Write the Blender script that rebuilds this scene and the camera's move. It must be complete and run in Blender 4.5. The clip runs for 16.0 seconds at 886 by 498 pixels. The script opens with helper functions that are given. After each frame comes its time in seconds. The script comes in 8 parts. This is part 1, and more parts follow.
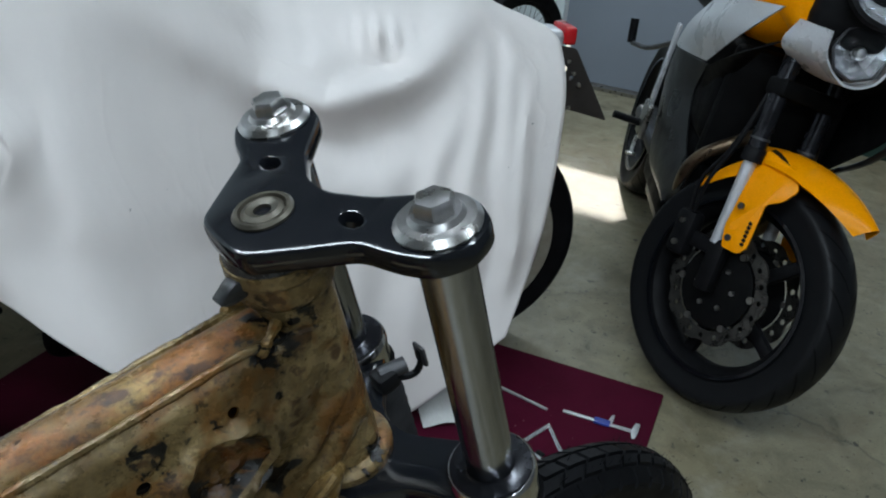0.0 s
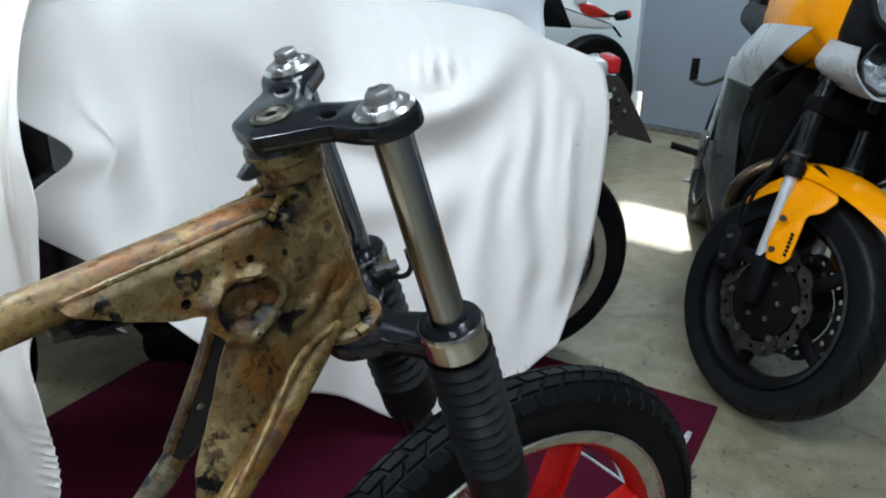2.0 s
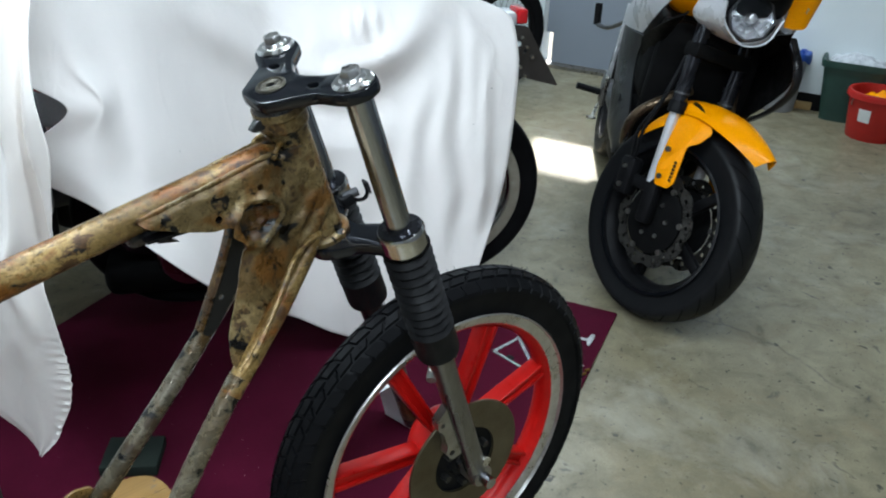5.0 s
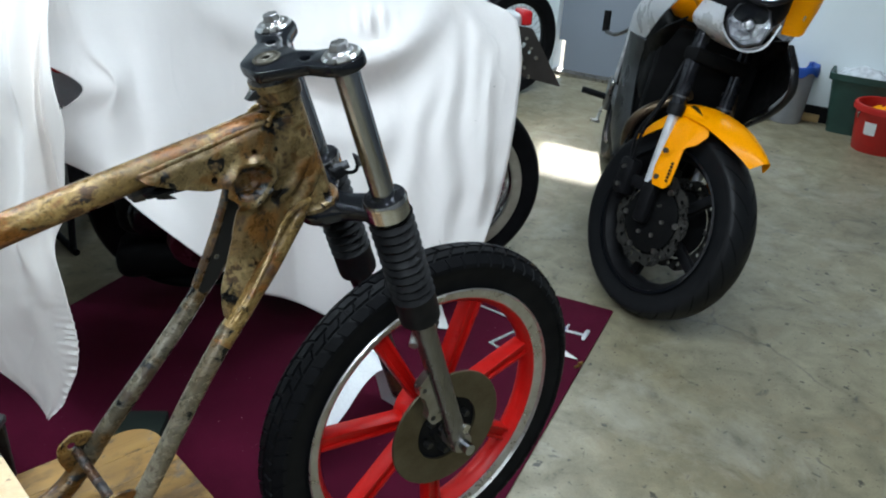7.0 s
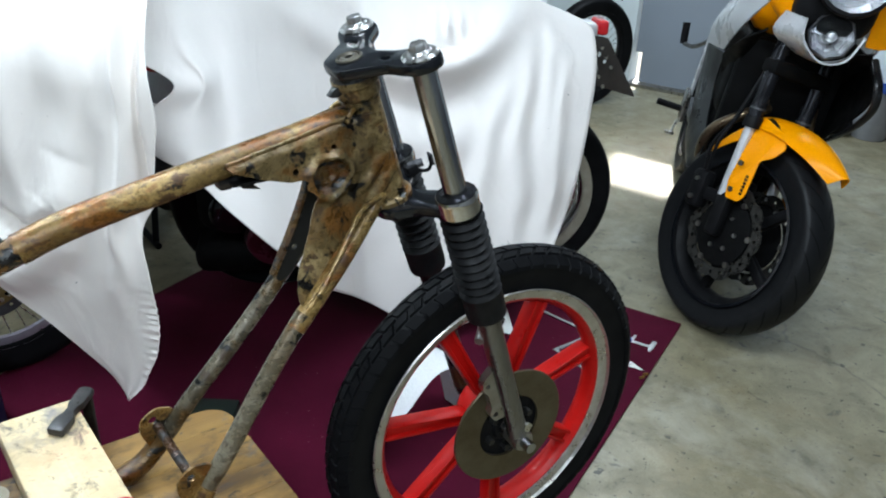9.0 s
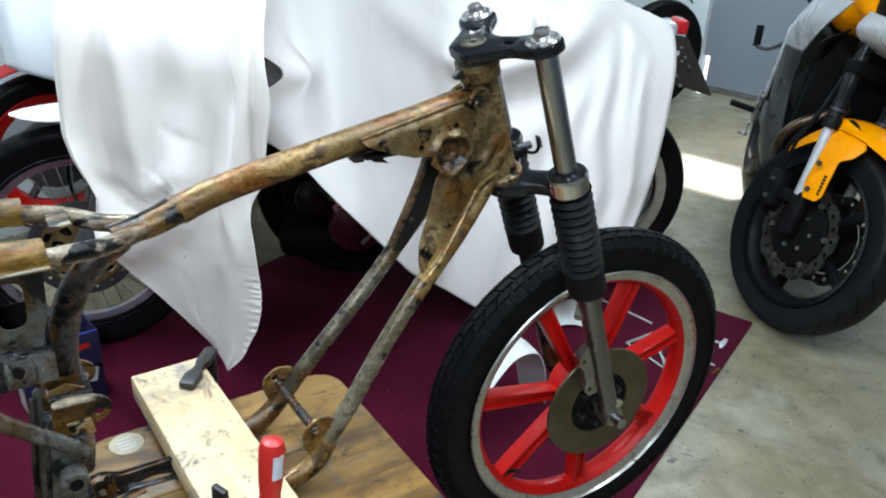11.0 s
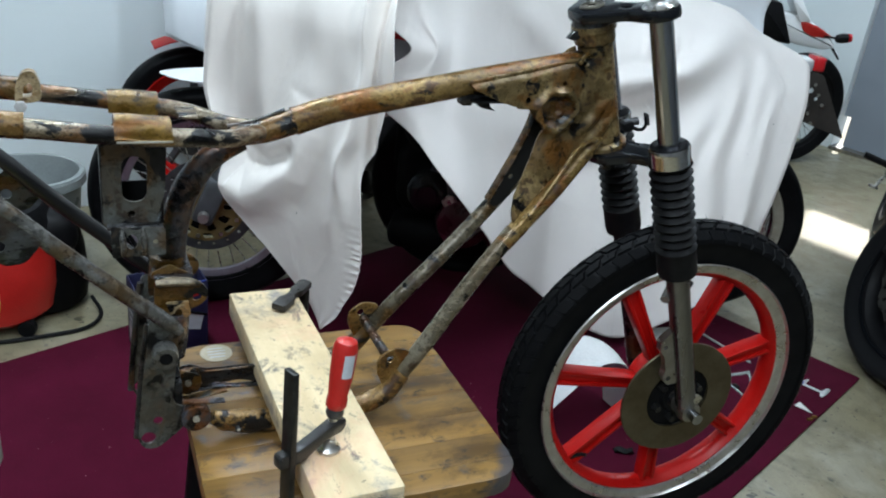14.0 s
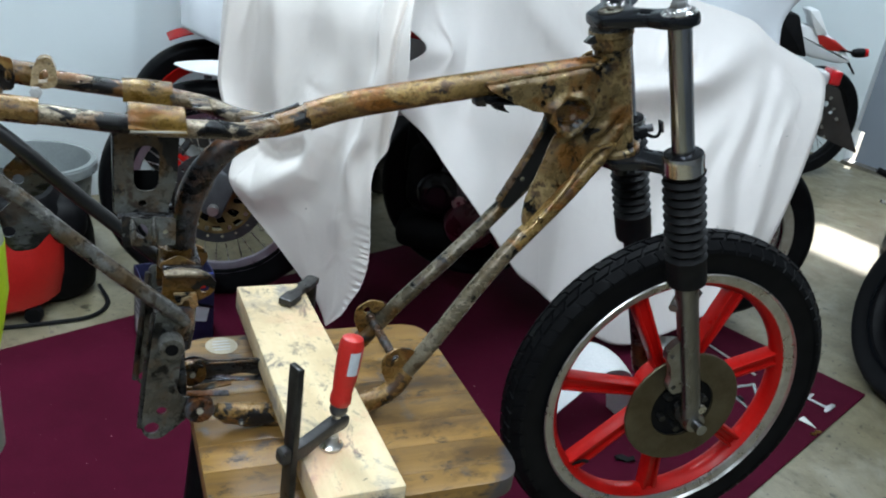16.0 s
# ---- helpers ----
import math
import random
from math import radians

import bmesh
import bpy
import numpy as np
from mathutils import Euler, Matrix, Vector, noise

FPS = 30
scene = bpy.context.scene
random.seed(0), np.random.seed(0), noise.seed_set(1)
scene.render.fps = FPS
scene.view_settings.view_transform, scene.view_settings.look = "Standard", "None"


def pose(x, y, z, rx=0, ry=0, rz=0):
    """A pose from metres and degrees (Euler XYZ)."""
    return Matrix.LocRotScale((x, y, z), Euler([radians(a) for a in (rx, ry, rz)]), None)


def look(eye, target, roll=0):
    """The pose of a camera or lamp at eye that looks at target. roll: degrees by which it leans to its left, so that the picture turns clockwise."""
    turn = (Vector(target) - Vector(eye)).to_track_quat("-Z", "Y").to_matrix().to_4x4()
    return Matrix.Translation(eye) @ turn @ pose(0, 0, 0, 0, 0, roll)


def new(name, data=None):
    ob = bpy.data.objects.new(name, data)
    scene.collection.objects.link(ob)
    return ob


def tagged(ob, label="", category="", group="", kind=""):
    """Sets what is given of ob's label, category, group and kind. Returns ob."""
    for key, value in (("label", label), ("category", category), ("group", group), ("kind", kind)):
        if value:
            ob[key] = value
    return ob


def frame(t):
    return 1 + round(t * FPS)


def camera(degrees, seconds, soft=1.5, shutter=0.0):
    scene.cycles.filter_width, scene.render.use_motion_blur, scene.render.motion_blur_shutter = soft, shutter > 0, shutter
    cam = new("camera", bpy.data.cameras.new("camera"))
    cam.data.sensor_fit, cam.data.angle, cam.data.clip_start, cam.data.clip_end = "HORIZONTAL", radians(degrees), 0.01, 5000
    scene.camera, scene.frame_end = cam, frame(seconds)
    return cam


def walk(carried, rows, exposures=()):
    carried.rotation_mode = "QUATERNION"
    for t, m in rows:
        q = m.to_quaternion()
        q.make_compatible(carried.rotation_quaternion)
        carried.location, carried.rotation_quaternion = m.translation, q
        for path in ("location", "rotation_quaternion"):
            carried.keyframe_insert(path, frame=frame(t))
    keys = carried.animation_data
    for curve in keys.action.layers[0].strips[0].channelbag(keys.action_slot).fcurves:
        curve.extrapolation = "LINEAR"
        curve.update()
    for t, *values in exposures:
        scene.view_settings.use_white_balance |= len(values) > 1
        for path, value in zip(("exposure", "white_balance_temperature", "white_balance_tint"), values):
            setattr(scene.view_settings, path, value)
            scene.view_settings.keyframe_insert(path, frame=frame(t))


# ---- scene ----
import mathutils.geometry

cam = camera(56.1, 16.0, soft=2.0)
PATH = [
    (0, (0.028, 0.04, 1.318), (-0.106, 1.812, 0.401), 5.1),
    (0.5, (0.075, -0.018, 1.299), (-0.078, 1.758, 0.394), 4.1),
    (1, (0.15, -0.1, 1.295), (-0.156, 1.657, 0.389), 2.5),
    (1.5, (0.174, -0.104, 1.281), (-0.222, 1.657, 0.42), 1.5),
    (2, (0.157, -0.148, 1.285), (-0.219, 1.651, 0.494), 1.4),
    (2.5, (0.175, -0.222, 1.306), (-0.136, 1.579, 0.493), 2.1),
    (3, (0.177, -0.345, 1.362), (-0.067, 1.415, 0.445), 0.6),
    (3.5, (0.166, -0.411, 1.408), (-0.021, 1.347, 0.472), 2.2),
    (4, (0.172, -0.409, 1.397), (-0.012, 1.357, 0.476), 2.4),
    (6.5, (0.199, -0.469, 1.378), (0.028, 1.302, 0.463), 1.3),
    (7, (0.232, -0.495, 1.372), (0.016, 1.279, 0.474), 3.1),
    (7.5, (0.244, -0.513, 1.374), (-0.024, 1.258, 0.486), 3.1),
    (8, (0.25, -0.522, 1.371), (-0.039, 1.251, 0.492), 2.7),
    (10.5, (0.194, -0.577, 1.367), (-0.31, 1.139, 0.471), 3.2),
    (11, (0.176, -0.628, 1.36), (-0.317, 1.098, 0.48), 2.8),
    (11.5, (0.157, -0.698, 1.345), (-0.401, 1.051, 0.551), 3.1),
    (12, (0.163, -0.767, 1.324), (-0.443, 0.981, 0.564), 3.9),
    (12.5, (0.198, -0.738, 1.299), (-0.486, 0.978, 0.533), 3.5),
    (13, (0.219, -0.72, 1.286), (-0.48, 0.986, 0.509), 4.1),
    (13.5, (0.23, -0.691, 1.267), (-0.528, 0.992, 0.498), 4.8),
    (14, (0.239, -0.694, 1.259), (-0.521, 0.97, 0.451), 6.9),
    (14.5, (0.243, -0.686, 1.257), (-0.533, 0.967, 0.441), 7.7),
    (15, (0.244, -0.687, 1.252), (-0.519, 0.969, 0.431), 7.9),
    (15.5, (0.239, -0.69, 1.258), (-0.529, 0.971, 0.451), 8.5),
    (16, (0.235, -0.693, 1.256), (-0.54, 0.964, 0.449), 8.7),
]
EXPOSURES = [(0, 0.78), (0.5, 1.05), (1.5, 1.36), (2.4, 1.22), (3.3, 1.4), (7.5, 1.43), (10.5, 1.60), (11.5, 1.58), (12.2, 1.33), (13.2, 1.20), (14, 1.19), (16, 1.26)]
walk(cam, [(t, look(eye, target, roll)) for t, eye, target, roll in PATH], EXPOSURES)

# ---- world and lights ----
world = bpy.data.worlds.new("sky")
scene.world = world
world.use_nodes = True
sky = world.node_tree.nodes.new("ShaderNodeTexSky")
sky.sky_type, sky.sun_disc = "NISHITA", False
sky.sun_elevation, sky.sun_rotation = radians(48), radians(150)
world.node_tree.links.new(sky.outputs[0], world.node_tree.nodes["Background"].inputs[0])
world.node_tree.nodes["Background"].inputs[1].default_value = 0.08


def lamp(name, kind, m, power, colour, size=None, size_y=None, angle=None):
    data = bpy.data.lights.new(name, kind)
    data.energy, data.color = power, colour
    if size:
        data.size = size
    if size_y:
        data.shape, data.size_y = "RECTANGLE", size_y
    if angle:
        data.angle = radians(angle)
    ob = new(name, data)
    ob.matrix_world = m
    return ob


SUN_WAY = Vector((-0.20, -1.55, -1.72))
lamp("sun", "SUN", SUN_WAY.to_track_quat("-Z", "Y").to_matrix().to_4x4(), 5.0, (1.0, 0.98, 0.95), angle=1.6)


# ---- materials ----
def nodes_of(name):
    m = bpy.data.materials.new(name)
    m.use_nodes = True
    nt = m.node_tree
    return m, nt, nt.nodes["Principled BSDF"]


def link(nt, a, b):
    nt.links.new(a, b)


def noise_node(nt, scale, detail=6.0, rough=0.6, coords="Object", stretch=(1, 1, 1), warp=0.0):
    tc = nt.nodes.new("ShaderNodeTexCoord")
    mp = nt.nodes.new("ShaderNodeMapping")
    mp.inputs["Scale"].default_value = stretch
    link(nt, tc.outputs[coords], mp.inputs[0])
    n = nt.nodes.new("ShaderNodeTexNoise")
    n.inputs["Scale"].default_value, n.inputs["Detail"].default_value, n.inputs["Roughness"].default_value = scale, detail, rough
    n.inputs["Distortion"].default_value = warp
    link(nt, mp.outputs[0], n.inputs["Vector"])
    return n


def ramp(nt, source, stops):
    r = nt.nodes.new("ShaderNodeValToRGB")
    while len(r.color_ramp.elements) < len(stops):
        r.color_ramp.elements.new(0.5)
    for e, (p, c) in zip(r.color_ramp.elements, stops):
        e.position = p
        e.color = (c, c, c, 1) if isinstance(c, (int, float)) else (*c, 1)
    link(nt, source, r.inputs[0])
    return r


def mix(nt, fac, a, b, mode="MIX"):
    n = nt.nodes.new("ShaderNodeMix")
    n.data_type, n.blend_type = "RGBA", mode
    for socket, value in ((n.inputs[0], fac), (n.inputs[6], a), (n.inputs[7], b)):
        if isinstance(value, (int, float)):
            socket.default_value = value
        elif isinstance(value, tuple):
            socket.default_value = (*value, 1)
        else:
            link(nt, value, socket)
    return n.outputs[2]


def bump(nt, bsdf, height, strength=0.3, distance=0.002):
    b = nt.nodes.new("ShaderNodeBump")
    b.inputs["Strength"].default_value, b.inputs["Distance"].default_value = strength, distance
    link(nt, height, b.inputs["Height"])
    link(nt, b.outputs[0], bsdf.inputs["Normal"])


def surface(name, c, c2=None, rough=0.5, metal=0.0, scale=30.0, fine=250.0, strength=0.15, spread=(0.35, 0.7), coat=0.0, rough_var=0.12, distance=0.001, stretch=(1, 1, 1), spec=0.5):
    """A plain material with two scales of variation, in metres."""
    m, nt, bsdf = nodes_of(name)
    c2 = c2 or tuple(v * 0.8 for v in c)
    n = noise_node(nt, scale, stretch=stretch)
    f = noise_node(nt, fine, 3.0, stretch=stretch)
    col = ramp(nt, n.outputs[0], [(spread[0], c2), (spread[1], c)])
    tint = ramp(nt, f.outputs[0], [(0.3, 0.88), (0.7, 1.0)])
    link(nt, mix(nt, 1.0, col.outputs[0], tint.outputs[0], "MULTIPLY"), bsdf.inputs["Base Color"])
    r = ramp(nt, n.outputs[0], [(0.3, max(0.02, rough - rough_var)), (0.7, min(1, rough + rough_var))])
    link(nt, r.outputs[0], bsdf.inputs["Roughness"])
    bsdf.inputs["Metallic"].default_value = metal
    bsdf.inputs["Coat Weight"].default_value = coat
    bsdf.inputs["Specular IOR Level"].default_value = spec
    if strength:
        bump(nt, bsdf, f.outputs[0], strength, distance)
    return m


def rusty(name, base, rust, dark, amount=0.5, metal=0.6, scale=14.0, black=0.36, grit=0.5, along=0.55):
    """Half-stripped steel: bare metal, ochre and brown rust, crisp scraps of old black paint. along: stretch of the marks along the tube."""
    m, nt, bsdf = nodes_of(name)
    st = (along, 1.0, 1.0)
    n1 = noise_node(nt, scale, 8.0, 0.62, stretch=st, warp=0.3)
    n2 = noise_node(nt, scale * 2.1, 9.0, 0.66, stretch=st, warp=0.2)
    n3 = noise_node(nt, scale * 1.2, 9.0, 0.62, stretch=(along * 1.2, 0.9, 1.1), warp=0.4)
    n4 = noise_node(nt, scale * 0.4, 4.0, 0.5)
    n5 = noise_node(nt, scale * 0.8, 9.0, 0.64, stretch=(along, 1.2, 0.9), warp=0.2)
    f = noise_node(nt, 330.0, 5.0, 0.7)
    pale = tuple(min(1, v * k) for v, k in zip(base, (1.6, 1.65, 1.8)))
    col = ramp(nt, n1.outputs[0], [(0.40, tuple(0.5 * (a + b) for a, b in zip(base, rust))), (0.50, base), (0.64, pale)])
    tone = ramp(nt, n4.outputs[0], [(0.33, 0.62), (0.5, 0.97), (0.68, 1.22)])
    toned = mix(nt, 1.0, col.outputs[0], tone.outputs[0], "MULTIPLY")
    orange = (min(1, rust[0] * 1.5), rust[1] * 1.25, rust[2] * 0.8)
    patch = ramp(nt, n5.outputs[0], [(0.55 - 0.05 * amount, 0.0), (0.59, 0.6 + 0.35 * amount), (0.70, 0.95)])
    rusted = mix(nt, patch.outputs[0], toned, orange)
    deep = ramp(nt, n2.outputs[0], [(0.38, 0.9), (0.43, 0.0)])
    brown = mix(nt, deep.outputs[0], rusted, (rust[0] * 0.45, rust[1] * 0.4, rust[2] * 0.4))
    blot = ramp(nt, n3.outputs[0], [(black + 0.02, 1.0), (black + 0.035, 0.25), (black + 0.08, 0.0)])
    with_dark = mix(nt, blot.outputs[0], brown, dark)
    speck = ramp(nt, f.outputs[0], [(0.3, 1 - 0.6 * grit), (0.52, 1.0)])
    g = noise_node(nt, scale * 6.5, 8.0, 0.75, warp=0.4)
    grime = ramp(nt, g.outputs[0], [(0.36, 1 - 0.9 * grit), (0.47, 1.0), (0.62, 1 + 0.25 * grit)])
    speckled = mix(nt, 1.0, with_dark, speck.outputs[0], "MULTIPLY")
    h = noise_node(nt, scale * 5.0, 9.0, 0.68, stretch=st)
    chips = ramp(nt, h.outputs[0], [(0.365, 0.30), (0.40, 1.0), (0.60, 1.0), (0.64, 1.35)])
    grimed = mix(nt, 1.0, speckled, grime.outputs[0], "MULTIPLY")
    link(nt, mix(nt, 1.0, grimed, chips.outputs[0], "MULTIPLY"), bsdf.inputs["Base Color"])
    link(nt, ramp(nt, n2.outputs[0], [(0.36, 0.46), (0.6, 0.20)]).outputs[0], bsdf.inputs["Roughness"])
    link(nt, ramp(nt, n2.outputs[0], [(0.36, metal * 0.2), (0.56, metal)]).outputs[0], bsdf.inputs["Metallic"])
    bump(nt, bsdf, g.outputs[0], 0.5, 0.0014)
    return m


M = {}
M["frame"] = rusty("stripped_steel", (0.180, 0.112, 0.036), (0.120, 0.046, 0.008), (0.005, 0.004, 0.004), 0.45, 0.40, 24.0, 0.325, 0.6, 0.55)
M["gusset"] = rusty("olive_brown_steel", (0.150, 0.103, 0.042), (0.095, 0.045, 0.011), (0.004, 0.0035, 0.003), 0.4, 0.45, 24.0, 0.340, 0.38, 0.9)
M["down_tube"] = rusty("streaked_grey_steel", (0.140, 0.118, 0.080), (0.080, 0.050, 0.022), (0.006, 0.006, 0.006), 0.2, 0.5, 19.0, 0.375, 0.45, 0.7)
M["frame_grey"] = rusty("stripped_grey_steel", (0.235, 0.190, 0.130), (0.085, 0.038, 0.008), (0.004, 0.004, 0.005), 0.6, 0.45, 26.0, 0.395, 0.5, 0.45)
M["brace_grey"] = rusty("dull_grey_steel", (0.088, 0.084, 0.074), (0.050, 0.034, 0.018), (0.006, 0.006, 0.007), 0.1, 0.5, 22.0, 0.355, 0.35, 0.8)
M["plate_dark"] = rusty("half_painted_steel_plate", (0.088, 0.090, 0.082), (0.050, 0.030, 0.014), (0.004, 0.004, 0.005), 0.15, 0.5, 13.0, 0.420, 0.3, 1.0)
M["bronze"] = surface("bronze_disc_carrier", (0.26, 0.185, 0.075), (0.17, 0.115, 0.045), 0.4, 0.5, 30, 220, 0.08)
M["clear_grey"] = surface("greyish_clear_plastic", (0.34, 0.37, 0.37), (0.27, 0.30, 0.30), 0.35, 0.0, 10, 160, 0.05)
M["frame_dark"] = rusty("grimy_dark_steel", (0.040, 0.040, 0.040), (0.042, 0.019, 0.006), (0.003, 0.003, 0.004), 0.5, 0.55, 22.0, 0.44, 0.3)
M["post_rust"] = rusty("grey_and_rust_steel", (0.046, 0.048, 0.056), (0.085, 0.034, 0.007), (0.004, 0.004, 0.005), 0.6, 0.6, 26.0, 0.425, 0.4, 1.0)
M["scrap_tan"] = rusty("tan_bare_steel", (0.30, 0.22, 0.12), (0.14, 0.07, 0.02), (0.01, 0.009, 0.008), 0.4, 0.3, 40.0, 0.36, 0.4)
M["dusty_bracket"] = surface("dusty_brown_black_steel", (0.045, 0.038, 0.034), (0.025, 0.022, 0.02), 0.5, 0.2, 30, 200, 0.15)
M["dull_green"] = surface("dull_dark_green_card", (0.020, 0.030, 0.024), (0.014, 0.020, 0.017), 0.7, 0.0, 25, 160, 0.1, spec=0.2)
M["shroud_lug"] = surface("dull_grey_fork_foot", (0.10, 0.105, 0.115), (0.07, 0.072, 0.08), 0.4, 0.3, 30, 200, 0.1)
M["tarnish"] = surface("tarnished_stem_washer", (0.085, 0.075, 0.055), (0.045, 0.04, 0.03), 0.42, 0.6, 70, 300, 0.2)
M["boss_rust"] = rusty("scorched_rust", (0.090, 0.045, 0.010), (0.050, 0.018, 0.004), (0.006, 0.005, 0.004), 0.6, 0.0, 50.0, 0.45)
M["black_paint"] = surface("gloss_black_paint", (0.004, 0.005, 0.007), (0.007, 0.008, 0.010), 0.13, 0.0, 60, 300, 0.02, rough_var=0.04, spec=0.4)
M["black"] = surface("satin_black", (0.004, 0.004, 0.0045), (0.008, 0.008, 0.009), 0.5, 0.0, 25, 300, 0.1, spec=0.10)
M["road_tyre"] = surface("dusty_road_tyre", (0.0065, 0.007, 0.008), (0.010, 0.0105, 0.0115), 0.42, 0.0, 14, 320, 0.12, spec=0.16)
M["disc_bright"] = surface("worn_disc_steel", (0.115, 0.112, 0.103), (0.06, 0.058, 0.054), 0.3, 0.8, 40, 300, 0.08)
M["slider_alloy"] = surface("dull_slider_alloy", (0.24, 0.235, 0.225), (0.15, 0.143, 0.13), 0.28, 0.95, 30, 250, 0.10, stretch=(1, 1, 0.2))
M["rubber"] = surface("black_rubber", (0.004, 0.004, 0.0046), (0.008, 0.008, 0.009), 0.55, 0.0, 20, 350, 0.25, spec=0.16)
M["tyre"] = surface("new_tyre_rubber", (0.003, 0.0031, 0.0036), (0.006, 0.0062, 0.0072), 0.5, 0.0, 18, 320, 0.2, spec=0.09)
M["bracket_rust"] = rusty("ochre_rusted_steel", (0.135, 0.076, 0.013), (0.100, 0.040, 0.005), (0.006, 0.005, 0.004), 0.5, 0.4, 24.0, 0.355)
M["clamp_steel"] = surface("blued_clamp_steel", (0.06, 0.058, 0.055), (0.03, 0.03, 0.03), 0.38, 0.8, 60, 300, 0.2)
M["clamp_black"] = surface("cast_black_paint", (0.014, 0.014, 0.015), (0.03, 0.028, 0.027), 0.38, 0.1, 90, 350, 0.3)
M["fork_black"] = surface("anodised_black_tube", (0.02, 0.021, 0.026), (0.014, 0.014, 0.017), 0.22, 0.6, 30, 250, 0.04)
M["chrome_slider"] = surface("polished_slider", (0.72, 0.73, 0.76), (0.62, 0.63, 0.66), 0.34, 0.5, 40, 300, 0.03, rough_var=0.05)
M["shroud_grey"] = surface("dusty_grey_plastic", (0.013, 0.013, 0.014), (0.007, 0.007, 0.008), 0.32, 0.0, 9, 200, 0.1, spec=0.3)
M["canister"] = surface("translucent_canister", (0.42, 0.46, 0.40), (0.34, 0.38, 0.31), 0.4, 0.0, 9, 160, 0.08)
M["reflector"] = surface("bright_lamp_reflector", (0.86, 0.87, 0.9), (0.74, 0.75, 0.78), 0.18, 0.8, 40, 300, 0.0, rough_var=0.05)
M["black_scraped"] = surface("scraped_black_paint", (0.009, 0.009, 0.010), (0.22, 0.19, 0.14), 0.35, 0.1, 24, 250, 0.2, spread=(0.37, 0.40), spec=0.4)
# for black parts, and for fillers whose black stands in for shade
M["deep_black"] = surface("black_plastic_and_shade", (0.004, 0.004, 0.0045), (0.006, 0.006, 0.006), 0.6, 0.0, 25, 300, 0.1, spec=0.06)
M["bright_plate"] = surface("bright_zinc_plate", (0.55, 0.55, 0.56), (0.40, 0.39, 0.37), 0.3, 1.0, 60, 300, 0.0, rough_var=0.06)
M["yoke_steel"] = rusty("scorched_yoke_steel", (0.175, 0.100, 0.030), (0.095, 0.036, 0.006), (0.005, 0.004, 0.004), 0.5, 0.35, 26.0, 0.415, 0.55, 0.8)
M["rail_rust"] = rusty("dark_rusted_rail", (0.100, 0.050, 0.011), (0.062, 0.021, 0.003), (0.003, 0.003, 0.003), 0.6, 0.4, 24.0, 0.42, 0.5)
M["brass"] = surface("dull_brass", (0.42, 0.27, 0.07), (0.32, 0.2, 0.05), 0.35, 0.9, 60, 300, 0.1)
M["cardboard"] = surface("brown_oily_liner", (0.22, 0.12, 0.045), (0.10, 0.05, 0.018), 0.5, 0.0, 18, 160, 0.2)
M["tool_steel"] = surface("satin_tool_steel", (0.6, 0.61, 0.62), (0.5, 0.5, 0.51), 0.4, 0.4, 60, 300, 0.05)
M["sticker"] = surface("yellowed_sticker_paper", (0.52, 0.46, 0.35), (0.42, 0.36, 0.26), 0.7, 0.0, 60, 250, 0.05)
M["rim_band"] = surface("dusty_pale_rim_paint", (0.40, 0.37, 0.30), (0.30, 0.27, 0.215), 0.5, 0.1, 30, 220, 0.08)
M["chrome"] = surface("worn_chrome", (0.72, 0.72, 0.73), (0.6, 0.58, 0.55), 0.16, 1.0, 40, 300, 0.04, rough_var=0.07)
M["tube"] = surface("ground_steel_tube", (0.43, 0.445, 0.48), (0.33, 0.34, 0.365), 0.19, 1.0, 35, 300, 0.06, stretch=(1, 1, 0.15))
M["zinc"] = surface("zinc_plated_steel", (0.62, 0.62, 0.6), (0.48, 0.46, 0.42), 0.3, 1.0, 60, 300, 0.1)
M["alloy"] = surface("weathered_alloy", (0.40, 0.39, 0.37), (0.27, 0.255, 0.23), 0.34, 0.95, 30, 250, 0.12)
M["rim_lip"] = surface("machined_rim_lip", (0.62, 0.61, 0.59), (0.46, 0.43, 0.4), 0.33, 0.9, 40, 250, 0.1)
M["red_paint"] = surface("red_enamel", (0.46, 0.006, 0.004), (0.36, 0.005, 0.004), 0.36, 0.0, 16, 180, 0.1, spec=0.2)
M["disc"] = surface("rusty_brake_disc", (0.150, 0.126, 0.080), (0.095, 0.074, 0.044), 0.4, 0.8, 22, 200, 0.15)
M["yellow"] = surface("orange_yellow_paint", (1.0, 0.355, 0.0), (0.97, 0.335, 0.0), 0.3, 0.0, 12, 200, 0.02, coat=0.0, rough_var=0.05, spec=0.15)
M["silver"] = surface("silver_paint", (0.68, 0.69, 0.71), (0.63, 0.64, 0.66), 0.32, 0.25, 8, 200, 0.02, coat=0.3)
M["grey_metal"] = surface("dark_grey_metal", (0.1, 0.1, 0.105), (0.06, 0.06, 0.065), 0.4, 0.6, 30, 200, 0.15)
M["red_lens"] = surface("red_lens", (0.6, 0.015, 0.02), (0.45, 0.01, 0.015), 0.15, 0.0, 60, 200, 0.05)
M["white_plastic"] = surface("white_plastic", (0.84, 0.85, 0.86), (0.77, 0.78, 0.79), 0.4, 0.0, 12, 200, 0.05)
M["red_plastic"] = surface("red_plastic", (0.55, 0.02, 0.015), (0.45, 0.016, 0.012), 0.4, 0.0, 12, 200, 0.06)
M["green_plastic"] = surface("dark_green_plastic", (0.012, 0.045, 0.035), (0.02, 0.06, 0.048), 0.45, 0.0, 10, 200, 0.1)
M["grey_plastic"] = surface("grey_plastic", (0.35, 0.36, 0.38), (0.28, 0.29, 0.31), 0.5, 0.0, 10, 200, 0.1)
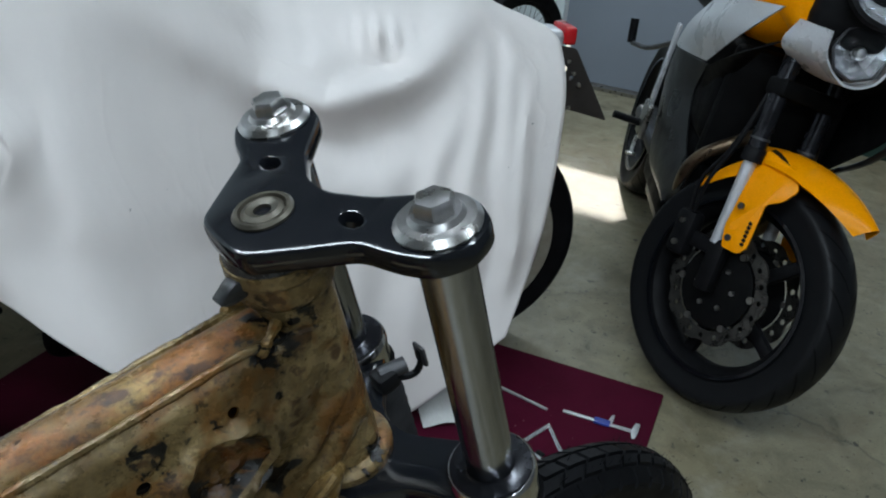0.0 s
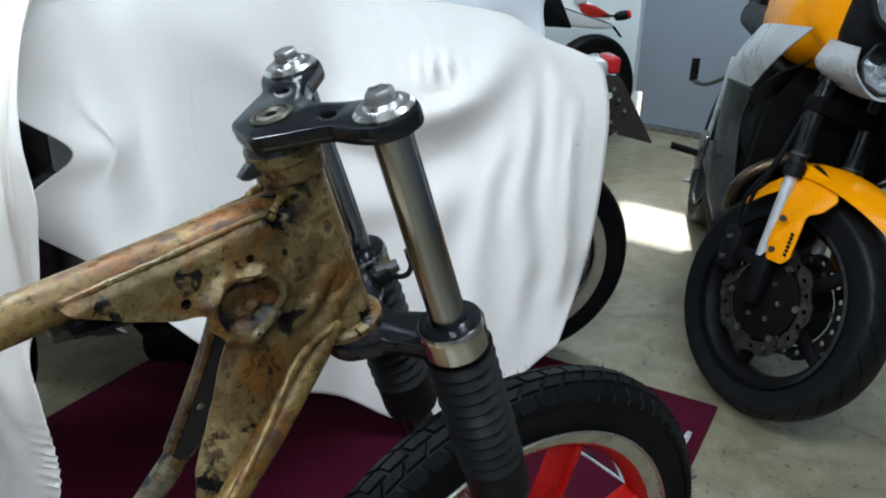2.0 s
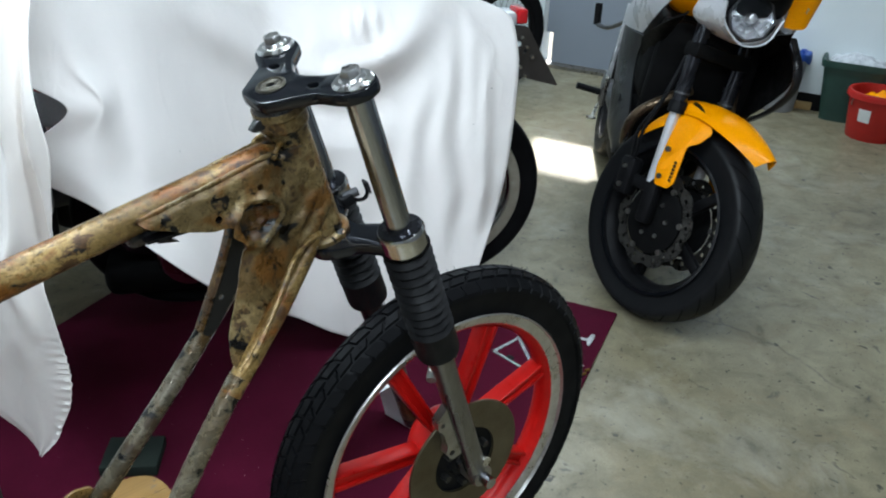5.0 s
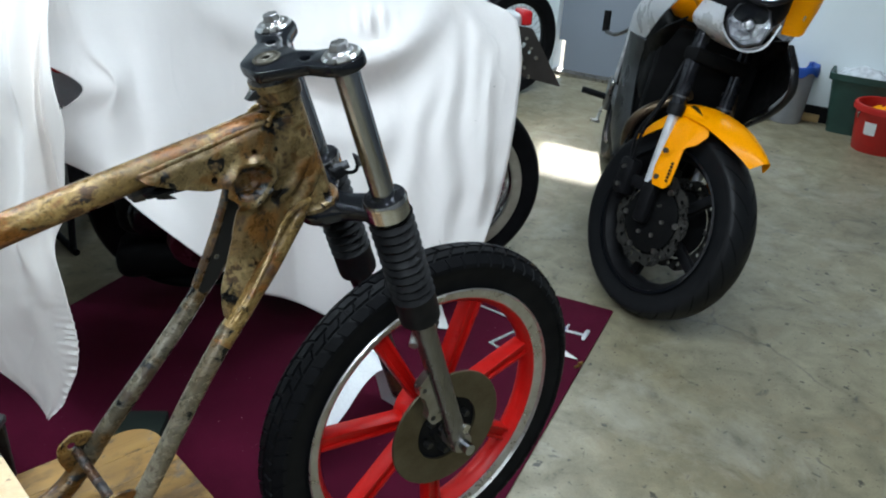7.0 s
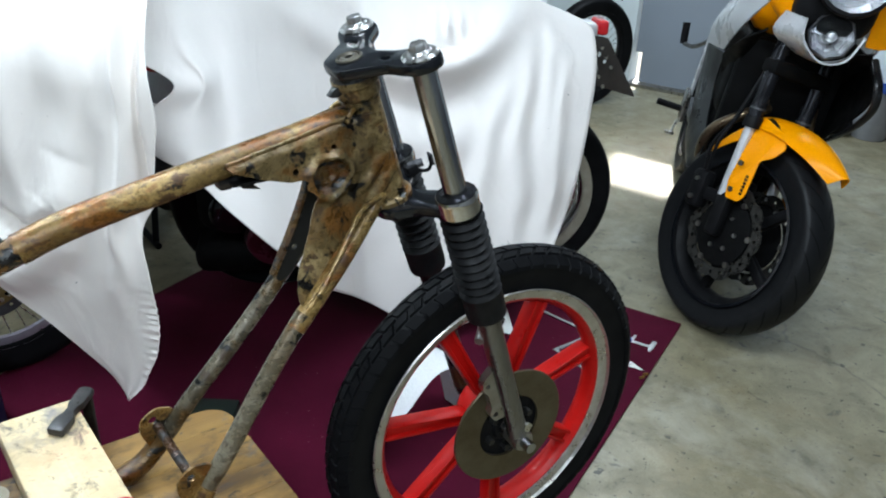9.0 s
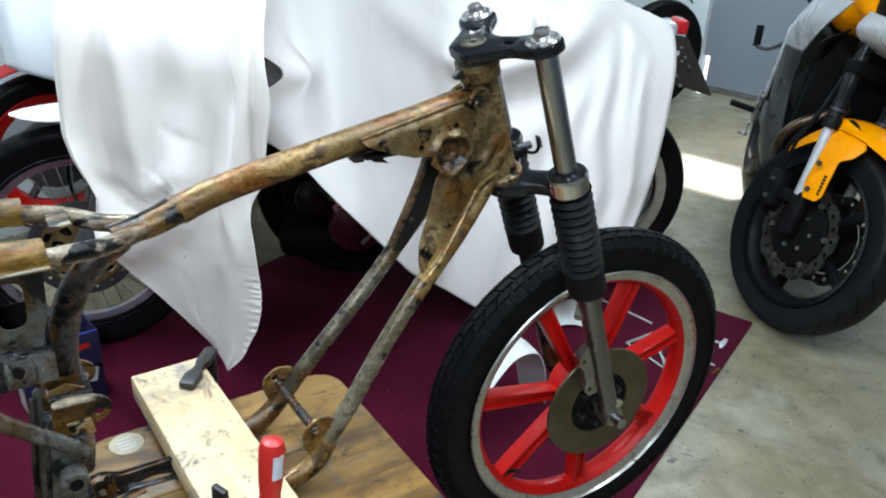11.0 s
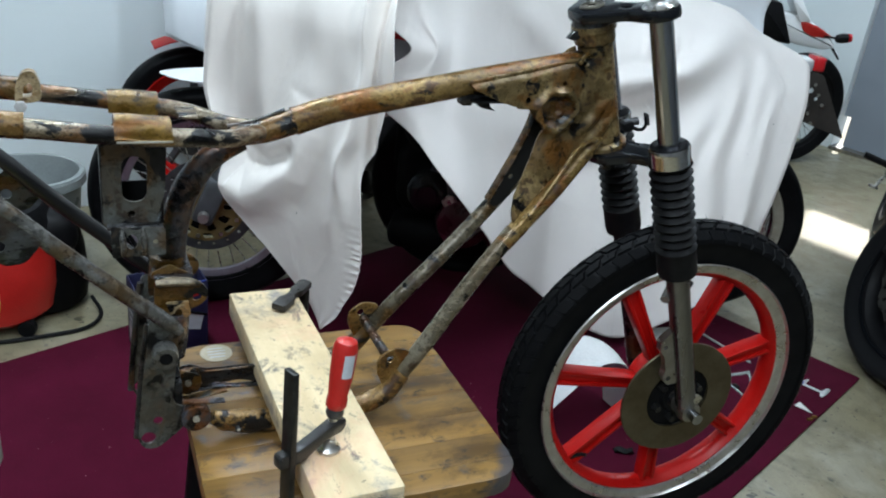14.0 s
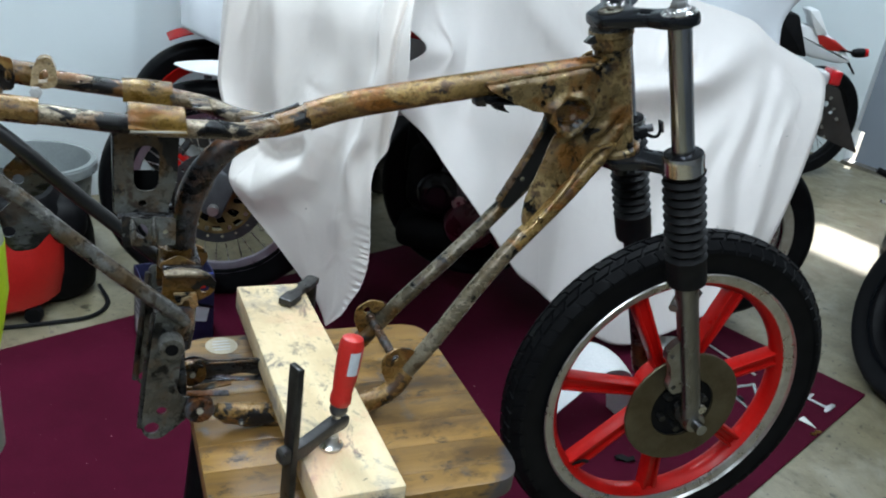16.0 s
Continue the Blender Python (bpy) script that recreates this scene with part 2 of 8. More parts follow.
M["blue_bag"] = surface("blue_plastic_bag", (0.02, 0.09, 0.4), (0.015, 0.06, 0.3), 0.35, 0.0, 20, 120, 0.3, distance=0.004)
M["clear_bag"] = surface("white_plastic_bag", (0.65, 0.67, 0.7), (0.5, 0.52, 0.55), 0.3, 0.0, 25, 120, 0.3, distance=0.004)
def clear_plastic():
    m, _, bsdf = nodes_of("clear_acrylic")
    bsdf.inputs["Base Color"].default_value = (0.86, 0.9, 0.92, 1)
    bsdf.inputs["Transmission Weight"].default_value = 0.75
    bsdf.inputs["Roughness"].default_value = 0.15
    return m


M["acrylic"] = clear_plastic()
M["lime"] = surface("yellow_green_plastic", (0.55, 0.75, 0.02), (0.5, 0.68, 0.02), 0.45, 0.0, 12, 200, 0.05)
M["purple_rim"] = surface("anodised_violet_rim", (0.46, 0.42, 0.48), (0.33, 0.28, 0.34), 0.32, 0.8, 20, 200, 0.05)
M["maroon"] = surface("maroon_engine_cover", (0.10, 0.012, 0.03), (0.07, 0.01, 0.02), 0.3, 0.2, 20, 200, 0.06, coat=0.3)
M["paper"] = surface("white_paper", (0.8, 0.8, 0.78), (0.74, 0.74, 0.72), 0.7, 0.0, 20, 200, 0.05)
M["blue"] = surface("blue_print", (0.03, 0.06, 0.35), (0.025, 0.05, 0.28), 0.45, 0.0, 30, 200, 0.03)
M["orange_print"] = surface("orange_print", (0.8, 0.14, 0.02), (0.7, 0.11, 0.02), 0.45, 0.0, 30, 200, 0.03)
M["navy_print"] = surface("navy_print", (0.012, 0.014, 0.05), (0.02, 0.022, 0.07), 0.4, 0.0, 30, 200, 0.03)
M["grey_print"] = surface("pale_grey_print", (0.55, 0.58, 0.62), (0.48, 0.5, 0.54), 0.5, 0.0, 30, 200, 0.03)
M["brown_pipe"] = surface("heat_stained_pipe", (0.22, 0.16, 0.1), (0.13, 0.09, 0.06), 0.35, 0.9, 25, 200, 0.08)


def wall_material(name, c):
    m, nt, bsdf = nodes_of(name)
    n = noise_node(nt, 1.6, 6.0)
    f = noise_node(nt, 120.0, 4.0)
    s = noise_node(nt, 9.0, 7.0, 0.7)
    col = ramp(nt, n.outputs[0], [(0.3, tuple(v * 0.93 for v in c)), (0.7, c)])
    mark = ramp(nt, s.outputs[0], [(0.27, 0.72), (0.33, 1.0)])
    link(nt, mix(nt, 1.0, col.outputs[0], mark.outputs[0], "MULTIPLY"), bsdf.inputs["Base Color"])
    bsdf.inputs["Roughness"].default_value = 0.6
    bump(nt, bsdf, f.outputs[0], 0.2, 0.0015)
    return m


M["wall"] = wall_material("white_wall_paint", (0.76, 0.82, 0.84))
# greys of unseen surfaces, chosen low to hold back fill light
M["ceiling"] = wall_material("unseen_ceiling_grey", (0.32, 0.32, 0.32))
M["grey_wall"] = wall_material("unseen_wall_grey", (0.20, 0.205, 0.215))
M["door"] = wall_material("grey_door_paint", (0.245, 0.275, 0.32))


def concrete():
    m, nt, bsdf = nodes_of("sealed_concrete_floor")
    big = noise_node(nt, 1.3, 7.0, 0.62, warp=0.4)
    mid = noise_node(nt, 9.0, 8.0, 0.65, warp=0.5)
    fine = noise_node(nt, 180.0, 4.0)
    spots = noise_node(nt, 22.0, 3.0, 0.5, warp=0.3)
    c = ramp(nt, big.outputs[0], [(0.3, (0.190, 0.165, 0.102)), (0.55, (0.270, 0.238, 0.152)), (0.75, (0.318, 0.288, 0.20))])
    c2 = mix(nt, 1.0, c.outputs[0], ramp(nt, mid.outputs[0], [(0.3, 0.6), (0.65, 1.08)]).outputs[0], "MULTIPLY")
    stain = ramp(nt, mid.outputs[0], [(0.28, 0.5), (0.38, 1.0)])
    c3 = mix(nt, 1.0, c2, stain.outputs[0], "MULTIPLY")
    dots = ramp(nt, spots.outputs[0], [(0.29, 0.2), (0.32, 1.0)])
    c4 = mix(nt, 1.0, c3, dots.outputs[0], "MULTIPLY")
    c5 = mix(nt, 1.0, c4, ramp(nt, fine.outputs[0], [(0.3, 0.85), (0.7, 1.03)]).outputs[0], "MULTIPLY")
    # hairline cracks, only here and there, and dark drips
    tc = nt.nodes.new("ShaderNodeTexCoord")
    wob = noise_node(nt, 3.0, 6.0)
    add = nt.nodes.new("ShaderNodeMix")
    add.data_type, add.blend_type = "RGBA", "LINEAR_LIGHT"
    add.inputs[0].default_value = 0.12
    link(nt, tc.outputs["Object"], add.inputs[6])
    link(nt, wob.outputs["Color"], add.inputs[7])
    vor = nt.nodes.new("ShaderNodeTexVoronoi")
    vor.feature = "DISTANCE_TO_EDGE"
    vor.inputs["Scale"].default_value = 0.9
    link(nt, add.outputs[2], vor.inputs["Vector"])
    line = ramp(nt, vor.outputs["Distance"], [(0.0, 1.0), (0.006, 0.0)])
    where = ramp(nt, noise_node(nt, 1.7, 4.0).outputs[0], [(0.5, 0.0), (0.6, 0.7)])
    crack = mix(nt, 1.0, line.outputs[0], where.outputs[0], "MULTIPLY")
    c5 = mix(nt, crack, c5, (0.06, 0.055, 0.045))
    drip = noise_node(nt, 11.0, 5.0, 0.55, warp=1.5)
    c5 = mix(nt, ramp(nt, drip.outputs[0], [(0.66, 0.0), (0.70, 0.75)]).outputs[0], c5, (0.055, 0.05, 0.045))
    grit = noise_node(nt, 60.0, 4.0, 0.6)
    c5 = mix(nt, ramp(nt, grit.outputs[0], [(0.635, 0.0), (0.66, 0.8)]).outputs[0], c5, (0.05, 0.042, 0.032))
    rusts = noise_node(nt, 4.0, 7.0, 0.7, warp=0.5)
    c5 = mix(nt, ramp(nt, rusts.outputs[0], [(0.52, 0.0), (0.66, 0.55)]).outputs[0], c5, (0.20, 0.155, 0.085))
    pale = noise_node(nt, 2.3, 8.0, 0.7, warp=0.8)
    c5 = mix(nt, ramp(nt, pale.outputs[0], [(0.52, 0.0), (0.68, 0.45)]).outputs[0], c5, (0.42, 0.40, 0.33))
    link(nt, c5, bsdf.inputs["Base Color"])
    link(nt, ramp(nt, mid.outputs[0], [(0.3, 0.5), (0.7, 0.3)]).outputs[0], bsdf.inputs["Roughness"])
    bump(nt, bsdf, fine.outputs[0], 0.08, 0.001)
    return m


M["floor"] = concrete()


def carpet():
    m, nt, bsdf = nodes_of("burgundy_carpet")
    f = noise_node(nt, 420.0, 3.0)
    g = noise_node(nt, 5.0, 6.0)
    lint = noise_node(nt, 150.0, 2.0, 0.4)
    c = ramp(nt, g.outputs[0], [(0.3, (0.068, 0.0040, 0.0170)), (0.7, (0.100, 0.0060, 0.0260))])
    c2 = mix(nt, 1.0, c.outputs[0], ramp(nt, f.outputs[0], [(0.3, 0.55), (0.7, 1.15)]).outputs[0], "MULTIPLY")
    specks = ramp(nt, lint.outputs[0], [(0.765, 0.0), (0.79, 1.0)])
    link(nt, mix(nt, specks.outputs[0], c2, (0.38, 0.3, 0.27)), bsdf.inputs["Base Color"])
    bsdf.inputs["Roughness"].default_value = 0.95
    bsdf.inputs["Specular IOR Level"].default_value = 0.1
    bump(nt, bsdf, f.outputs[0], 0.6, 0.003)
    return m


M["carpet"] = carpet()


def wood(name, c1, c2, grain=9.0, stain=0.0, axis=0, rough=0.5, smudge=False, burn=False):
    m, nt, bsdf = nodes_of(name)
    st = [26.0, 26.0, 26.0]
    st[axis] = 1.6
    g = noise_node(nt, 1.0, 7.0, 0.6, stretch=tuple(s * grain / 9 for s in st), warp=0.8)
    b = noise_node(nt, 5.0, 5.0)
    oi = nt.nodes.new("ShaderNodeObjectInfo")
    c = ramp(nt, g.outputs[0], [(0.32, c2), (0.62, c1)])
    shade = ramp(nt, oi.outputs["Random"], [(0.0, 0.74), (1.0, 1.12)])
    c3 = mix(nt, 1.0, c.outputs[0], shade.outputs[0], "MULTIPLY")
    c4 = mix(nt, 1.0, c3, ramp(nt, b.outputs[0], [(0.3, 0.85), (0.7, 1.05)]).outputs[0], "MULTIPLY")
    if stain:
        s = noise_node(nt, 16.0, 6.0, 0.6, warp=0.5)
        sp = noise_node(nt, 85.0, 3.0, 0.5)
        c4 = mix(nt, ramp(nt, s.outputs[0], [(0.3, stain), (0.4, 0.0)]).outputs[0], c4, (0.10, 0.10, 0.11))
        c4 = mix(nt, ramp(nt, sp.outputs[0], [(0.27, stain), (0.31, 0.0)]).outputs[0], c4, (0.04, 0.04, 0.045))
    if smudge:
        for scale, lo, tint, much, seed in ((8.0, 0.565, (0.17, 0.17, 0.19), 0.75, 1.7), (34.0, 0.595, (0.06, 0.06, 0.07), 0.9, 5.1), (5.0, 0.58, (0.6, 0.2, 0.14), 0.35, 9.3), (3.0, 0.56, (0.45, 0.33, 0.18), 0.6, 3.3)):
            k = noise_node(nt, scale, 8.0, 0.72, stretch=(1.0, 0.8, 1.0), warp=0.6)
            k.noise_dimensions = "4D"
            k.inputs["W"].default_value = seed
            c4 = mix(nt, ramp(nt, k.outputs[0], [(lo - 0.05, 0.0), (lo + 0.05, much)]).outputs[0], c4, tint)
    if burn:
        # scorched corners: where |x| - y passes a line across the corner
        tc = nt.nodes.new("ShaderNodeTexCoord")
        sep = nt.nodes.new("ShaderNodeSeparateXYZ")
        link(nt, tc.outputs["Object"], sep.inputs[0])
        chain = []
        for op, one, two in (("ABSOLUTE", sep.outputs[0], None), ("SUBTRACT", None, sep.outputs[1]), ("MULTIPLY_ADD", None, None)):
            k = nt.nodes.new("ShaderNodeMath")
            k.operation = op
            link(nt, one or chain[-1].outputs[0], k.inputs[0])
            if two:
                link(nt, two, k.inputs[1])
            chain.append(k)
        chain[-1].inputs[1].default_value = 1.0
        link(nt, ramp(nt, noise_node(nt, 22.0, 6.0).outputs[0], [(0.2, -0.0), (0.8, 0.06)]).outputs[0], chain[-1].inputs[2])
        for scale, lo, tint, much, seed in ((6.0, 0.55, (0.060, 0.030, 0.008), 0.75, 2.2), (30.0, 0.61, (0.014, 0.012, 0.011), 0.9, 7.7), (13.0, 0.62, (0.03, 0.035, 0.05), 0.8, 4.9)):
            k = noise_node(nt, scale, 8.0, 0.7, stretch=(0.7, 1.3, 1.0), warp=0.6)
            k.noise_dimensions = "4D"
            k.inputs["W"].default_value = seed
            c4 = mix(nt, ramp(nt, k.outputs[0], [(lo - 0.05, 0.0), (lo + 0.04, much)]).outputs[0], c4, tint)
        c4 = mix(nt, ramp(nt, chain[-1].outputs[0], [(0.360, 0.0), (0.380, 0.85)]).outputs[0], c4, (0.035, 0.04, 0.055))
    link(nt, c4, bsdf.inputs["Base Color"])
    bsdf.inputs["Roughness"].default_value = rough
    bump(nt, bsdf, g.outputs[0], 0.2, 0.0008)
    return m


M["stool_wood"] = wood("oiled_stool_wood", (0.310, 0.172, 0.046), (0.155, 0.076, 0.017), grain=9.0, stain=0.9, axis=0, rough=0.45, burn=True)
M["pine"] = wood("pale_pine_plank", (0.74, 0.60, 0.38), (0.62, 0.47, 0.27), stain=0.7, axis=1, rough=0.6, smudge=True)
M["scrap_wood"] = wood("scrap_wood", (0.42, 0.28, 0.12), (0.3, 0.18, 0.07), axis=0, rough=0.7)


def cloth(name, c, weave=900.0):
    m, nt, bsdf = nodes_of(name)
    n = noise_node(nt, 3.0, 6.0)
    w = noise_node(nt, weave, 2.0)
    st = noise_node(nt, 55.0, 2.0, 0.4)
    col = ramp(nt, n.outputs[0], [(0.3, tuple(v * 0.92 for v in c)), (0.7, c)])
    marks = ramp(nt, st.outputs[0], [(0.17, 0.3), (0.19, 1.0)])
    link(nt, mix(nt, 1.0, col.outputs[0], marks.outputs[0], "MULTIPLY"), bsdf.inputs["Base Color"])
    bsdf.inputs["Roughness"].default_value = 0.85
    bsdf.inputs["Sheen Weight"].default_value = 0.15
    wr = noise_node(nt, 16.0, 5.0, 0.5)
    mixh = nt.nodes.new("ShaderNodeMath")
    mixh.operation = "MULTIPLY_ADD"
    mixh.inputs[1].default_value = 0.12
    link(nt, w.outputs[0], mixh.inputs[0])
    link(nt, wr.outputs[0], mixh.inputs[2])
    ridge = noise_node(nt, 4.5, 3.0, 0.45, stretch=(1.0, 1.0, 0.55), warp=0.9)
    crease = ramp(nt, ridge.outputs[0], [(0.42, 0.0), (0.49, 1.0), (0.52, 0.55), (0.60, 0.0)])
    total = nt.nodes.new("ShaderNodeMath")
    total.operation = "MULTIPLY_ADD"
    total.inputs[1].default_value = 0.5
    link(nt, crease.outputs[0], total.inputs[0])
    link(nt, mixh.outputs[0], total.inputs[2])
    bump(nt, bsdf, total.outputs[0], 0.35, 0.006)
    return m


M["cloth"] = cloth("white_cotton_sheet", (0.80, 0.757, 0.732))
M["cloth_warm"] = cloth("ivory_cotton_sheet", (0.87, 0.818, 0.775))
M["cloth_blue"] = cloth("bluish_white_sheet", (0.76, 0.79, 0.83))


def glass():
    m, nt, bsdf = nodes_of("clear_lens")
    bsdf.inputs["Base Color"].default_value = (0.95, 0.97, 1, 1)
    bsdf.inputs["Transmission Weight"].default_value = 1.0
    bsdf.inputs["Roughness"].default_value = 0.03
    bsdf.inputs["IOR"].default_value = 1.2
    return m


M["glass"] = glass()


# ---- building helpers ----
def in_loop(x, z, loop):
    """Whether a point lies inside a closed outline."""
    hit = False
    for i in range(len(loop)):
        (x0, z0), (x1, z1) = loop[i - 1], loop[i]
        if (z0 > z) != (z1 > z) and x < x0 + (x1 - x0) * (z - z0) / (z1 - z0):
            hit = not hit
    return hit


def near_line(x, z, line):
    """Distance from a point to a polyline, and how far along it, 0 to 1."""
    best, place = 1e9, 0.0
    n = len(line) - 1
    for i in range(n):
        (x0, z0), (x1, z1) = line[i], line[i + 1]
        dx, dz = x1 - x0, z1 - z0
        t = max(0.0, min(1.0, ((x - x0) * dx + (z - z0) * dz) / (dx * dx + dz * dz)))
        d = math.hypot(x - x0 - t * dx, z - z0 - t * dz)
        if d < best:
            best, place = d, (i + t) / n
    return best, place


def pressed_sheet(outline, holes, step, side, height, thick):
    """A sheet-metal pressing: an outline in x and z filled with a fine mesh whose y is side * height(x, z)."""
    loops = []
    for loop in (outline, *holes):
        pts = []
        for i in range(len(loop)):
            a, b = Vector(loop[i - 1]), Vector(loop[i])
            k = max(1, round((b - a).length / step))
            pts += [tuple(a.lerp(b, (j + 1) / k)) for j in range(k)]
        loops.append(pts)
    verts, edges = [], []
    for pts in loops:
        base = len(verts)
        verts += [Vector(q) for q in pts]
        edges += [(base + i, base + (i + 1) % len(pts)) for i in range(len(pts))]
    xs, zs = [q[0] for q in loops[0]], [q[1] for q in loops[0]]
    nx, nz = int((max(xs) - min(xs)) / step), int((max(zs) - min(zs)) / step)
    for i in range(nx):
        for j in range(nz):
            x, z = min(xs) + (i + 0.5 + 0.5 * (j % 2)) * step, min(zs) + (j + 0.5) * step
            if in_loop(x, z, loops[0]) and not any(in_loop(x, z, h) for h in loops[1:]):
                if min((v - Vector((x, z))).length for v in verts[:len(edges)]) > step * 0.45:
                    verts.append(Vector((x, z)))
    got, _, faces, *_ = mathutils.geometry.delaunay_2d_cdt(verts, edges, [], 0, 1e-7)
    bm = bmesh.new()
    vs = [bm.verts.new((v.x, side * height(v.x, v.y), v.y)) for v in got]
    for f in faces:
        cx, cz = sum(got[i].x for i in f) / 3, sum(got[i].y for i in f) / 3
        if in_loop(cx, cz, loops[0]) and not any(in_loop(cx, cz, h) for h in loops[1:]):
            bm.faces.new([vs[i] for i in f])
    for v in [v for v in bm.verts if not v.link_faces]:
        bm.verts.remove(v)
    bmesh.ops.recalc_face_normals(bm, faces=bm.faces)
    if sum(f.normal.y for f in bm.faces) * side < 0:
        bmesh.ops.reverse_faces(bm, faces=bm.faces[:])
    bmesh.ops.solidify(bm, geom=bm.faces[:], thickness=thick)
    return bm


def mesh_of(bm, name, material, smooth=True, bevel_normals=False):
    bmesh.ops.recalc_face_normals(bm, faces=bm.faces)
    me = bpy.data.meshes.new(name)
    for f in bm.faces:
        f.smooth = smooth
    bm.to_mesh(me)
    bm.free()
    me.materials.append(M[material] if isinstance(material, str) else material)
    if smooth:
        me.set_sharp_from_angle(angle=radians(38))
    return me


def part(name, bm, material, parent=None, label="", smooth=True):
    ob = new(name, mesh_of(bm, name, material, smooth))
    if parent:
        ob.parent = parent
    if label:
        ob["label"] = label
    return ob


def empty(name, m, label, category, group="", kind=""):
    e = new(name)
    e.empty_display_size = 0.1
    e.matrix_world = m
    return tagged(e, label, category, group, kind)


def moved(bm, m):
    bmesh.ops.transform(bm, matrix=m, verts=bm.verts)
    return bm


def join(*bms):
    out = bmesh.new()
    for b in bms:
        me = bpy.data.meshes.new("t")
        b.to_mesh(me)
        b.free()
        out.from_mesh(me)
        bpy.data.meshes.remove(me)
    return out


def box(sx, sy, sz, at=(0, 0, 0), bevel=0.0, segs=2, m=None):
    bm = bmesh.new()
    bmesh.ops.create_cube(bm, size=1.0)
    bmesh.ops.scale(bm, vec=(sx, sy, sz), verts=bm.verts)
    if bevel:
        bmesh.ops.bevel(bm, geom=bm.edges[:], offset=bevel, segments=segs, profile=0.5, affect="EDGES")
    bmesh.ops.translate(bm, vec=at, verts=bm.verts)
    return moved(bm, m) if m else bm


def spline(points, n=8):
    """Catmull-Rom through the points."""
    P = [Vector(p) for p in points]
    if len(P) < 3:
        return [P[0].lerp(P[-1], i / n) for i in range(n + 1)]
    out = []
    Q = [2 * P[0] - P[1], *P, 2 * P[-1] - P[-2]]
    for i in range(1, len(Q) - 2):
        a, b, c, d = Q[i - 1:i + 3]
        for k in range(n):
            t = k / n
            out.append(0.5 * ((2 * b) + (c - a) * t + (2 * a - 5 * b + 4 * c - d) * t * t + (3 * b - a - 3 * c + d) * t ** 3))
    return out + [P[-1]]


def tube(points, radius, segs=14, n=8, cap=True, flat=1.0):
    """A round tube along a smooth curve; radius may be a list, one for each point given."""
    path = spline(points, n)
    if isinstance(radius, (list, tuple)):
        radii = [float(v) for v in np.interp(np.linspace(0, len(radius) - 1, len(path)), range(len(radius)), radius)]
    else:
        radii = [radius] * len(path)
    bm = bmesh.new()
    rings = []
    up = None
    for i, p in enumerate(path):
        d = (path[min(i + 1, len(path) - 1)] - path[max(i - 1, 0)]).normalized()
        if up is None:
            up = Vector((0, 0, 1)) if abs(d.z) < 0.9 else Vector((0, 1, 0))
        side = d.cross(up).normalized()
        up = side.cross(d).normalized()
        rings.append([bm.verts.new(p + radii[i] * (math.cos(a) * side + math.sin(a) * up * flat)) for a in (2 * math.pi * k / segs for k in range(segs))])
    for r, s in zip(rings, rings[1:]):
        for k in range(segs):
            bm.faces.new((r[k], r[(k + 1) % segs], s[(k + 1) % segs], s[k]))
    if cap:
        bm.faces.new(rings[0][::-1])
        bm.faces.new(rings[-1])
    return bm


def lathe(profile, segs=32, axis="z", closed=False, arc=None):
    """Turns (radius, height) points about an axis. closed: the profile is a loop."""
    bm = bmesh.new()
    rings = []
    n = segs if arc is None else segs + 1
    for k in range(n):
        a = 2 * math.pi * k / segs if arc is None else arc[0] + (arc[1] - arc[0]) * k / segs
        rings.append([bm.verts.new((r * math.cos(a), r * math.sin(a), h)) for r, h in profile])
    m = len(profile)
    for k in range(segs):
        r, s = rings[k], rings[(k + 1) % n]
        for i in range(m if closed else m - 1):
            j = (i + 1) % m
            bm.faces.new((r[i], s[i], s[j], r[j]))
    bmesh.ops.remove_doubles(bm, verts=bm.verts, dist=1e-6)
    if axis == "y":
        moved(bm, pose(0, 0, 0, -90, 0, 0))
    if axis == "x":
        moved(bm, pose(0, 0, 0, 0, 90, 0))
    return bm


def rod(a, b, r, segs=14, r2=None):
    return tube([a, b], [r, r2 if r2 is not None else r], segs, 1)


def plate(points, thick, bevel=0.0, plane="xz", centre=0.0):
    """A flat plate from an outline; plane xz: thickness along y about centre."""
    bm = bmesh.new()
    if plane == "xz":
        vs = [bm.verts.new((x, centre - thick / 2, z)) for x, z in points]
        way = Vector((0, thick, 0))
    else:
        vs = [bm.verts.new((x, y, centre - thick / 2)) for x, y in points]
        way = Vector((0, 0, thick))
    f = bm.faces.new(vs)
    r = bmesh.ops.extrude_face_region(bm, geom=[f])
    bmesh.ops.translate(bm, vec=way, verts=[v for v in r["geom"] if isinstance(v, bmesh.types.BMVert)])
    bmesh.ops.recalc_face_normals(bm, faces=bm.faces)
    if bevel:
        edges = [e for e in bm.edges if len(e.link_faces) == 2 and e.calc_face_angle() > 0.6]
        bmesh.ops.bevel(bm, geom=edges, offset=bevel, segments=2, profile=0.5, affect="EDGES")
    return bm


def rounded(points, radius, n=5):
    """Rounds the corners of an outline."""
    out = []
    N = len(points)
    for i in range(N):
        p, a, b = Vector(points[i]), Vector(points[i - 1]), Vector(points[(i + 1) % N])
        r = radius[i] if isinstance(radius, (list, tuple)) else radius
        u, v = (a - p), (b - p)
        ru, rv = min(r, u.length * 0.48), min(r, v.length * 0.48)
        s, e = p + u.normalized() * ru, p + v.normalized() * rv
        for k in range(n + 1):
            t = k / n
            out.append(tuple((1 - t) ** 2 * s + 2 * t * (1 - t) * p + t * t * e))
    return out


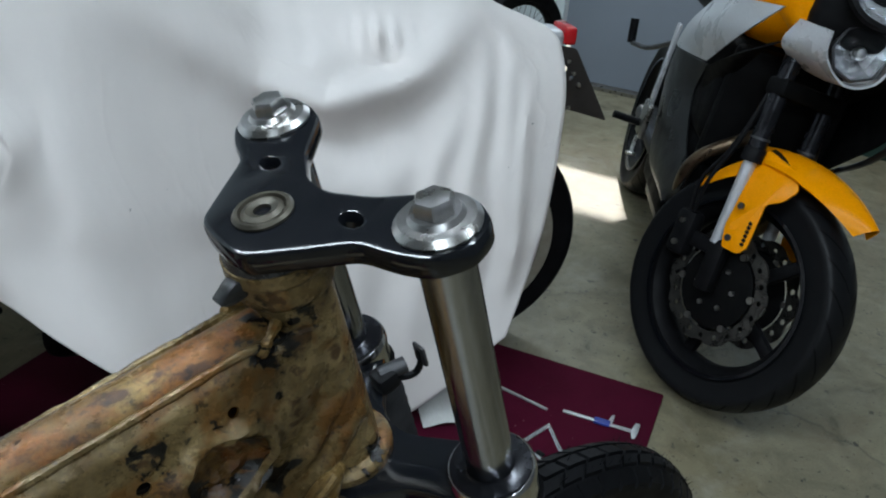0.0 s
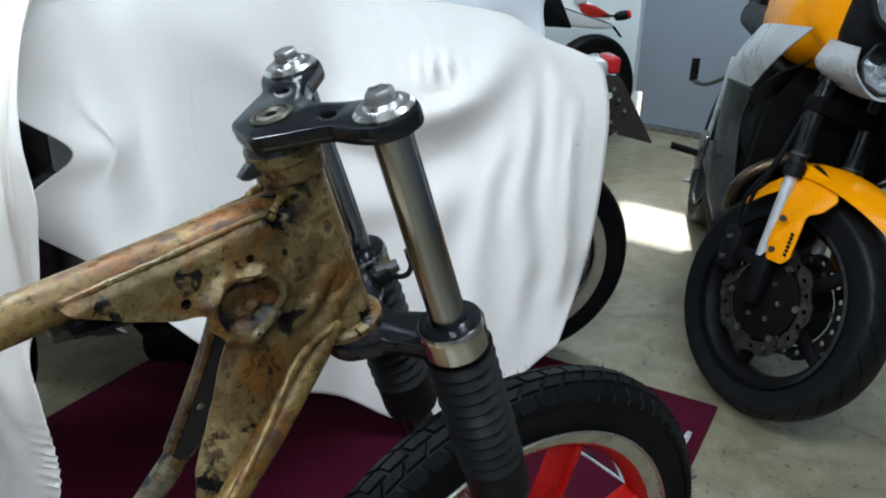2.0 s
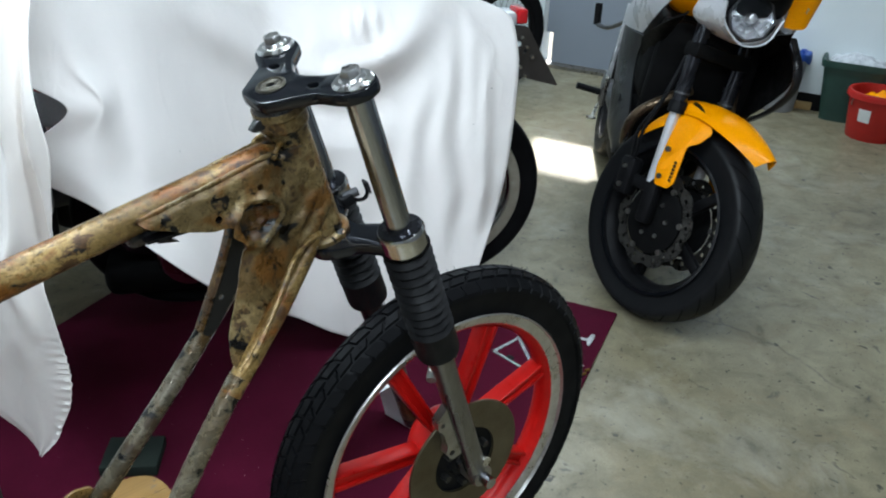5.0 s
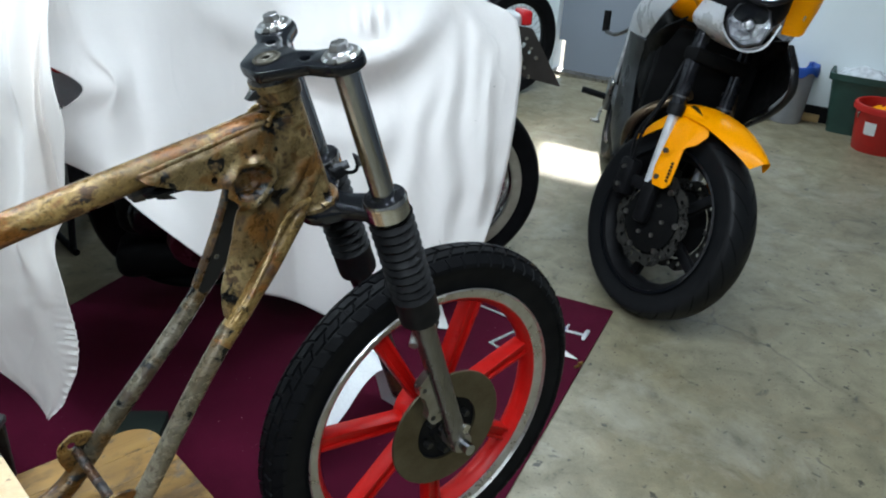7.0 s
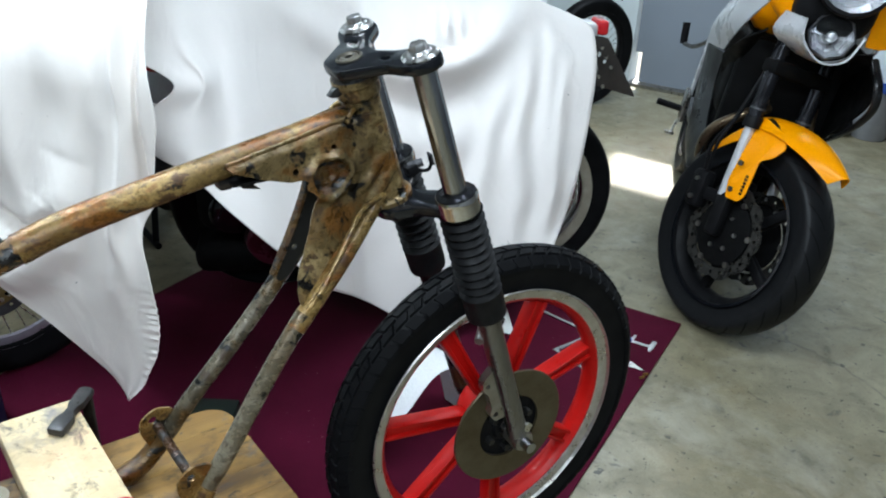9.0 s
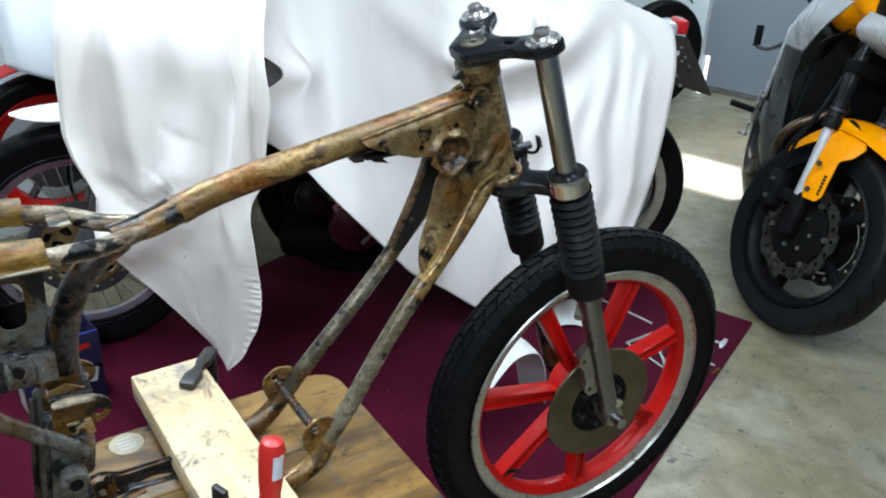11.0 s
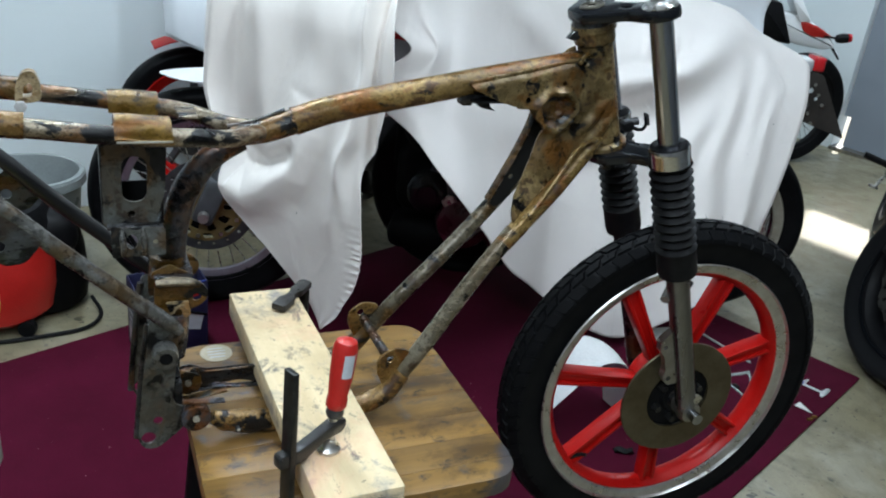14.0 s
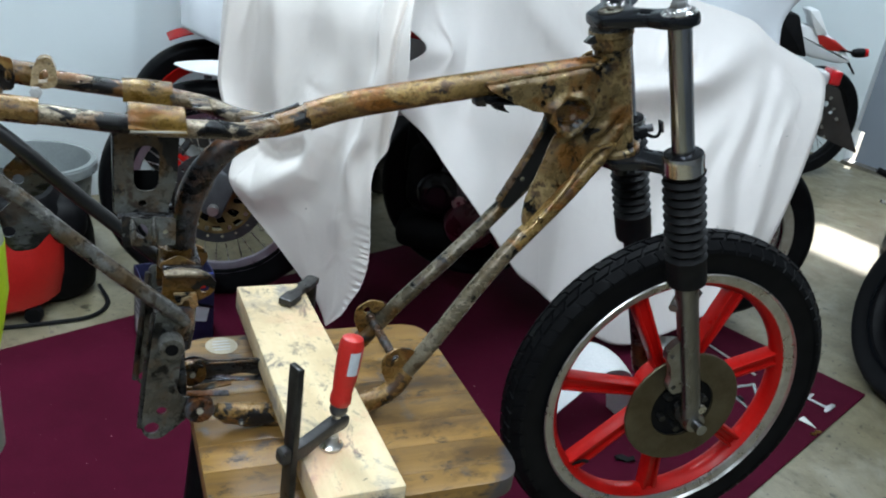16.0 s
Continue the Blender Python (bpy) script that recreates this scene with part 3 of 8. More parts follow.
def hexhead(r, h, at, m=None):
    bm = lathe([(0, 0), (r * 0.98, 0), (r, h * 0.1), (r, h * 0.85), (r * 0.85, h), (0, h)], 6)
    bmesh.ops.translate(bm, vec=at, verts=bm.verts)
    return moved(bm, m) if m else bm


def grid_surface(f, nu, nv, thick=0.0):
    """A sheet from f(u, v) with u and v from 0 to 1."""
    bm = bmesh.new()
    V = [[bm.verts.new(f(i / nu, j / nv)) for j in range(nv + 1)] for i in range(nu + 1)]
    for i in range(nu):
        for j in range(nv):
            bm.faces.new((V[i][j], V[i + 1][j], V[i + 1][j + 1], V[i][j + 1]))
    if thick:
        bmesh.ops.recalc_face_normals(bm, faces=bm.faces)
        bmesh.ops.solidify(bm, geom=bm.faces[:], thickness=thick)
    return bm


def curve1(stops):
    """A smooth function through (position, value) stops."""
    xs, ys = [s[0] for s in stops], [s[1] for s in stops]
    n = len(xs)
    slope = []
    for k in range(n):
        a, c = max(0, k - 1), min(n - 1, k + 1)
        slope.append((ys[c] - ys[a]) / (xs[c] - xs[a]))

    def f(x):
        if x <= xs[0]:
            return ys[0]
        for k in range(n - 1):
            if x <= xs[k + 1]:
                h = xs[k + 1] - xs[k]
                t = (x - xs[k]) / h
                return (ys[k] * (1 + 2 * t) * (1 - t) ** 2 + slope[k] * h * t * (1 - t) ** 2
                        + ys[k + 1] * t * t * (3 - 2 * t) + slope[k + 1] * h * t * t * (t - 1))
        return ys[-1]
    return f


# ---- the room ----
def room():
    floor = box(9.0, 9.0, 0.1, (0.2, 1.6, -0.05))
    tagged(part("floor", floor, "floor", None, "", False), "worn sealed grey-beige concrete garage floor with stains", "floor", "", "structure")
    turn = -22.0
    # a frame whose x runs along the far wall and y into it; its origin is the door post's foot
    R = pose(0.27, 4.91, 0, 0, 0, turn)
    H = 2.5

    def slab(name, x0, x1, y0, y1, z0, z1, mat, label, cat, m=R):
        b = box(x1 - x0, y1 - y0, z1 - z0, ((x0 + x1) / 2, (y0 + y1) / 2, (z0 + z1) / 2))
        o = part(name, b, mat, None, "", False)
        o.matrix_world = m
        return tagged(o, label, cat, "", "structure")

    slab("wall_far_side", -3.2, -0.05, 0.0, 0.12, 0.0, H, "wall", "white painted garage wall behind the parked motorcycles", "wall")
    slab("wall_behind_bins", 1.05, 5.0, 0.0, 0.12, 0.0, H, "wall", "scuffed white painted garage wall behind the bins", "wall")
    slab("wall_over_door", -0.05, 1.05, 0.0, 0.12, 2.1, H, "wall", "white painted wall above the grey door", "wall")
    # the door, with an unseen window added high up to shape the sun patch
    d = empty("door_1", R, "closed grey painted steel door in the garage wall with an added unseen window", "door", "", "structure")
    x0, x1, w0, w1, z0, z1 = -0.035, 1.035, 0.11, 0.47, 1.50, 2.02
    for name, a, b, c, e in (("panel", x0 + 0.045, x1, 0.025, 0.21), ("panel", x0, x1, 0.21, z0), ("panel", x0, x1, z1, 2.09), ("panel", x0, w0, z0, z1), ("panel", w1, x1, z0, z1)):
        part(name, box(b - a, 0.045, e - c, ((a + b) / 2, 0.052, (c + e) / 2)), "door", d, "", False)
    pane = part("pane", box(w1 - w0, 0.005, z1 - z0, ((w0 + w1) / 2, 0.055, (z0 + z1) / 2)), "glass", d, "clear pane of the added unseen window")
    pane.visible_shadow = False
    for o in d.children:
        o.matrix_parent_inverse = Matrix()
    slab("threshold", -0.05, 1.05, -0.03, 0.1, 0.0, 0.02, "alloy", "worn aluminium threshold strip under the grey door", "threshold")
    slab("baseboard", 1.05, 5.0, -0.015, -0.001, 0.0, 0.09, "black", "dark rubber baseboard along the white wall", "baseboard")
    # side wall by the motorcycles
    L = pose(-1.72, 2.35, 0, 0, 0, 66.0)
    slab("wall_side", -5.5, 3.2, 0.0, 0.12, 0.0, H, "wall", "white painted garage side wall with a bluish tint", "wall", L)
    # the other walls, out of the view, coloured grey to cut bounced light
    slab("wall_opposite", -5.5, 3.4, -0.12, 0.0, 0.0, H, "grey_wall", "plain unseen garage wall, grey to cut bounced light", "wall", pose(3.05, 0.6, 0, 0, 0, 66.0))
    slab("wall_near", -3.2, 4.6, -0.12, 0.0, 0.0, H, "grey_wall", "plain unseen garage wall, grey to cut bounced light", "wall", pose(-1.2, -2.6, 0, 0, 0, turn))
    # unseen ceiling, darkened to limit the light it returns
    c = part("ceiling", box(8.4, 8.2, 0.1, (0.9, -3.98, H + 0.05)), "ceiling", None, "", False)
    c.matrix_world = R
    tagged(c, "plain unseen garage ceiling, grey to cut bounced light", "ceiling", "", "structure")
    # the burgundy carpet
    mat = plate(rounded([(0, 0), (0, -2.9), (-1.5, -2.9), (-1.5, 0)], 0.008, 3), 0.006, 0.0015, "xy", 0.004)
    o = part("carpet", mat, "carpet")
    o.matrix_world = pose(0.51, 1.895, 0, 0, 0, -17.0)
    tagged(o, "burgundy carpet runner lying on the concrete floor", "carpet", "", "structure")


room()


def ceiling_light(m, length, watts):
    e = empty("ceiling_light", m, "long white fluorescent batten, unseen, added to light the garage", "ceiling light", "fluorescent battens")
    part("housing", box(0.12, length, 0.05, (0, 0, -0.025), 0.008), "white_plastic", e)
    d = bpy.data.lights.new("tube_light", "AREA")
    d.shape, d.size, d.size_y, d.energy, d.color = "RECTANGLE", 0.1, length - 0.04, watts, (0.76, 0.895, 1.0)
    l = new("tube_light", d)
    l.parent = e
    l.matrix_parent_inverse = Matrix()
    l.location = (0, 0, -0.056)
    return e


# unseen battens, added and moved about until each area had its brightness
ceiling_light(pose(0.45, 0.50, 2.5, 0, 0, 66), 1.5, 14.5)
ceiling_light(pose(0.55, 3.75, 2.5, 0, 0, 66), 1.5, 19)
ceiling_light(pose(-1.25, 0.65, 2.5, 0, 0, 66), 1.5, 17)
# added front fill from behind the camera
ceiling_light(pose(0.2, -1.5, 2.5, 0, 0, 66), 1.5, 30)


def plate_holes(outline, holes, thick, centre=0.0, plane="xz", bevel=0.0):
    """A flat plate with round or slotted holes right through it."""
    bm = bmesh.new()
    edges = []
    for loop in [outline, *holes]:
        vs = [bm.verts.new((a, 0, b) if plane == "xz" else (a, b, 0)) for a, b in loop]
        edges += [bm.edges.new((vs[i], vs[(i + 1) % len(vs)])) for i in range(len(vs))]
    bmesh.ops.triangle_fill(bm, use_beauty=True, use_dissolve=False, edges=edges)
    way = Vector((0, thick, 0)) if plane == "xz" else Vector((0, 0, thick))
    r = bmesh.ops.extrude_face_region(bm, geom=bm.faces[:])
    bmesh.ops.translate(bm, vec=way, verts=[v for v in r["geom"] if isinstance(v, bmesh.types.BMVert)])
    bmesh.ops.translate(bm, vec=way * (centre / thick - 0.5), verts=bm.verts)
    bmesh.ops.recalc_face_normals(bm, faces=bm.faces)
    if bevel:
        rim = [e for e in bm.edges if len(e.link_faces) == 2 and e.calc_face_angle() > 0.9]
        bmesh.ops.bevel(bm, geom=rim, offset=bevel, segments=2, profile=0.5, affect="EDGES")
    return bm


def ring_pts(x, z, r, n=12, sx=1.0, sz=1.0):
    return [(x + r * sx * math.cos(2 * math.pi * k / n), z + r * sz * math.sin(2 * math.pi * k / n)) for k in range(n)]


def wheel_tyre(r_out, r_in, half, tread=None, segs=96, crown=0.55):
    """A tyre about the y axis: rounded carcass, with shoulders."""
    prof = []
    depth = r_out - r_in
    for k in range(25):
        a = math.pi * k / 24
        y = -half * math.cos(a)
        s = math.sin(a)
        prof.append((r_in + depth * (s ** crown), y * (0.62 + 0.38 * min(1, s * 1.6))))
    inner = [(r_in - 0.006, half * 0.45), (r_in - 0.006, -half * 0.45)]
    return lathe(prof + inner, segs, "y", True)


# ---- the stripped motorcycle frame with its fork and front wheel ----
FRAME = pose(-0.10, 0.425, 0, 0, 0, 50)
STEER = pose(-0.10, 0.425, 0, 0, 0, 45)
TO_FORK = pose(0, 0, 0, 0, 0, -5) @ pose(0.052, 0, 1.15, 0, -18.1, 0)
TO_WHEEL = pose(0, 0, 0, 0, 0, -5) @ pose(0.264, 0, 0.508)


def frame_parts(e):
    # head tube with its bearing cups
    top, foot = Vector((0.012, 0, 1.098)), Vector((0.066, 0, 0.928))
    ax = (top - foot).normalized()
    part("head_tube", tube([top, foot], 0.0245, 28, 6), "gusset", e, "rust-stained steel head tube")
    part("bearing_cup", tube([top - ax * 0.020, top - ax * 0.016, top - ax * 0.004, top, top + ax * 0.008], [0.0255, 0.0285, 0.0285, 0.031, 0.0305], 28, 3), "gusset", e, "stepped upper bearing cup")
    part("bearing_shell", tube([top + ax * 0.008, top + ax * 0.016], [0.0295, 0.028], 28, 2), "frame_dark", e, "dark upper bearing shell")
    part("bearing_cup", tube([foot - ax * 0.012, foot - ax * 0.006, foot + ax * 0.010, foot + ax * 0.014], [0.029, 0.0325, 0.0325, 0.027], 28, 3), "gusset", e, "rusty lower bearing cup")
    part("steering_stop", plate(rounded([(-0.012, 1.094), (-0.021, 1.094), (-0.030, 1.083), (-0.022, 1.081), (-0.012, 1.084)], 0.002, 2), 0.010, 0.001, centre=-0.004), "frame_dark", e, "dark steering stop tab")
    # top tube and the taper to the seat rails
    part("top_tube", tube([(0.0, 0, 1.050), (-0.163, 0, 1.0205), (-0.33, 0, 0.988), (-0.395, 0, 0.969)], 0.0172, 20, 8), "frame", e, "rust-mottled bare steel top tube")
    part("weld_collar", tube([(-0.386, 0, 0.9715), (-0.396, 0, 0.9685)], [0.0173, 0.0177], 20, 2), "frame", e)
    part("cable_stay", tube([(-0.475, 0.006, 0.960), (-0.452, 0.004, 0.9655), (-0.428, 0.003, 0.9735), (-0.407, 0.003, 0.983)], [0.0035, 0.003, 0.0026, 0.0022], 8, 5), "frame_dark", e, "thin stay lying along the tube")
    part("rail_yoke", tube([(-0.394, 0, 0.969), (-0.43, 0, 0.957), (-0.47, 0, 0.949)], [0.0172, 0.0165, 0.013], 18, 6, flat=0.9), "yoke_steel", e)
    for s in (-1, 1):
        part("seat_rail", tube([(-0.435, 0.006 * s, 0.957), (-0.475, 0.03 * s, 0.957), (-0.52, 0.055 * s, 0.966), (-0.6, 0.07 * s, 0.974), (-0.73, 0.072 * s, 0.988), (-0.95, 0.075 * s, 1.01)], 0.0105, 14, 8), "frame_grey", e, "bare seat rail with scraps of old paint")
        # a folded bracket that wraps the rail from above
        prof = spline([(0.053, 0.972, 0), (0.054, 0.986, 0), (0.061, 0.9945, 0), (0.074, 0.996, 0), (0.084, 0.990, 0), (0.0875, 0.982, 0), (0.088, 0.9755, 0), (0.0915, 0.974, 0)], 4)

        def wrap(u, v):
            k = v * (len(prof) - 1)
            i = min(len(prof) - 2, int(k))
            p = prof[i].lerp(prof[i + 1], k - i)
            dent = 0.002 * noise.noise(Vector((u * 3, v * 4, s)))
            return Vector((-0.6055 + (0.056 + 0.003 * v) * u, s * (p.x + dent), p.y + dent - (0.002 if s < 0 else 0.012) + 0.004 * (1 - u)))
        part("seat_bracket", grid_surface(wrap, 10, 28, 0.0028), "bracket_rust", e, "ochre rusted bracket folded over the rail")
        low = 0.9735 - (0.002 if s < 0 else 0.012)
        part("bracket_lip", box(0.056, 0.0022, 0.0024, (-0.576, 0.0918 * s, low + 0.002), 0.0006), "rim_band", e, "bare bright edge of the folded bracket")
        part("rear_sleeve", tube([(-0.690, 0.0715 * s, 0.986), (-0.74, 0.0725 * s, 0.991)], 0.0138, 16, 3), "yoke_steel", e)
    part("tank_tab", box(0.022, 0.05, 0.003, (-0.520, 0.03, 0.972), 0.001), "frame_grey", e, "small pale tab between the rails")
    tab = plate_holes(rounded([(-0.745, 0.985), (-0.716, 0.988), (-0.714, 1.0), (-0.716, 1.022), (-0.745, 1.026)], 0.004, 3), [ring_pts(-0.7205, 1.003, 0.0035, 12, 0.9, 1.9)], 0.003, 0.0)
    part("rear_tab", tab, "yoke_steel", e, "grimy tab plate with a slotted hole")
    part("rear_bridge", rod((-0.735, -0.07, 0.988), (-0.735, 0.07, 0.988), 0.009), "yoke_steel", e)
    hook = plate_holes(rounded([(-0.700, 0.992), (-0.697, 1.014), (-0.690, 1.0255), (-0.679, 1.0265), (-0.674, 1.014), (-0.673, 0.996), (-0.682, 0.992)], 0.005, 3), [rounded([(-0.692, 0.998), (-0.690, 1.010), (-0.684, 1.014), (-0.681, 1.008), (-0.683, 0.999)], 0.002, 2)], 0.014, 0.0)
    part("rear_loop", hook, "scrap_tan", e, "tan folded seat hook")
    part("hook_bolt", moved(hexhead(0.0065, 0.006, (0, 0, 0)), pose(-0.694, -0.012, 0.990, 90)), "tool_steel", e, "bright hook bolt")
    # seat post
    part("seat_post", tube([(-0.458, 0, 0.945), (-0.494, 0, 0.925), (-0.524, 0, 0.886), (-0.540, 0, 0.83), (-0.542, 0, 0.77), (-0.54, 0, 0.70), (-0.545, 0, 0.655)], [0.012, 0.0155, 0.0165, 0.0165, 0.0165, 0.0165, 0.0165], 18, 7), "post_rust", e, "curved seat post tube of bare and rusted steel")
    # electrics plate behind the post
    pl = plate_holes(rounded([(-0.618, 0.968), (-0.55, 0.962), (-0.553, 0.90), (-0.566, 0.856), (-0.576, 0.852), (-0.62, 0.86)], 0.006, 3),
                     [rounded([(-0.5985, 0.9435), (-0.5715, 0.9425), (-0.5725, 0.889), (-0.5995, 0.889)], 0.013, 4), ring_pts(-0.590, 0.8745, 0.0042)], 0.003, -0.045)
    part("electrics_plate", pl, "plate_dark", e, "grimy steel plate with a long slot")
    part("inner_wall", box(0.052, 0.003, 0.044, (-0.588, -0.012, 0.880), 0.001), "deep_black", e, "dark inner wall behind the slot")
    part("electrics_flange", box(0.003, 0.03, 0.10, (-0.6195, -0.03, 0.912), 0.001), "frame_dark", e)
    part("electrics_flange", box(0.003, 0.025, 0.095, (-0.556, -0.033, 0.908), 0.001), "frame_dark", e)
    low = plate_holes(rounded([(-0.613, 0.866), (-0.583, 0.860), (-0.58, 0.864), (-0.555, 0.862), (-0.555, 0.828), (-0.602, 0.828), (-0.613, 0.826)], 0.004, 3), [ring_pts(-0.5917, 0.846, 0.0075, 14, 0.9, 1.25), ring_pts(-0.566, 0.8445, 0.0032)], 0.003, -0.06)
    part("coil_bracket", low, "plate_dark", e, "flat bracket with two holes")
    for x in (-0.6015, -0.579):
        part("bracket_rib", tube([(x, -0.0615, 0.862), (x, -0.0635, 0.852), (x + 0.001, -0.0635, 0.840), (x, -0.0615, 0.830)], [0.002, 0.0035, 0.0035, 0.002], 10, 5), "brace_grey", e, "pressed rib of the bracket")
    part("coil_bracket_lip", box(0.06, 0.04, 0.003, (-0.587, -0.04, 0.862), 0.001), "frame_dark", e)
    # tab below, between the bracket and the hanger
    tag = plate_holes(rounded([(-0.571, 0.79), (-0.548, 0.80), (-0.523, 0.785), (-0.525, 0.774), (-0.566, 0.777)], 0.004, 3), [ring_pts(-0.545, 0.786, 0.003)], 0.0025, -0.03)
    part("wiring_tab", tag, "frame", e)
    # pressed footrest plates
    for s in (-1, 1):
        out = rounded([(-0.576, 0.744), (-0.542, 0.742), (-0.545, 0.69), (-0.552, 0.625), (-0.546, 0.615), (-0.529, 0.611), (-0.531, 0.592), (-0.545, 0.577), (-0.571, 0.555), (-0.587, 0.556), (-0.595, 0.571), (-0.587, 0.655)], 0.007, 3)
        pl = plate_holes(out, [ring_pts(-0.582, 0.572, 0.0092), ring_pts(-0.570, 0.597, 0.0062)], 0.004, 0.06 * s)
        part("swingarm_plate", pl, "plate_dark", e, "grimy pressed swingarm pivot plate with holes")
        part("rear_flange", tube([(-0.578, 0.055 * s, 0.735), (-0.588, 0.055 * s, 0.655), (-0.596, 0.055 * s, 0.571)], 0.004, 8, 5), "frame_dark", e)
        bush = lathe([(0.0075, -0.012), (0.014, -0.012), (0.0155, -0.006), (0.0155, 0.012), (0.0075, 0.012)], 18, "y", True)
        part("pivot_bush", moved(bush, pose(-0.560, 0.069 * s, 0.698)), "brace_grey", e, "worn pivot bush")
        # a black plug paints the shade inside the bush
        part("bore_shade", moved(lathe([(0, -0.0126), (0.0078, -0.0126), (0.0078, 0.0126), (0, 0.0126)], 14, "y"), pose(-0.560, 0.069 * s, 0.698)), "deep_black", e)
    part("pivot_tube", rod((-0.56, -0.056, 0.698), (-0.56, 0.056, 0.698), 0.014), "frame_dark", e)
    part("cross_channel", box(0.012, 0.11, 0.05, (-0.545, 0, 0.62), 0.003), "frame_dark", e)
    # engine hanger on the post: ears, a grey saddle over them and a bent tan clip
    for s in (-1, 1):
        sad = plate_holes(rounded([(-0.567, 0.786), (-0.530, 0.786), (-0.511, 0.776), (-0.504, 0.766), (-0.508, 0.752), (-0.523, 0.743), (-0.536, 0.738), (-0.551, 0.719), (-0.570, 0.724)], 0.006, 3), [ring_pts(-0.5185, 0.758, 0.0052)], 0.004, 0.040 * s)
        part("engine_hanger", sad, "rail_rust", e, "rusty engine hanger ear with a bolt hole")
    part("hanger_saddle", tube([(-0.566, -0.042, 0.781), (-0.548, -0.043, 0.783), (-0.528, -0.043, 0.781), (-0.514, -0.042, 0.777)], [0.006, 0.0075, 0.007, 0.003], 12, 6, flat=0.75), "frame_grey", e, "bare grey folded saddle edge")
    part("hanger_saddle", box(0.046, 0.080, 0.004, (-0.545, 0.0, 0.786), 0.0015), "post_rust", e)
    clip = plate(rounded([(-0.556, 0.757), (-0.529, 0.757), (-0.526, 0.738), (-0.532, 0.733), (-0.536, 0.736), (-0.537, 0.745), (-0.543, 0.747), (-0.546, 0.740), (-0.551, 0.739)], 0.002, 2), 0.004, 0.001, centre=-0.046)
    part("hanger_clip", clip, "scrap_tan", e, "bent tan clip with a notch")
    part("post_sleeve", tube([(-0.548, 0, 0.80), (-0.5475, 0, 0.772)], [0.021, 0.0225], 18, 3), "rail_rust", e, "rusted sleeve on the seat post")
    part("post_foot", tube([(-0.548, -0.030, 0.735), (-0.553, -0.034, 0.71), (-0.556, -0.036, 0.69)], [0.020, 0.024, 0.020], 14, 4), "post_rust", e)
    # seat braces
    for s in (-1, 1):
        part("seat_brace", tube([(-0.541, 0.064 * s, 0.724), (-0.549, 0.0645 * s, 0.7335), (-0.560, 0.067 * s, 0.745), (-0.60, 0.07 * s, 0.782), (-0.67, 0.07 * s, 0.848), (-0.73, 0.071 * s, 0.908), (-0.84, 0.073 * s, 1.0)], [0.0055, 0.0075, 0.0092, 0.0095, 0.0095, 0.0095, 0.0095], 14, 6), "brace_grey" if s < 0 else "black_scraped", e, "bare grey brace tube" if s < 0 else "black-painted brace tube")
        tabp = plate_holes(rounded([(-0.742, 0.868), (-0.715, 0.896), (-0.68, 0.862), (-0.70, 0.836), (-0.722, 0.834)], 0.007, 3), [ring_pts(-0.724, 0.857, 0.0065)], 0.003, 0.078 * s)
        part("footrest_tab", tabp, "frame_dark", e, "triangular footrest tab with paint scraps")
    # down tubes and lower rails
    for s in (-1, 1):
        f = 0.07 if s < 0 else 0.057
        part("down_tube", tube(([] if s < 0 else [(0.012, 0.026 * s, 0.93), (-0.02, 0.042 * s, 0.905)]) + [(-0.102 if s < 0 else -0.052, (f - 0.004) * s, 0.833 if s < 0 else 0.855), (-0.157 if s < 0 else -0.128, f * s, 0.763), (-0.219, f * s, 0.668), (-0.25, 0.066 * s, 0.622)], 0.0118, 16, 7), "down_tube", e, "bare down tube streaked with rust")
        if s < 0:
            part("tube_socket", tube([(0.040, -0.022, 0.947), (0.012, -0.037, 0.934), (-0.040, -0.0545, 0.889), (-0.082, -0.063, 0.850), (-0.116, -0.0675, 0.815)], [0.006, 0.0110, 0.0124, 0.0126, 0.0124], 18, 8), "frame", e, "brown pressed socket at the top of the down tube")
        if s > 0:
            out = rounded([(-0.012, 0.990), (-0.034, 0.990), (-0.040, 0.955), (-0.060, 0.905), (-0.090, 0.848), (-0.0955, 0.838), (-0.086, 0.828), (-0.074, 0.834), (-0.042, 0.880), (-0.014, 0.925), (0.0, 0.95)], 0.006, 3)
            part("channel_plate", plate_holes(out, [ring_pts(-0.0645, 0.8755, 0.0036, 10)], 0.003, 0.032), "black_scraped", e, "dark pressed channel on the far down tube")
            part("channel_lip", tube([(-0.036, 0.037, 0.985), (-0.043, 0.037, 0.952), (-0.063, 0.037, 0.902), (-0.094, 0.037, 0.838)], 0.0042, 8, 6, flat=2.0), "rail_rust", e, "rusty edge of the dark channel")
        if s < 0:
            rail = tube([(-0.246, -0.07, 0.628), (-0.268, -0.07, 0.60), (-0.305, -0.07, 0.5835), (-0.37, -0.07, 0.580), (-0.425, -0.07, 0.581), (-0.462, -0.07, 0.584), (-0.488, -0.07, 0.590), (-0.505, -0.07, 0.597)], [0.0125, 0.0140, 0.0148, 0.0150, 0.0158, 0.0168, 0.0150, 0.0095], 18, 8)
            for v in rail.verts:
                k = max(0.0, min(1.0, (-0.38 - v.co.x) / 0.06))
                v.co.z += k * 0.002 * noise.noise(Vector((v.co.x * 60, v.co.y * 60, 1)))
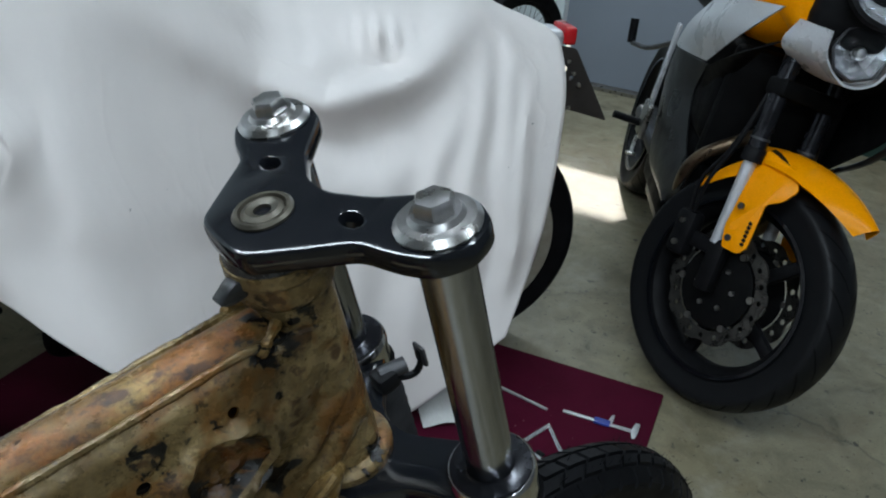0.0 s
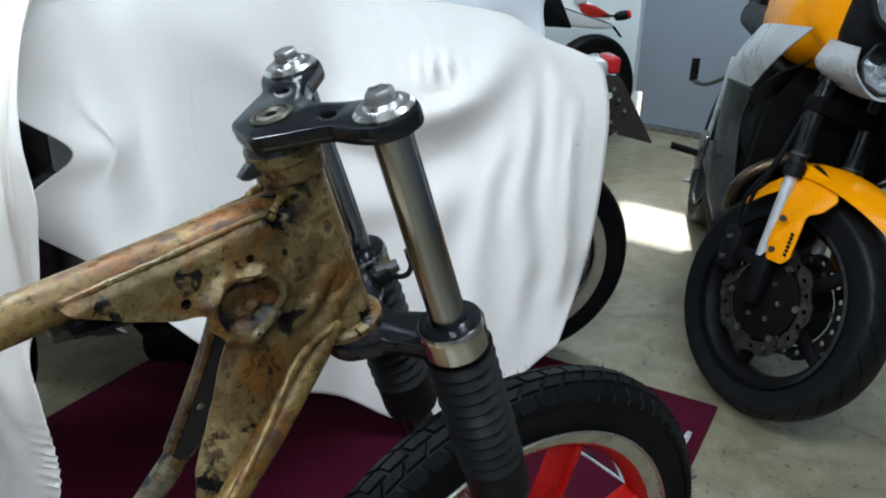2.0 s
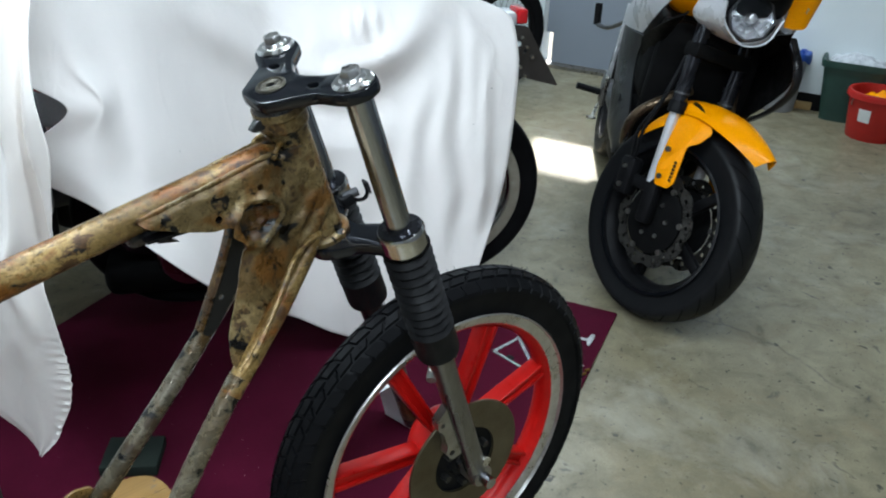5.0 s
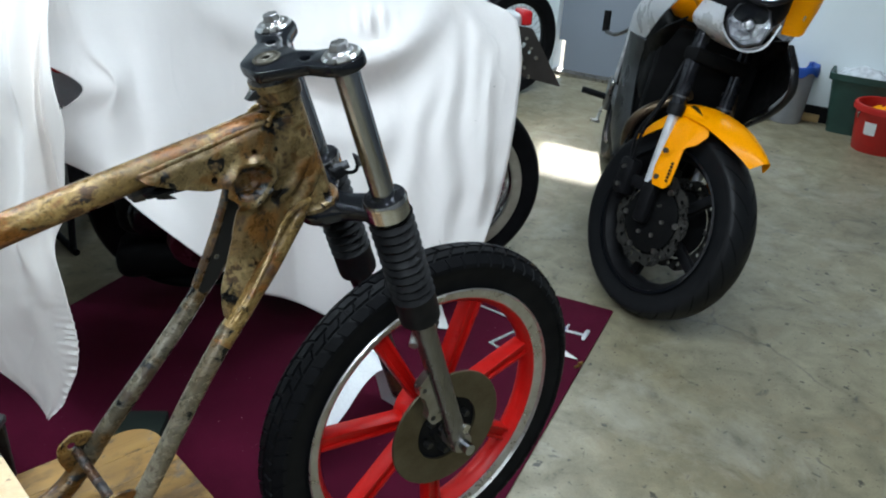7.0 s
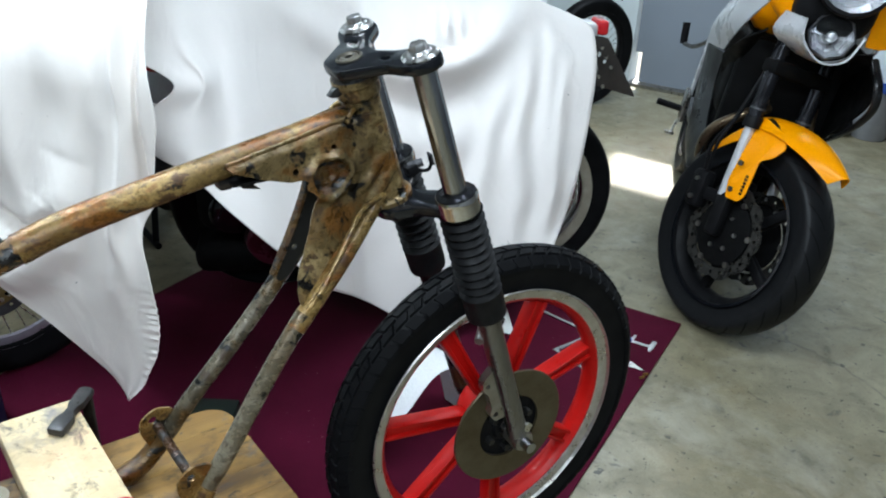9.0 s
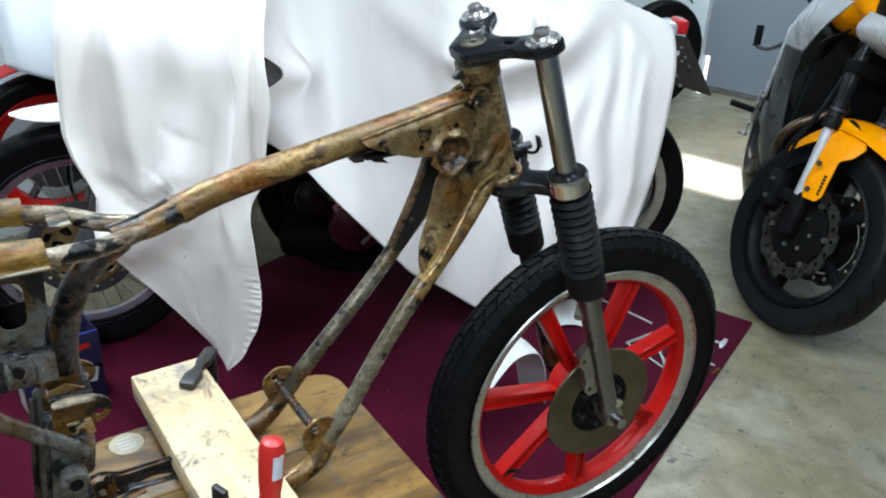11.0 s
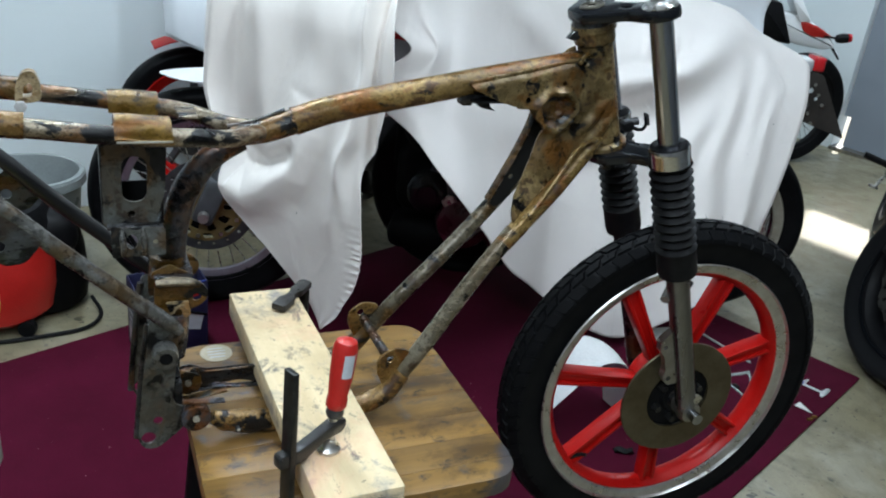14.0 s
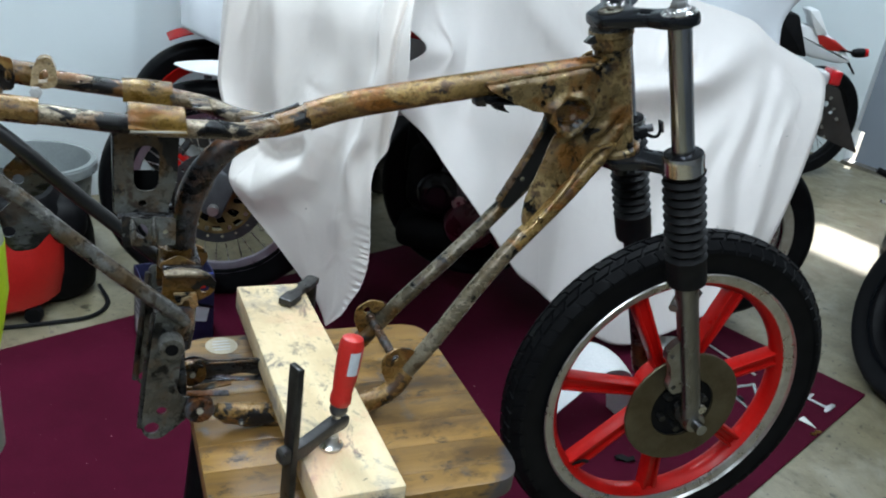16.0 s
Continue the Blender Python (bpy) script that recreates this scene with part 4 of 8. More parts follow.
                v.co.y = -0.07 + (v.co.y + 0.07) * (1 - 0.25 * k)
        else:
            rail = tube([(-0.246, 0.07, 0.628), (-0.268, 0.07, 0.60), (-0.300, 0.064, 0.583), (-0.36, 0.050, 0.579), (-0.40, 0.040, 0.580)], [0.0125, 0.0140, 0.0145, 0.0135, 0.012], 18, 8)
        part("lower_rail", rail, "yoke_steel" if s < 0 else "rail_rust", e, "brown rusted lower cradle rail")
        ear = plate_holes(rounded([(-0.235, 0.642), (-0.238, 0.662), (-0.262, 0.668), (-0.283, 0.655), (-0.285, 0.635), (-0.27, 0.60), (-0.25, 0.61)], 0.008, 3), [ring_pts(-0.266, 0.651, 0.0055)], 0.004, 0.068 * s)
        part("engine_ear", ear, "yoke_steel", e, "rusty engine mount ear")
        yl = -0.071 if s < 0 else 0.012
        lug = lathe([(0.0055, -0.006), (0.0175, -0.006), (0.0185, -0.004), (0.0185, 0.006), (0.0055, 0.006)], 22, "y", True)
        part("rail_lug", moved(lug, pose(-0.525, yl, 0.602)), "post_rust" if s < 0 else "rail_rust", e, "round rail lug")
        part("lug_bolt", moved(lathe([(0, -0.0075), (0.0042, -0.0075), (0.0042, 0.0075), (0, 0.0075)], 12, "y"), pose(-0.525, yl, 0.602)), "rim_band", e)
    part("rail_strip", moved(box(0.052, 0.010, 0.0022, (0, 0, 0), 0.0006), pose(-0.515, -0.070, 0.6235, 0, 6, 0)), "post_rust", e, "thin bent steel strip over the rail lug")
    part("rail_pin", rod((-0.474, -0.0865, 0.583), (-0.474, -0.080, 0.583), 0.0042, 10), "frame_dark", e)
    part("rail_rivet", rod((-0.474, -0.088, 0.583), (-0.474, -0.082, 0.583), 0.0018, 8), "rim_band", e)
    # the far rail is an open channel: dark web, ragged lower lip
    web = plate(rounded([(-0.546, 0.613), (-0.522, 0.622), (-0.500, 0.612), (-0.42, 0.609), (-0.395, 0.606), (-0.395, 0.572), (-0.456, 0.588), (-0.494, 0.583), (-0.536, 0.583)], 0.006, 3), 0.003, 0.0005, centre=0.024)
    part("channel_web", web, "frame_dark", e, "dark web of the far rail channel")
    part("channel_lip", tube([(-0.538, 0.013, 0.584), (-0.505, 0.013, 0.586), (-0.488, 0.012, 0.590), (-0.462, 0.012, 0.586), (-0.430, 0.014, 0.583), (-0.395, 0.018, 0.578)], [0.003, 0.0045, 0.0065, 0.0045, 0.0055, 0.005], 10, 8, flat=0.6), "post_rust", e, "worn bare lip of the far rail")
    part("channel_lip", tube([(-0.54, 0.012, 0.617), (-0.515, 0.013, 0.620), (-0.498, 0.014, 0.613), (-0.42, 0.016, 0.611), (-0.395, 0.018, 0.608)], [0.003, 0.003, 0.002, 0.002, 0.002], 8, 6, flat=0.6), "rail_rust", e)
    part("channel_flap", moved(box(0.075, 0.012, 0.002, (0, 0, 0), 0.0005), pose(-0.512, 0.000, 0.5845, 0, -5, 4)), "rail_rust", e, "torn rusty flap")
    part("engine_bolt", rod((-0.262, -0.064, 0.642), (-0.262, 0.064, 0.642), 0.0065), "frame_dark", e, "dark spacer bolt between the engine ears")
    # pressed gusset behind the head: it wraps the head tube, carries a torn boss, and runs down into the near tube's socket
    boss = (-0.040, 0.989)
    press = [[(0.040, 1.000), (0.026, 0.982), (0.012, 0.962)], [(0.056, 0.984), (0.042, 0.966), (0.026, 0.948)], [(0.030, 1.030), (0.026, 1.012), (0.030, 1.000)]]
    seam = [(-0.170, 1.024), (-0.10, 1.039), (-0.03, 1.055), (0.024, 1.060)]

    def torn(a):
        return 1 + 0.06 * math.sin(2 * a + 1) + 0.035 * math.sin(3 * a + 0.5) + 0.03 * math.sin(7 * a) + 0.02 * math.sin(13 * a + 2)

    def height(x, z):
        axis_x = 0.012 + (1.098 - z) * 0.3176
        drop = max(0.0, min(1.0, (0.958 - z) / 0.11))
        h = 0.0245 + 0.042 * drop * max(0.0, min(1.0, (0.05 - x) / 0.12))
        ahead = (x - axis_x) * 0.953
        if ahead > -0.004:
            h = min(h, math.sqrt(max(2.5e-5, 0.0272 ** 2 - max(0.0, ahead) ** 2)))
        d, _ = near_line(x, z, seam)
        h -= 0.007 * math.exp(-(d / 0.005) ** 2) * (1 if x < 0.0 else 0.3)
        dx, dz = x - boss[0], z - boss[1]
        r, a = math.hypot(dx, dz), math.atan2(dz, dx)
        left = 0.5 - 0.5 * math.cos(a - 0.4)
        wide = 0.004 + 0.004 * left
        h += (0.006 + 0.003 * left + 0.0015 * math.sin(5 * a + 1)) * math.exp(-((r - 0.0285 * torn(a)) / wide) ** 2)
        h -= 0.006 * max(0.0, 1 - r / 0.024)
        for k, line in enumerate(press):
            d, u = near_line(x, z, line)
            h += (0.0034, 0.0030, -0.003)[k] * math.exp(-(d / 0.0075) ** 2) * (0.4 + 0.6 * math.sin(math.pi * u) ** 0.5)
            h -= (0.0020, 0.0026, 0.0)[k] * math.exp(-((d - 0.013) / 0.006) ** 2)
        for k in range(3):
            h += (0.0026, 0.0014, 0.0008)[k] * noise.noise(Vector((x * (28, 60, 130)[k], 3.0 + k, z * (28, 60, 130)[k])))
        return h

    near = rounded([(-0.005, 1.060), (0.030, 1.062), (0.050, 1.008), (0.070, 0.955), (0.060, 0.938), (0.030, 0.944), (0.002, 0.926), (-0.012, 0.905), (-0.022, 0.905), (-0.062, 0.872), (-0.100, 0.836), (-0.108, 0.850), (-0.104, 0.878), (-0.078, 0.925), (-0.060, 0.958), (-0.063, 0.972), (-0.075, 0.980), (-0.072, 0.992), (-0.095, 0.9915), (-0.128, 1.001), (-0.166, 1.017), (-0.173, 1.024), (-0.10, 1.040)], 0.004, 2)
    far = rounded([(-0.005, 1.060), (0.030, 1.062), (0.050, 1.008), (0.070, 0.955), (0.044, 0.94), (0.01, 0.935), (-0.015, 0.94), (-0.035, 0.955), (-0.055, 0.98), (-0.082, 0.99), (-0.148, 1.004), (-0.173, 1.024), (-0.10, 1.040)], 0.006, 2)
    for s in (-1, 1):
        ragged = [(boss[0] + 0.0245 * torn(a) * math.cos(a), boss[1] + 0.0225 * torn(a) * math.sin(a)) for a in (2 * math.pi * k / 44 for k in range(44))]
        bolt_holes = [ring_pts(-0.0865, 1.0035, 0.0043, 12), ring_pts(-0.0335, 1.0265, 0.0036, 10)]
        g = pressed_sheet(near if s < 0 else far, [ragged, *bolt_holes] if s < 0 else bolt_holes, 0.0034, s, height, 0.0025)
        part("gusset_plate", g, "gusset", e, "dented olive-brown gusset pressing with a torn boss")
    dish = lathe([(0.0285, 0.0105), (0.0265, 0.006), (0.023, 0.001), (0.018, -0.002), (0.012, -0.0005), (0.006, -0.003), (0.0, -0.002)], 40)
    for v in dish.verts:
        a = math.atan2(v.co.y, v.co.x)
        k = torn(-a) * 0.94
        v.co.x *= k
        v.co.y *= k
        v.co.z += 0.003 * noise.noise(Vector((v.co.x * 120, v.co.y * 120, 7.0)))
    part("boss_dish", moved(dish, pose(boss[0], -0.0195, boss[1], 90)), "boss_rust", e, "scorched orange rust inside the torn boss")

    def bead(points, r, n, seed):
        """A rough weld bead along a line."""
        rnd = random.Random(seed)
        return tube(points, [r * rnd.uniform(0.7, 1.25) for _ in range(n)], 8, 14)
    for s in (-1, 1):
        part("weld_seam", bead([(0.026, 0.0245 * s, 1.061), (-0.02, 0.0185 * s, 1.0565), (-0.08, 0.0178 * s, 1.0435), (-0.170, 0.0165 * s, 1.0235)], 0.0026, 34, 3), "gusset", e, "rough weld along the top tube")
        part("weld_seam", bead([(0.0, 0.016 * s, 1.0665), (-0.008, 0.021 * s, 1.062), (-0.013, 0.020 * s, 1.052)], 0.0034, 9, 6), "frame", e)
    part("weld_seam", bead([(0.028, -0.034, 0.951), (-0.012, -0.052, 0.944), (-0.052, -0.0665, 0.898), (-0.082, -0.0735, 0.862), (-0.104, -0.0735, 0.838)], 0.0036, 30, 9), "frame", e, "rough weld bead down the tube socket")
    part("gusset_web", box(0.10, 0.046, 0.003, (-0.115, 0, 1.0), 0.0, m=None), "frame_dark", e)
    cab = plate_holes(rounded([(-0.176, 1.006), (-0.136, 1.006), (-0.1385, 0.998), (-0.132, 0.989), (-0.1245, 0.984), (-0.148, 0.989), (-0.154, 0.996), (-0.160, 0.999), (-0.170, 0.995)], 0.0015, 2), [ring_pts(-0.1455, 1.0005, 0.0024, 8)], 0.010, -0.004)
    part("cable_hook", cab, "frame_dark", e, "bent dark cable hook under the top tube")
    part("hook_root", box(0.016, 0.020, 0.022, (-0.168, 0.0, 1.002), 0.003), "frame_dark", e)


def fork_parts(e):
    def P(name, bm, mat, label=""):
        return part(name, moved(bm, TO_FORK), mat, e, label)

    def sub(name, bm, mat, parent, label=""):
        return part(name, moved(bm, TO_FORK), mat, parent, label)

    # top yoke
    half = [(-0.083, 0.010), (-0.081, 0.024), (-0.060, 0.042), (-0.036, 0.062), (-0.029, 0.085), (-0.020, 0.102), (0.0, 0.110), (0.019, 0.103), (0.027, 0.085), (0.023, 0.066), (-0.006, 0.036), (-0.020, 0.010)]
    out = half + [(x, -y) for x, y in half[::-1]]
    yoke = plate_holes(rounded(out, 0.007, 3), [ring_pts(-0.026, 0.043, 0.006, 12, 0.8, 1.3), ring_pts(-0.026, -0.043, 0.006, 12, 0.8, 1.3)], 0.015, -0.015, "xy", 0.0035)
    y = P("top_yoke", yoke, "black_paint", "gloss black top fork yoke")
    sub("stem_ring", moved(lathe([(0.009, 0), (0.0168, 0), (0.0172, 0.002), (0.0155, 0.0035), (0.0135, 0.0035), (0.0125, 0.001), (0.009, 0.001)], 28, closed=True), pose(-0.054, 0, -0.008)), "tarnish", y, "tarnished steel stem washer")
    sub("stem_nut", moved(lathe([(0.005, 0), (0.0115, 0), (0.012, 0.002), (0.009, 0.0035), (0.005, 0.002)], 20, closed=True), pose(-0.054, 0, -0.0075)), "tarnish", y)
    sub("stem", rod((-0.054, 0, -0.245), (-0.054, 0, -0.012), 0.012), "frame_dark", y)
    for s in (-1, 1):
        c = 0.083 * s
        sub("fork_washer", moved(lathe([(0.0, 0), (0.0225, 0), (0.023, 0.002), (0.020, 0.005), (0.015, 0.0055), (0.013, 0.0085), (0, 0.0085)], 30), pose(0, c, -0.0075)), "bright_plate", y, "bright plated cup washer")
        sub("fork_bolt", moved(lathe([(0, 0), (0.0108, 0), (0.0112, 0.001), (0.0112, 0.006), (0.0095, 0.0085), (0.006, 0.009), (0, 0.009)], 6), pose(0, c, 0.0005, 0, 0, 12 * s)), "bright_plate", y, "bright plated hexagon fork bolt")
    # lower yoke
    half = [(-0.085, 0.012), (-0.078, 0.03), (-0.045, 0.05), (-0.03, 0.08), (-0.015, 0.1), (0.012, 0.1), (0.022, 0.07), (0.0, 0.04), (-0.02, 0.012)]
    out = half + [(x, -y) for x, y in half[::-1]]
    ly = P("lower_yoke", plate_holes(rounded(out, 0.012, 3), [], 0.015, -0.219, "xy", 0.003), "black_paint", "black lower fork yoke")
    sub("cable_guide", tube([(-0.002, 0.034, -0.206), (0.008, 0.034, -0.213), (0.017, 0.034, -0.219), (0.025, 0.033, -0.219), (0.030, 0.032, -0.210), (0.030, 0.032, -0.200)], [0.004, 0.003, 0.0028, 0.0028, 0.0028, 0.0028], 8, 6), "black", ly)
    sub("cable_guide_plate", box(0.003, 0.013, 0.018, (0.0305, 0.032, -0.205), 0.001), "grey_metal", ly, "bent grey cable guide")
    sub("union_bolt", rod((-0.004, 0.036, -0.203), (0.016, 0.031, -0.203), 0.0062), "grey_metal", ly)
    sub("brake_union", box(0.018, 0.018, 0.016, (-0.002, 0.034, -0.207), 0.004), "black", ly)
    for s in (-1, 1):
        c = 0.083 * s
        leg = P("fork_leg", moved(lathe([(0, -0.695), (0.010, -0.695), (0.0165, -0.688), (0.0175, -0.66), (0.0165, -0.64), (0.017, -0.45), (0.0185, -0.40), (0.0185, -0.36), (0, -0.36)], 24), pose(0, c, 0)), "slider_alloy" if s < 0 else "frame_dark", "satin bare alloy fork slider" if s < 0 else "brown weathered fork slider")
        sub("stanchion", moved(lathe([(0, -0.4), (0.0155, -0.4), (0.0155, -0.012), (0, -0.012)], 28), pose(0, c, 0)), "tube", leg, "ground steel fork stanchion")
        sub("dust_cap", moved(lathe([(0.0156, -0.2), (0.0275, -0.2), (0.029, -0.203), (0.029, -0.207), (0.0285, -0.207), (0.0285, -0.228), (0.0156, -0.228)], 32, closed=True), pose(0, c, 0)), "chrome", leg, "chromed gaiter collar")
        sub("cap_rubber", moved(lathe([(0.0157, -0.1975), (0.018, -0.1985), (0.0262, -0.1985), (0.0268, -0.1998), (0.0157, -0.1998)], 28, closed=True), pose(0, c, 0)), "fork_black", leg)
        prof = []
        ribs = 10
        for k in range(ribs * 6 + 1):
            z = -0.228 - 0.135 * k / (ribs * 6)
            prof.append((0.0272 + 0.0036 * math.cos(2 * math.pi * k / 6), z))
        prof += [(0.0295, -0.366), (0.0297, -0.40), (0.0285, -0.408), (0.0186, -0.408)]
        sub("gaiter", moved(lathe(prof, 28), pose(0, c, 0)), "rubber", leg, "ribbed black rubber fork gaiter")
        sub("fender_boss", rod((-0.022, c - 0.004 * s, -0.452), (0.004, c - 0.026 * s, -0.446), 0.0072), "alloy", leg)
        if s < 0:
            sub("fender_boss", rod((0.003, c, -0.45), (0.026, c + 0.01, -0.44), 0.0065), "frame_dark", leg)
            lug = plate_holes(rounded([(-0.012, -0.51), (-0.036, -0.523), (-0.04, -0.54), (-0.033, -0.552), (-0.033, -0.58), (-0.04, -0.592), (-0.034, -0.61), (-0.012, -0.612)], 0.006, 3), [ring_pts(-0.030, -0.536, 0.0042, 10), ring_pts(-0.030, -0.597, 0.0048, 10)], 0.014, c + 0.004)
            sub("caliper_lug", lug, "alloy", leg, "bare caliper mounting lug with two holes")
            sub("axle_clamp", moved(lathe([(0, -0.016), (0.0165, -0.016), (0.018, -0.012), (0.018, 0.018), (0, 0.018)], 22, "y"), pose(0, c, -0.675)), "alloy", leg)
            sub("pinch_bolt", join(rod((0.012, c - 0.012, -0.651), (0.014, c + 0.012, -0.651), 0.0055), moved(lathe([(0, 0), (0.0085, 0), (0.0085, 0.006), (0, 0.006)], 6), pose(0.0125, c - 0.010, -0.651, 90))), "zinc", leg, "plated pinch bolt")
            sub("axle_end", rod((0, c - 0.034, -0.675), (0, c, -0.675), 0.0095), "tube", leg)
            sub("axle_nut", moved(lathe([(0, 0), (0.0125, 0), (0.0125, 0.009), (0, 0.009)], 6, "y"), pose(0, c - 0.012, -0.675)), "zinc", leg, "plated axle nut")


def wheel_parts(e):
    w = moved(wheel_tyre(0.2985, 0.232, 0.036), TO_WHEEL)
    wheel = new("front_wheel")
    wheel.parent = e
    wheel["label"] = "red seven-spoke cast front wheel with new tyre"

    def S(name, bm, mat, label="", smooth=True):
        return part(name, moved(bm, TO_WHEEL), mat, wheel, label, smooth)

    part("tyre", w, "tyre", wheel, "new black road tyre with moulding hairs")
    # raised tread: a centre pair of ribs and shoulder blocks
    tread = bmesh.new()
    rnd = random.Random(5)

    def point(a, y, lift):
        s = max(0.0, 1 - (y / 0.0365) ** 2) ** 0.5
        r = 0.232 + 0.0665 * s ** 0.62 + lift
        return (r * math.cos(a), y, r * math.sin(a))

    def block(a0, a1, y0, y1, skew, lift=0.0042):
        n = 2
        low, high = [], []
        for i in range(n + 1):
            for j in (0, 1):
                a = a0 + (a1 - a0) * i / n + (skew if j else 0)
                y = y1 if j else y0
                low.append(tread.verts.new(point(a, y, -0.002)))
                ym = y0 + (y1 - y0) * (0.94 if j else 0.06)
                am = a0 + (a1 - a0) * (0.05 + 0.9 * i / n) + (skew if j else 0)
                high.append(tread.verts.new(point(am, ym, lift)))
        for i in range(n):
            k = 2 * i
            tread.faces.new((high[k], high[k + 1], high[k + 3], high[k + 2]))
            tread.faces.new((low[k], high[k], high[k + 2], low[k + 2]))
            tread.faces.new((low[k + 1], low[k + 3], high[k + 3], high[k + 1]))
        tread.faces.new((low[0], low[1], high[1], high[0]))
        tread.faces.new((low[-2], high[-2], high[-1], low[-1]))

    n = 64
    for k in range(n):
        a, step = 2 * math.pi * k / n, 2 * math.pi / n
        block(a, a + step * 0.9, -0.0062, 0.0062, 0.015)
        for s in (-1, 1):
            block(a + step * 0.3, a + step * 1.18, 0.0085 * s, 0.0185 * s, 0.03)
            block(a + step * 0.1, a + step * 0.98, 0.0208 * s, 0.031 * s, -0.02, 0.0036)
    t = S("tread_block", tread, "tyre", "rows of moulded tread blocks", False)
    t["kind"] = "stuff"
    hairs = bmesh.new()
    for k in range(420):
        a = rnd.random() * 2 * math.pi
        y = rnd.choice((-0.029, -0.014, 0.0, 0.014, 0.029)) + rnd.uniform(-0.002, 0.002)
        p = Vector(point(a, y, 0.001))
        d = (Vector((math.cos(a), y * 14, math.sin(a))).normalized() + Vector((rnd.uniform(-.4, .4), rnd.uniform(-.4, .4), rnd.uniform(-.4, .4)))).normalized()
        side = d.orthogonal().normalized() * 0.0007
        up = d.cross(side)
        base = [hairs.verts.new(p + v) for v in (side, -0.5 * side + 0.87 * up, -0.5 * side - 0.87 * up)]
        tip = hairs.verts.new(p + d * rnd.uniform(0.006, 0.014))
        for i in range(3):
            hairs.faces.new((base[i], base[(i + 1) % 3], tip))
    h = S("moulding_hair", hairs, "tyre", "fine rubber moulding hairs")
    h["kind"] = "stuff"
    side_lip = [(0.2365, -0.0305), (0.2385, -0.0285), (0.237, -0.026), (0.2325, -0.0245), (0.2265, -0.0235), (0.2205, -0.0225), (0.2182, -0.0205), (0.2182, -0.012)]
    rim = side_lip + [(x, -y) for x, y in side_lip[::-1]] + [(0.232, 0.02), (0.230, 0.0), (0.232, -0.02)]
    S("rim_lip", lathe(rim, 96, "y", True), "rim_lip", "bare machined alloy rim lip")
    inner = [(0.2185, -0.0198), (0.2160, -0.0195), (0.2105, -0.013), (0.2065, -0.006), (0.2065, 0.006), (0.2105, 0.013), (0.2160, 0.0195), (0.2185, 0.0198)]
    S("rim", lathe(inner, 96, "y", True), "red_paint", "red painted wheel rim")
    for k in range(7):
        a = radians(17 + 360 / 7 * k)
        web = box(0.16, 0.018, 0.0120, (0.128, 0, 0), 0.003)
        for v in web.verts:
            f = (v.co.x - 0.05) / 0.158
            v.co.z *= 1.15 - 0.35 * f + 0.75 * max(0, (f - 0.82) / 0.18) ** 2
        ribs = []
        for side in (-1, 1):
            rb = box(0.161, 0.031, 0.0038, (0.128, 0, 0.0061 * side), 0.0013)
            for v in rb.verts:
                f = (v.co.x - 0.05) / 0.158
                v.co.z *= 1.15 - 0.35 * f + 0.9 * max(0, (f - 0.82) / 0.18) ** 2
                v.co.y *= 1.0 - 0.1 * f
            ribs.append(rb)
        S("spoke", moved(join(web, *ribs), pose(0, 0, 0, 0, -math.degrees(a), 0)), "red_paint", "red painted channelled spoke")
    S("hub", lathe([(0, -0.045), (0.03, -0.045), (0.034, -0.04), (0.05, -0.03), (0.056, -0.02), (0.056, 0.02), (0.05, 0.03), (0.034, 0.045), (0, 0.045)], 40, "y"), "red_paint", "red painted wheel hub")
    S("disc_carrier", lathe([(0.0, -0.052), (0.026, -0.052), (0.03, -0.046), (0.058, -0.0455), (0.06, -0.048), (0.06, -0.04), (0.0, -0.04)], 40, "y"), "black", "black disc carrier")
    S("brake_disc", lathe([(0.058, -0.0535), (0.104, -0.0535), (0.105, -0.0525), (0.105, -0.0495), (0.104, -0.0485), (0.058, -0.0485)], 72, "y", True), "disc", "rust-tinted solid brake disc")
    S("speedo_collar", lathe([(0, -0.068), (0.016, -0.068), (0.018, -0.064), (0.018, -0.05), (0, -0.05)], 24, "y"), "frame_dark")
    for k in range(6):
        a = radians(25 + 60 * k)
        S("disc_bolt", moved(lathe([(0, -0.059), (0.0058, -0.059), (0.0064, -0.057), (0.0064, -0.045), (0, -0.045)], 6, "y"), pose(0.04 * math.cos(a), 0, 0.04 * math.sin(a))), "clamp_steel", "dark disc bolt")
    S("axle", rod((0, -0.085, 0), (0, 0.1, 0), 0.0075), "tube")
    S("valve_stem", tube([(-0.155, -0.004, -0.145), (-0.14, -0.012, -0.132), (-0.131, -0.022, -0.126)], 0.0032, 8, 4), "rubber", "black rubber tyre valve")


def red_chassis():
    e = empty("motorcycle_frame", FRAME, "stripped rusty motorcycle frame with black-gaitered fork and red cast front wheel", "motorcycle frame")
    frame_parts(e)
    fork_parts(e)
    wheel_parts(e)
    for o in e.children_recursive:
        o.matrix_parent_inverse = Matrix()
    return e


red_chassis()


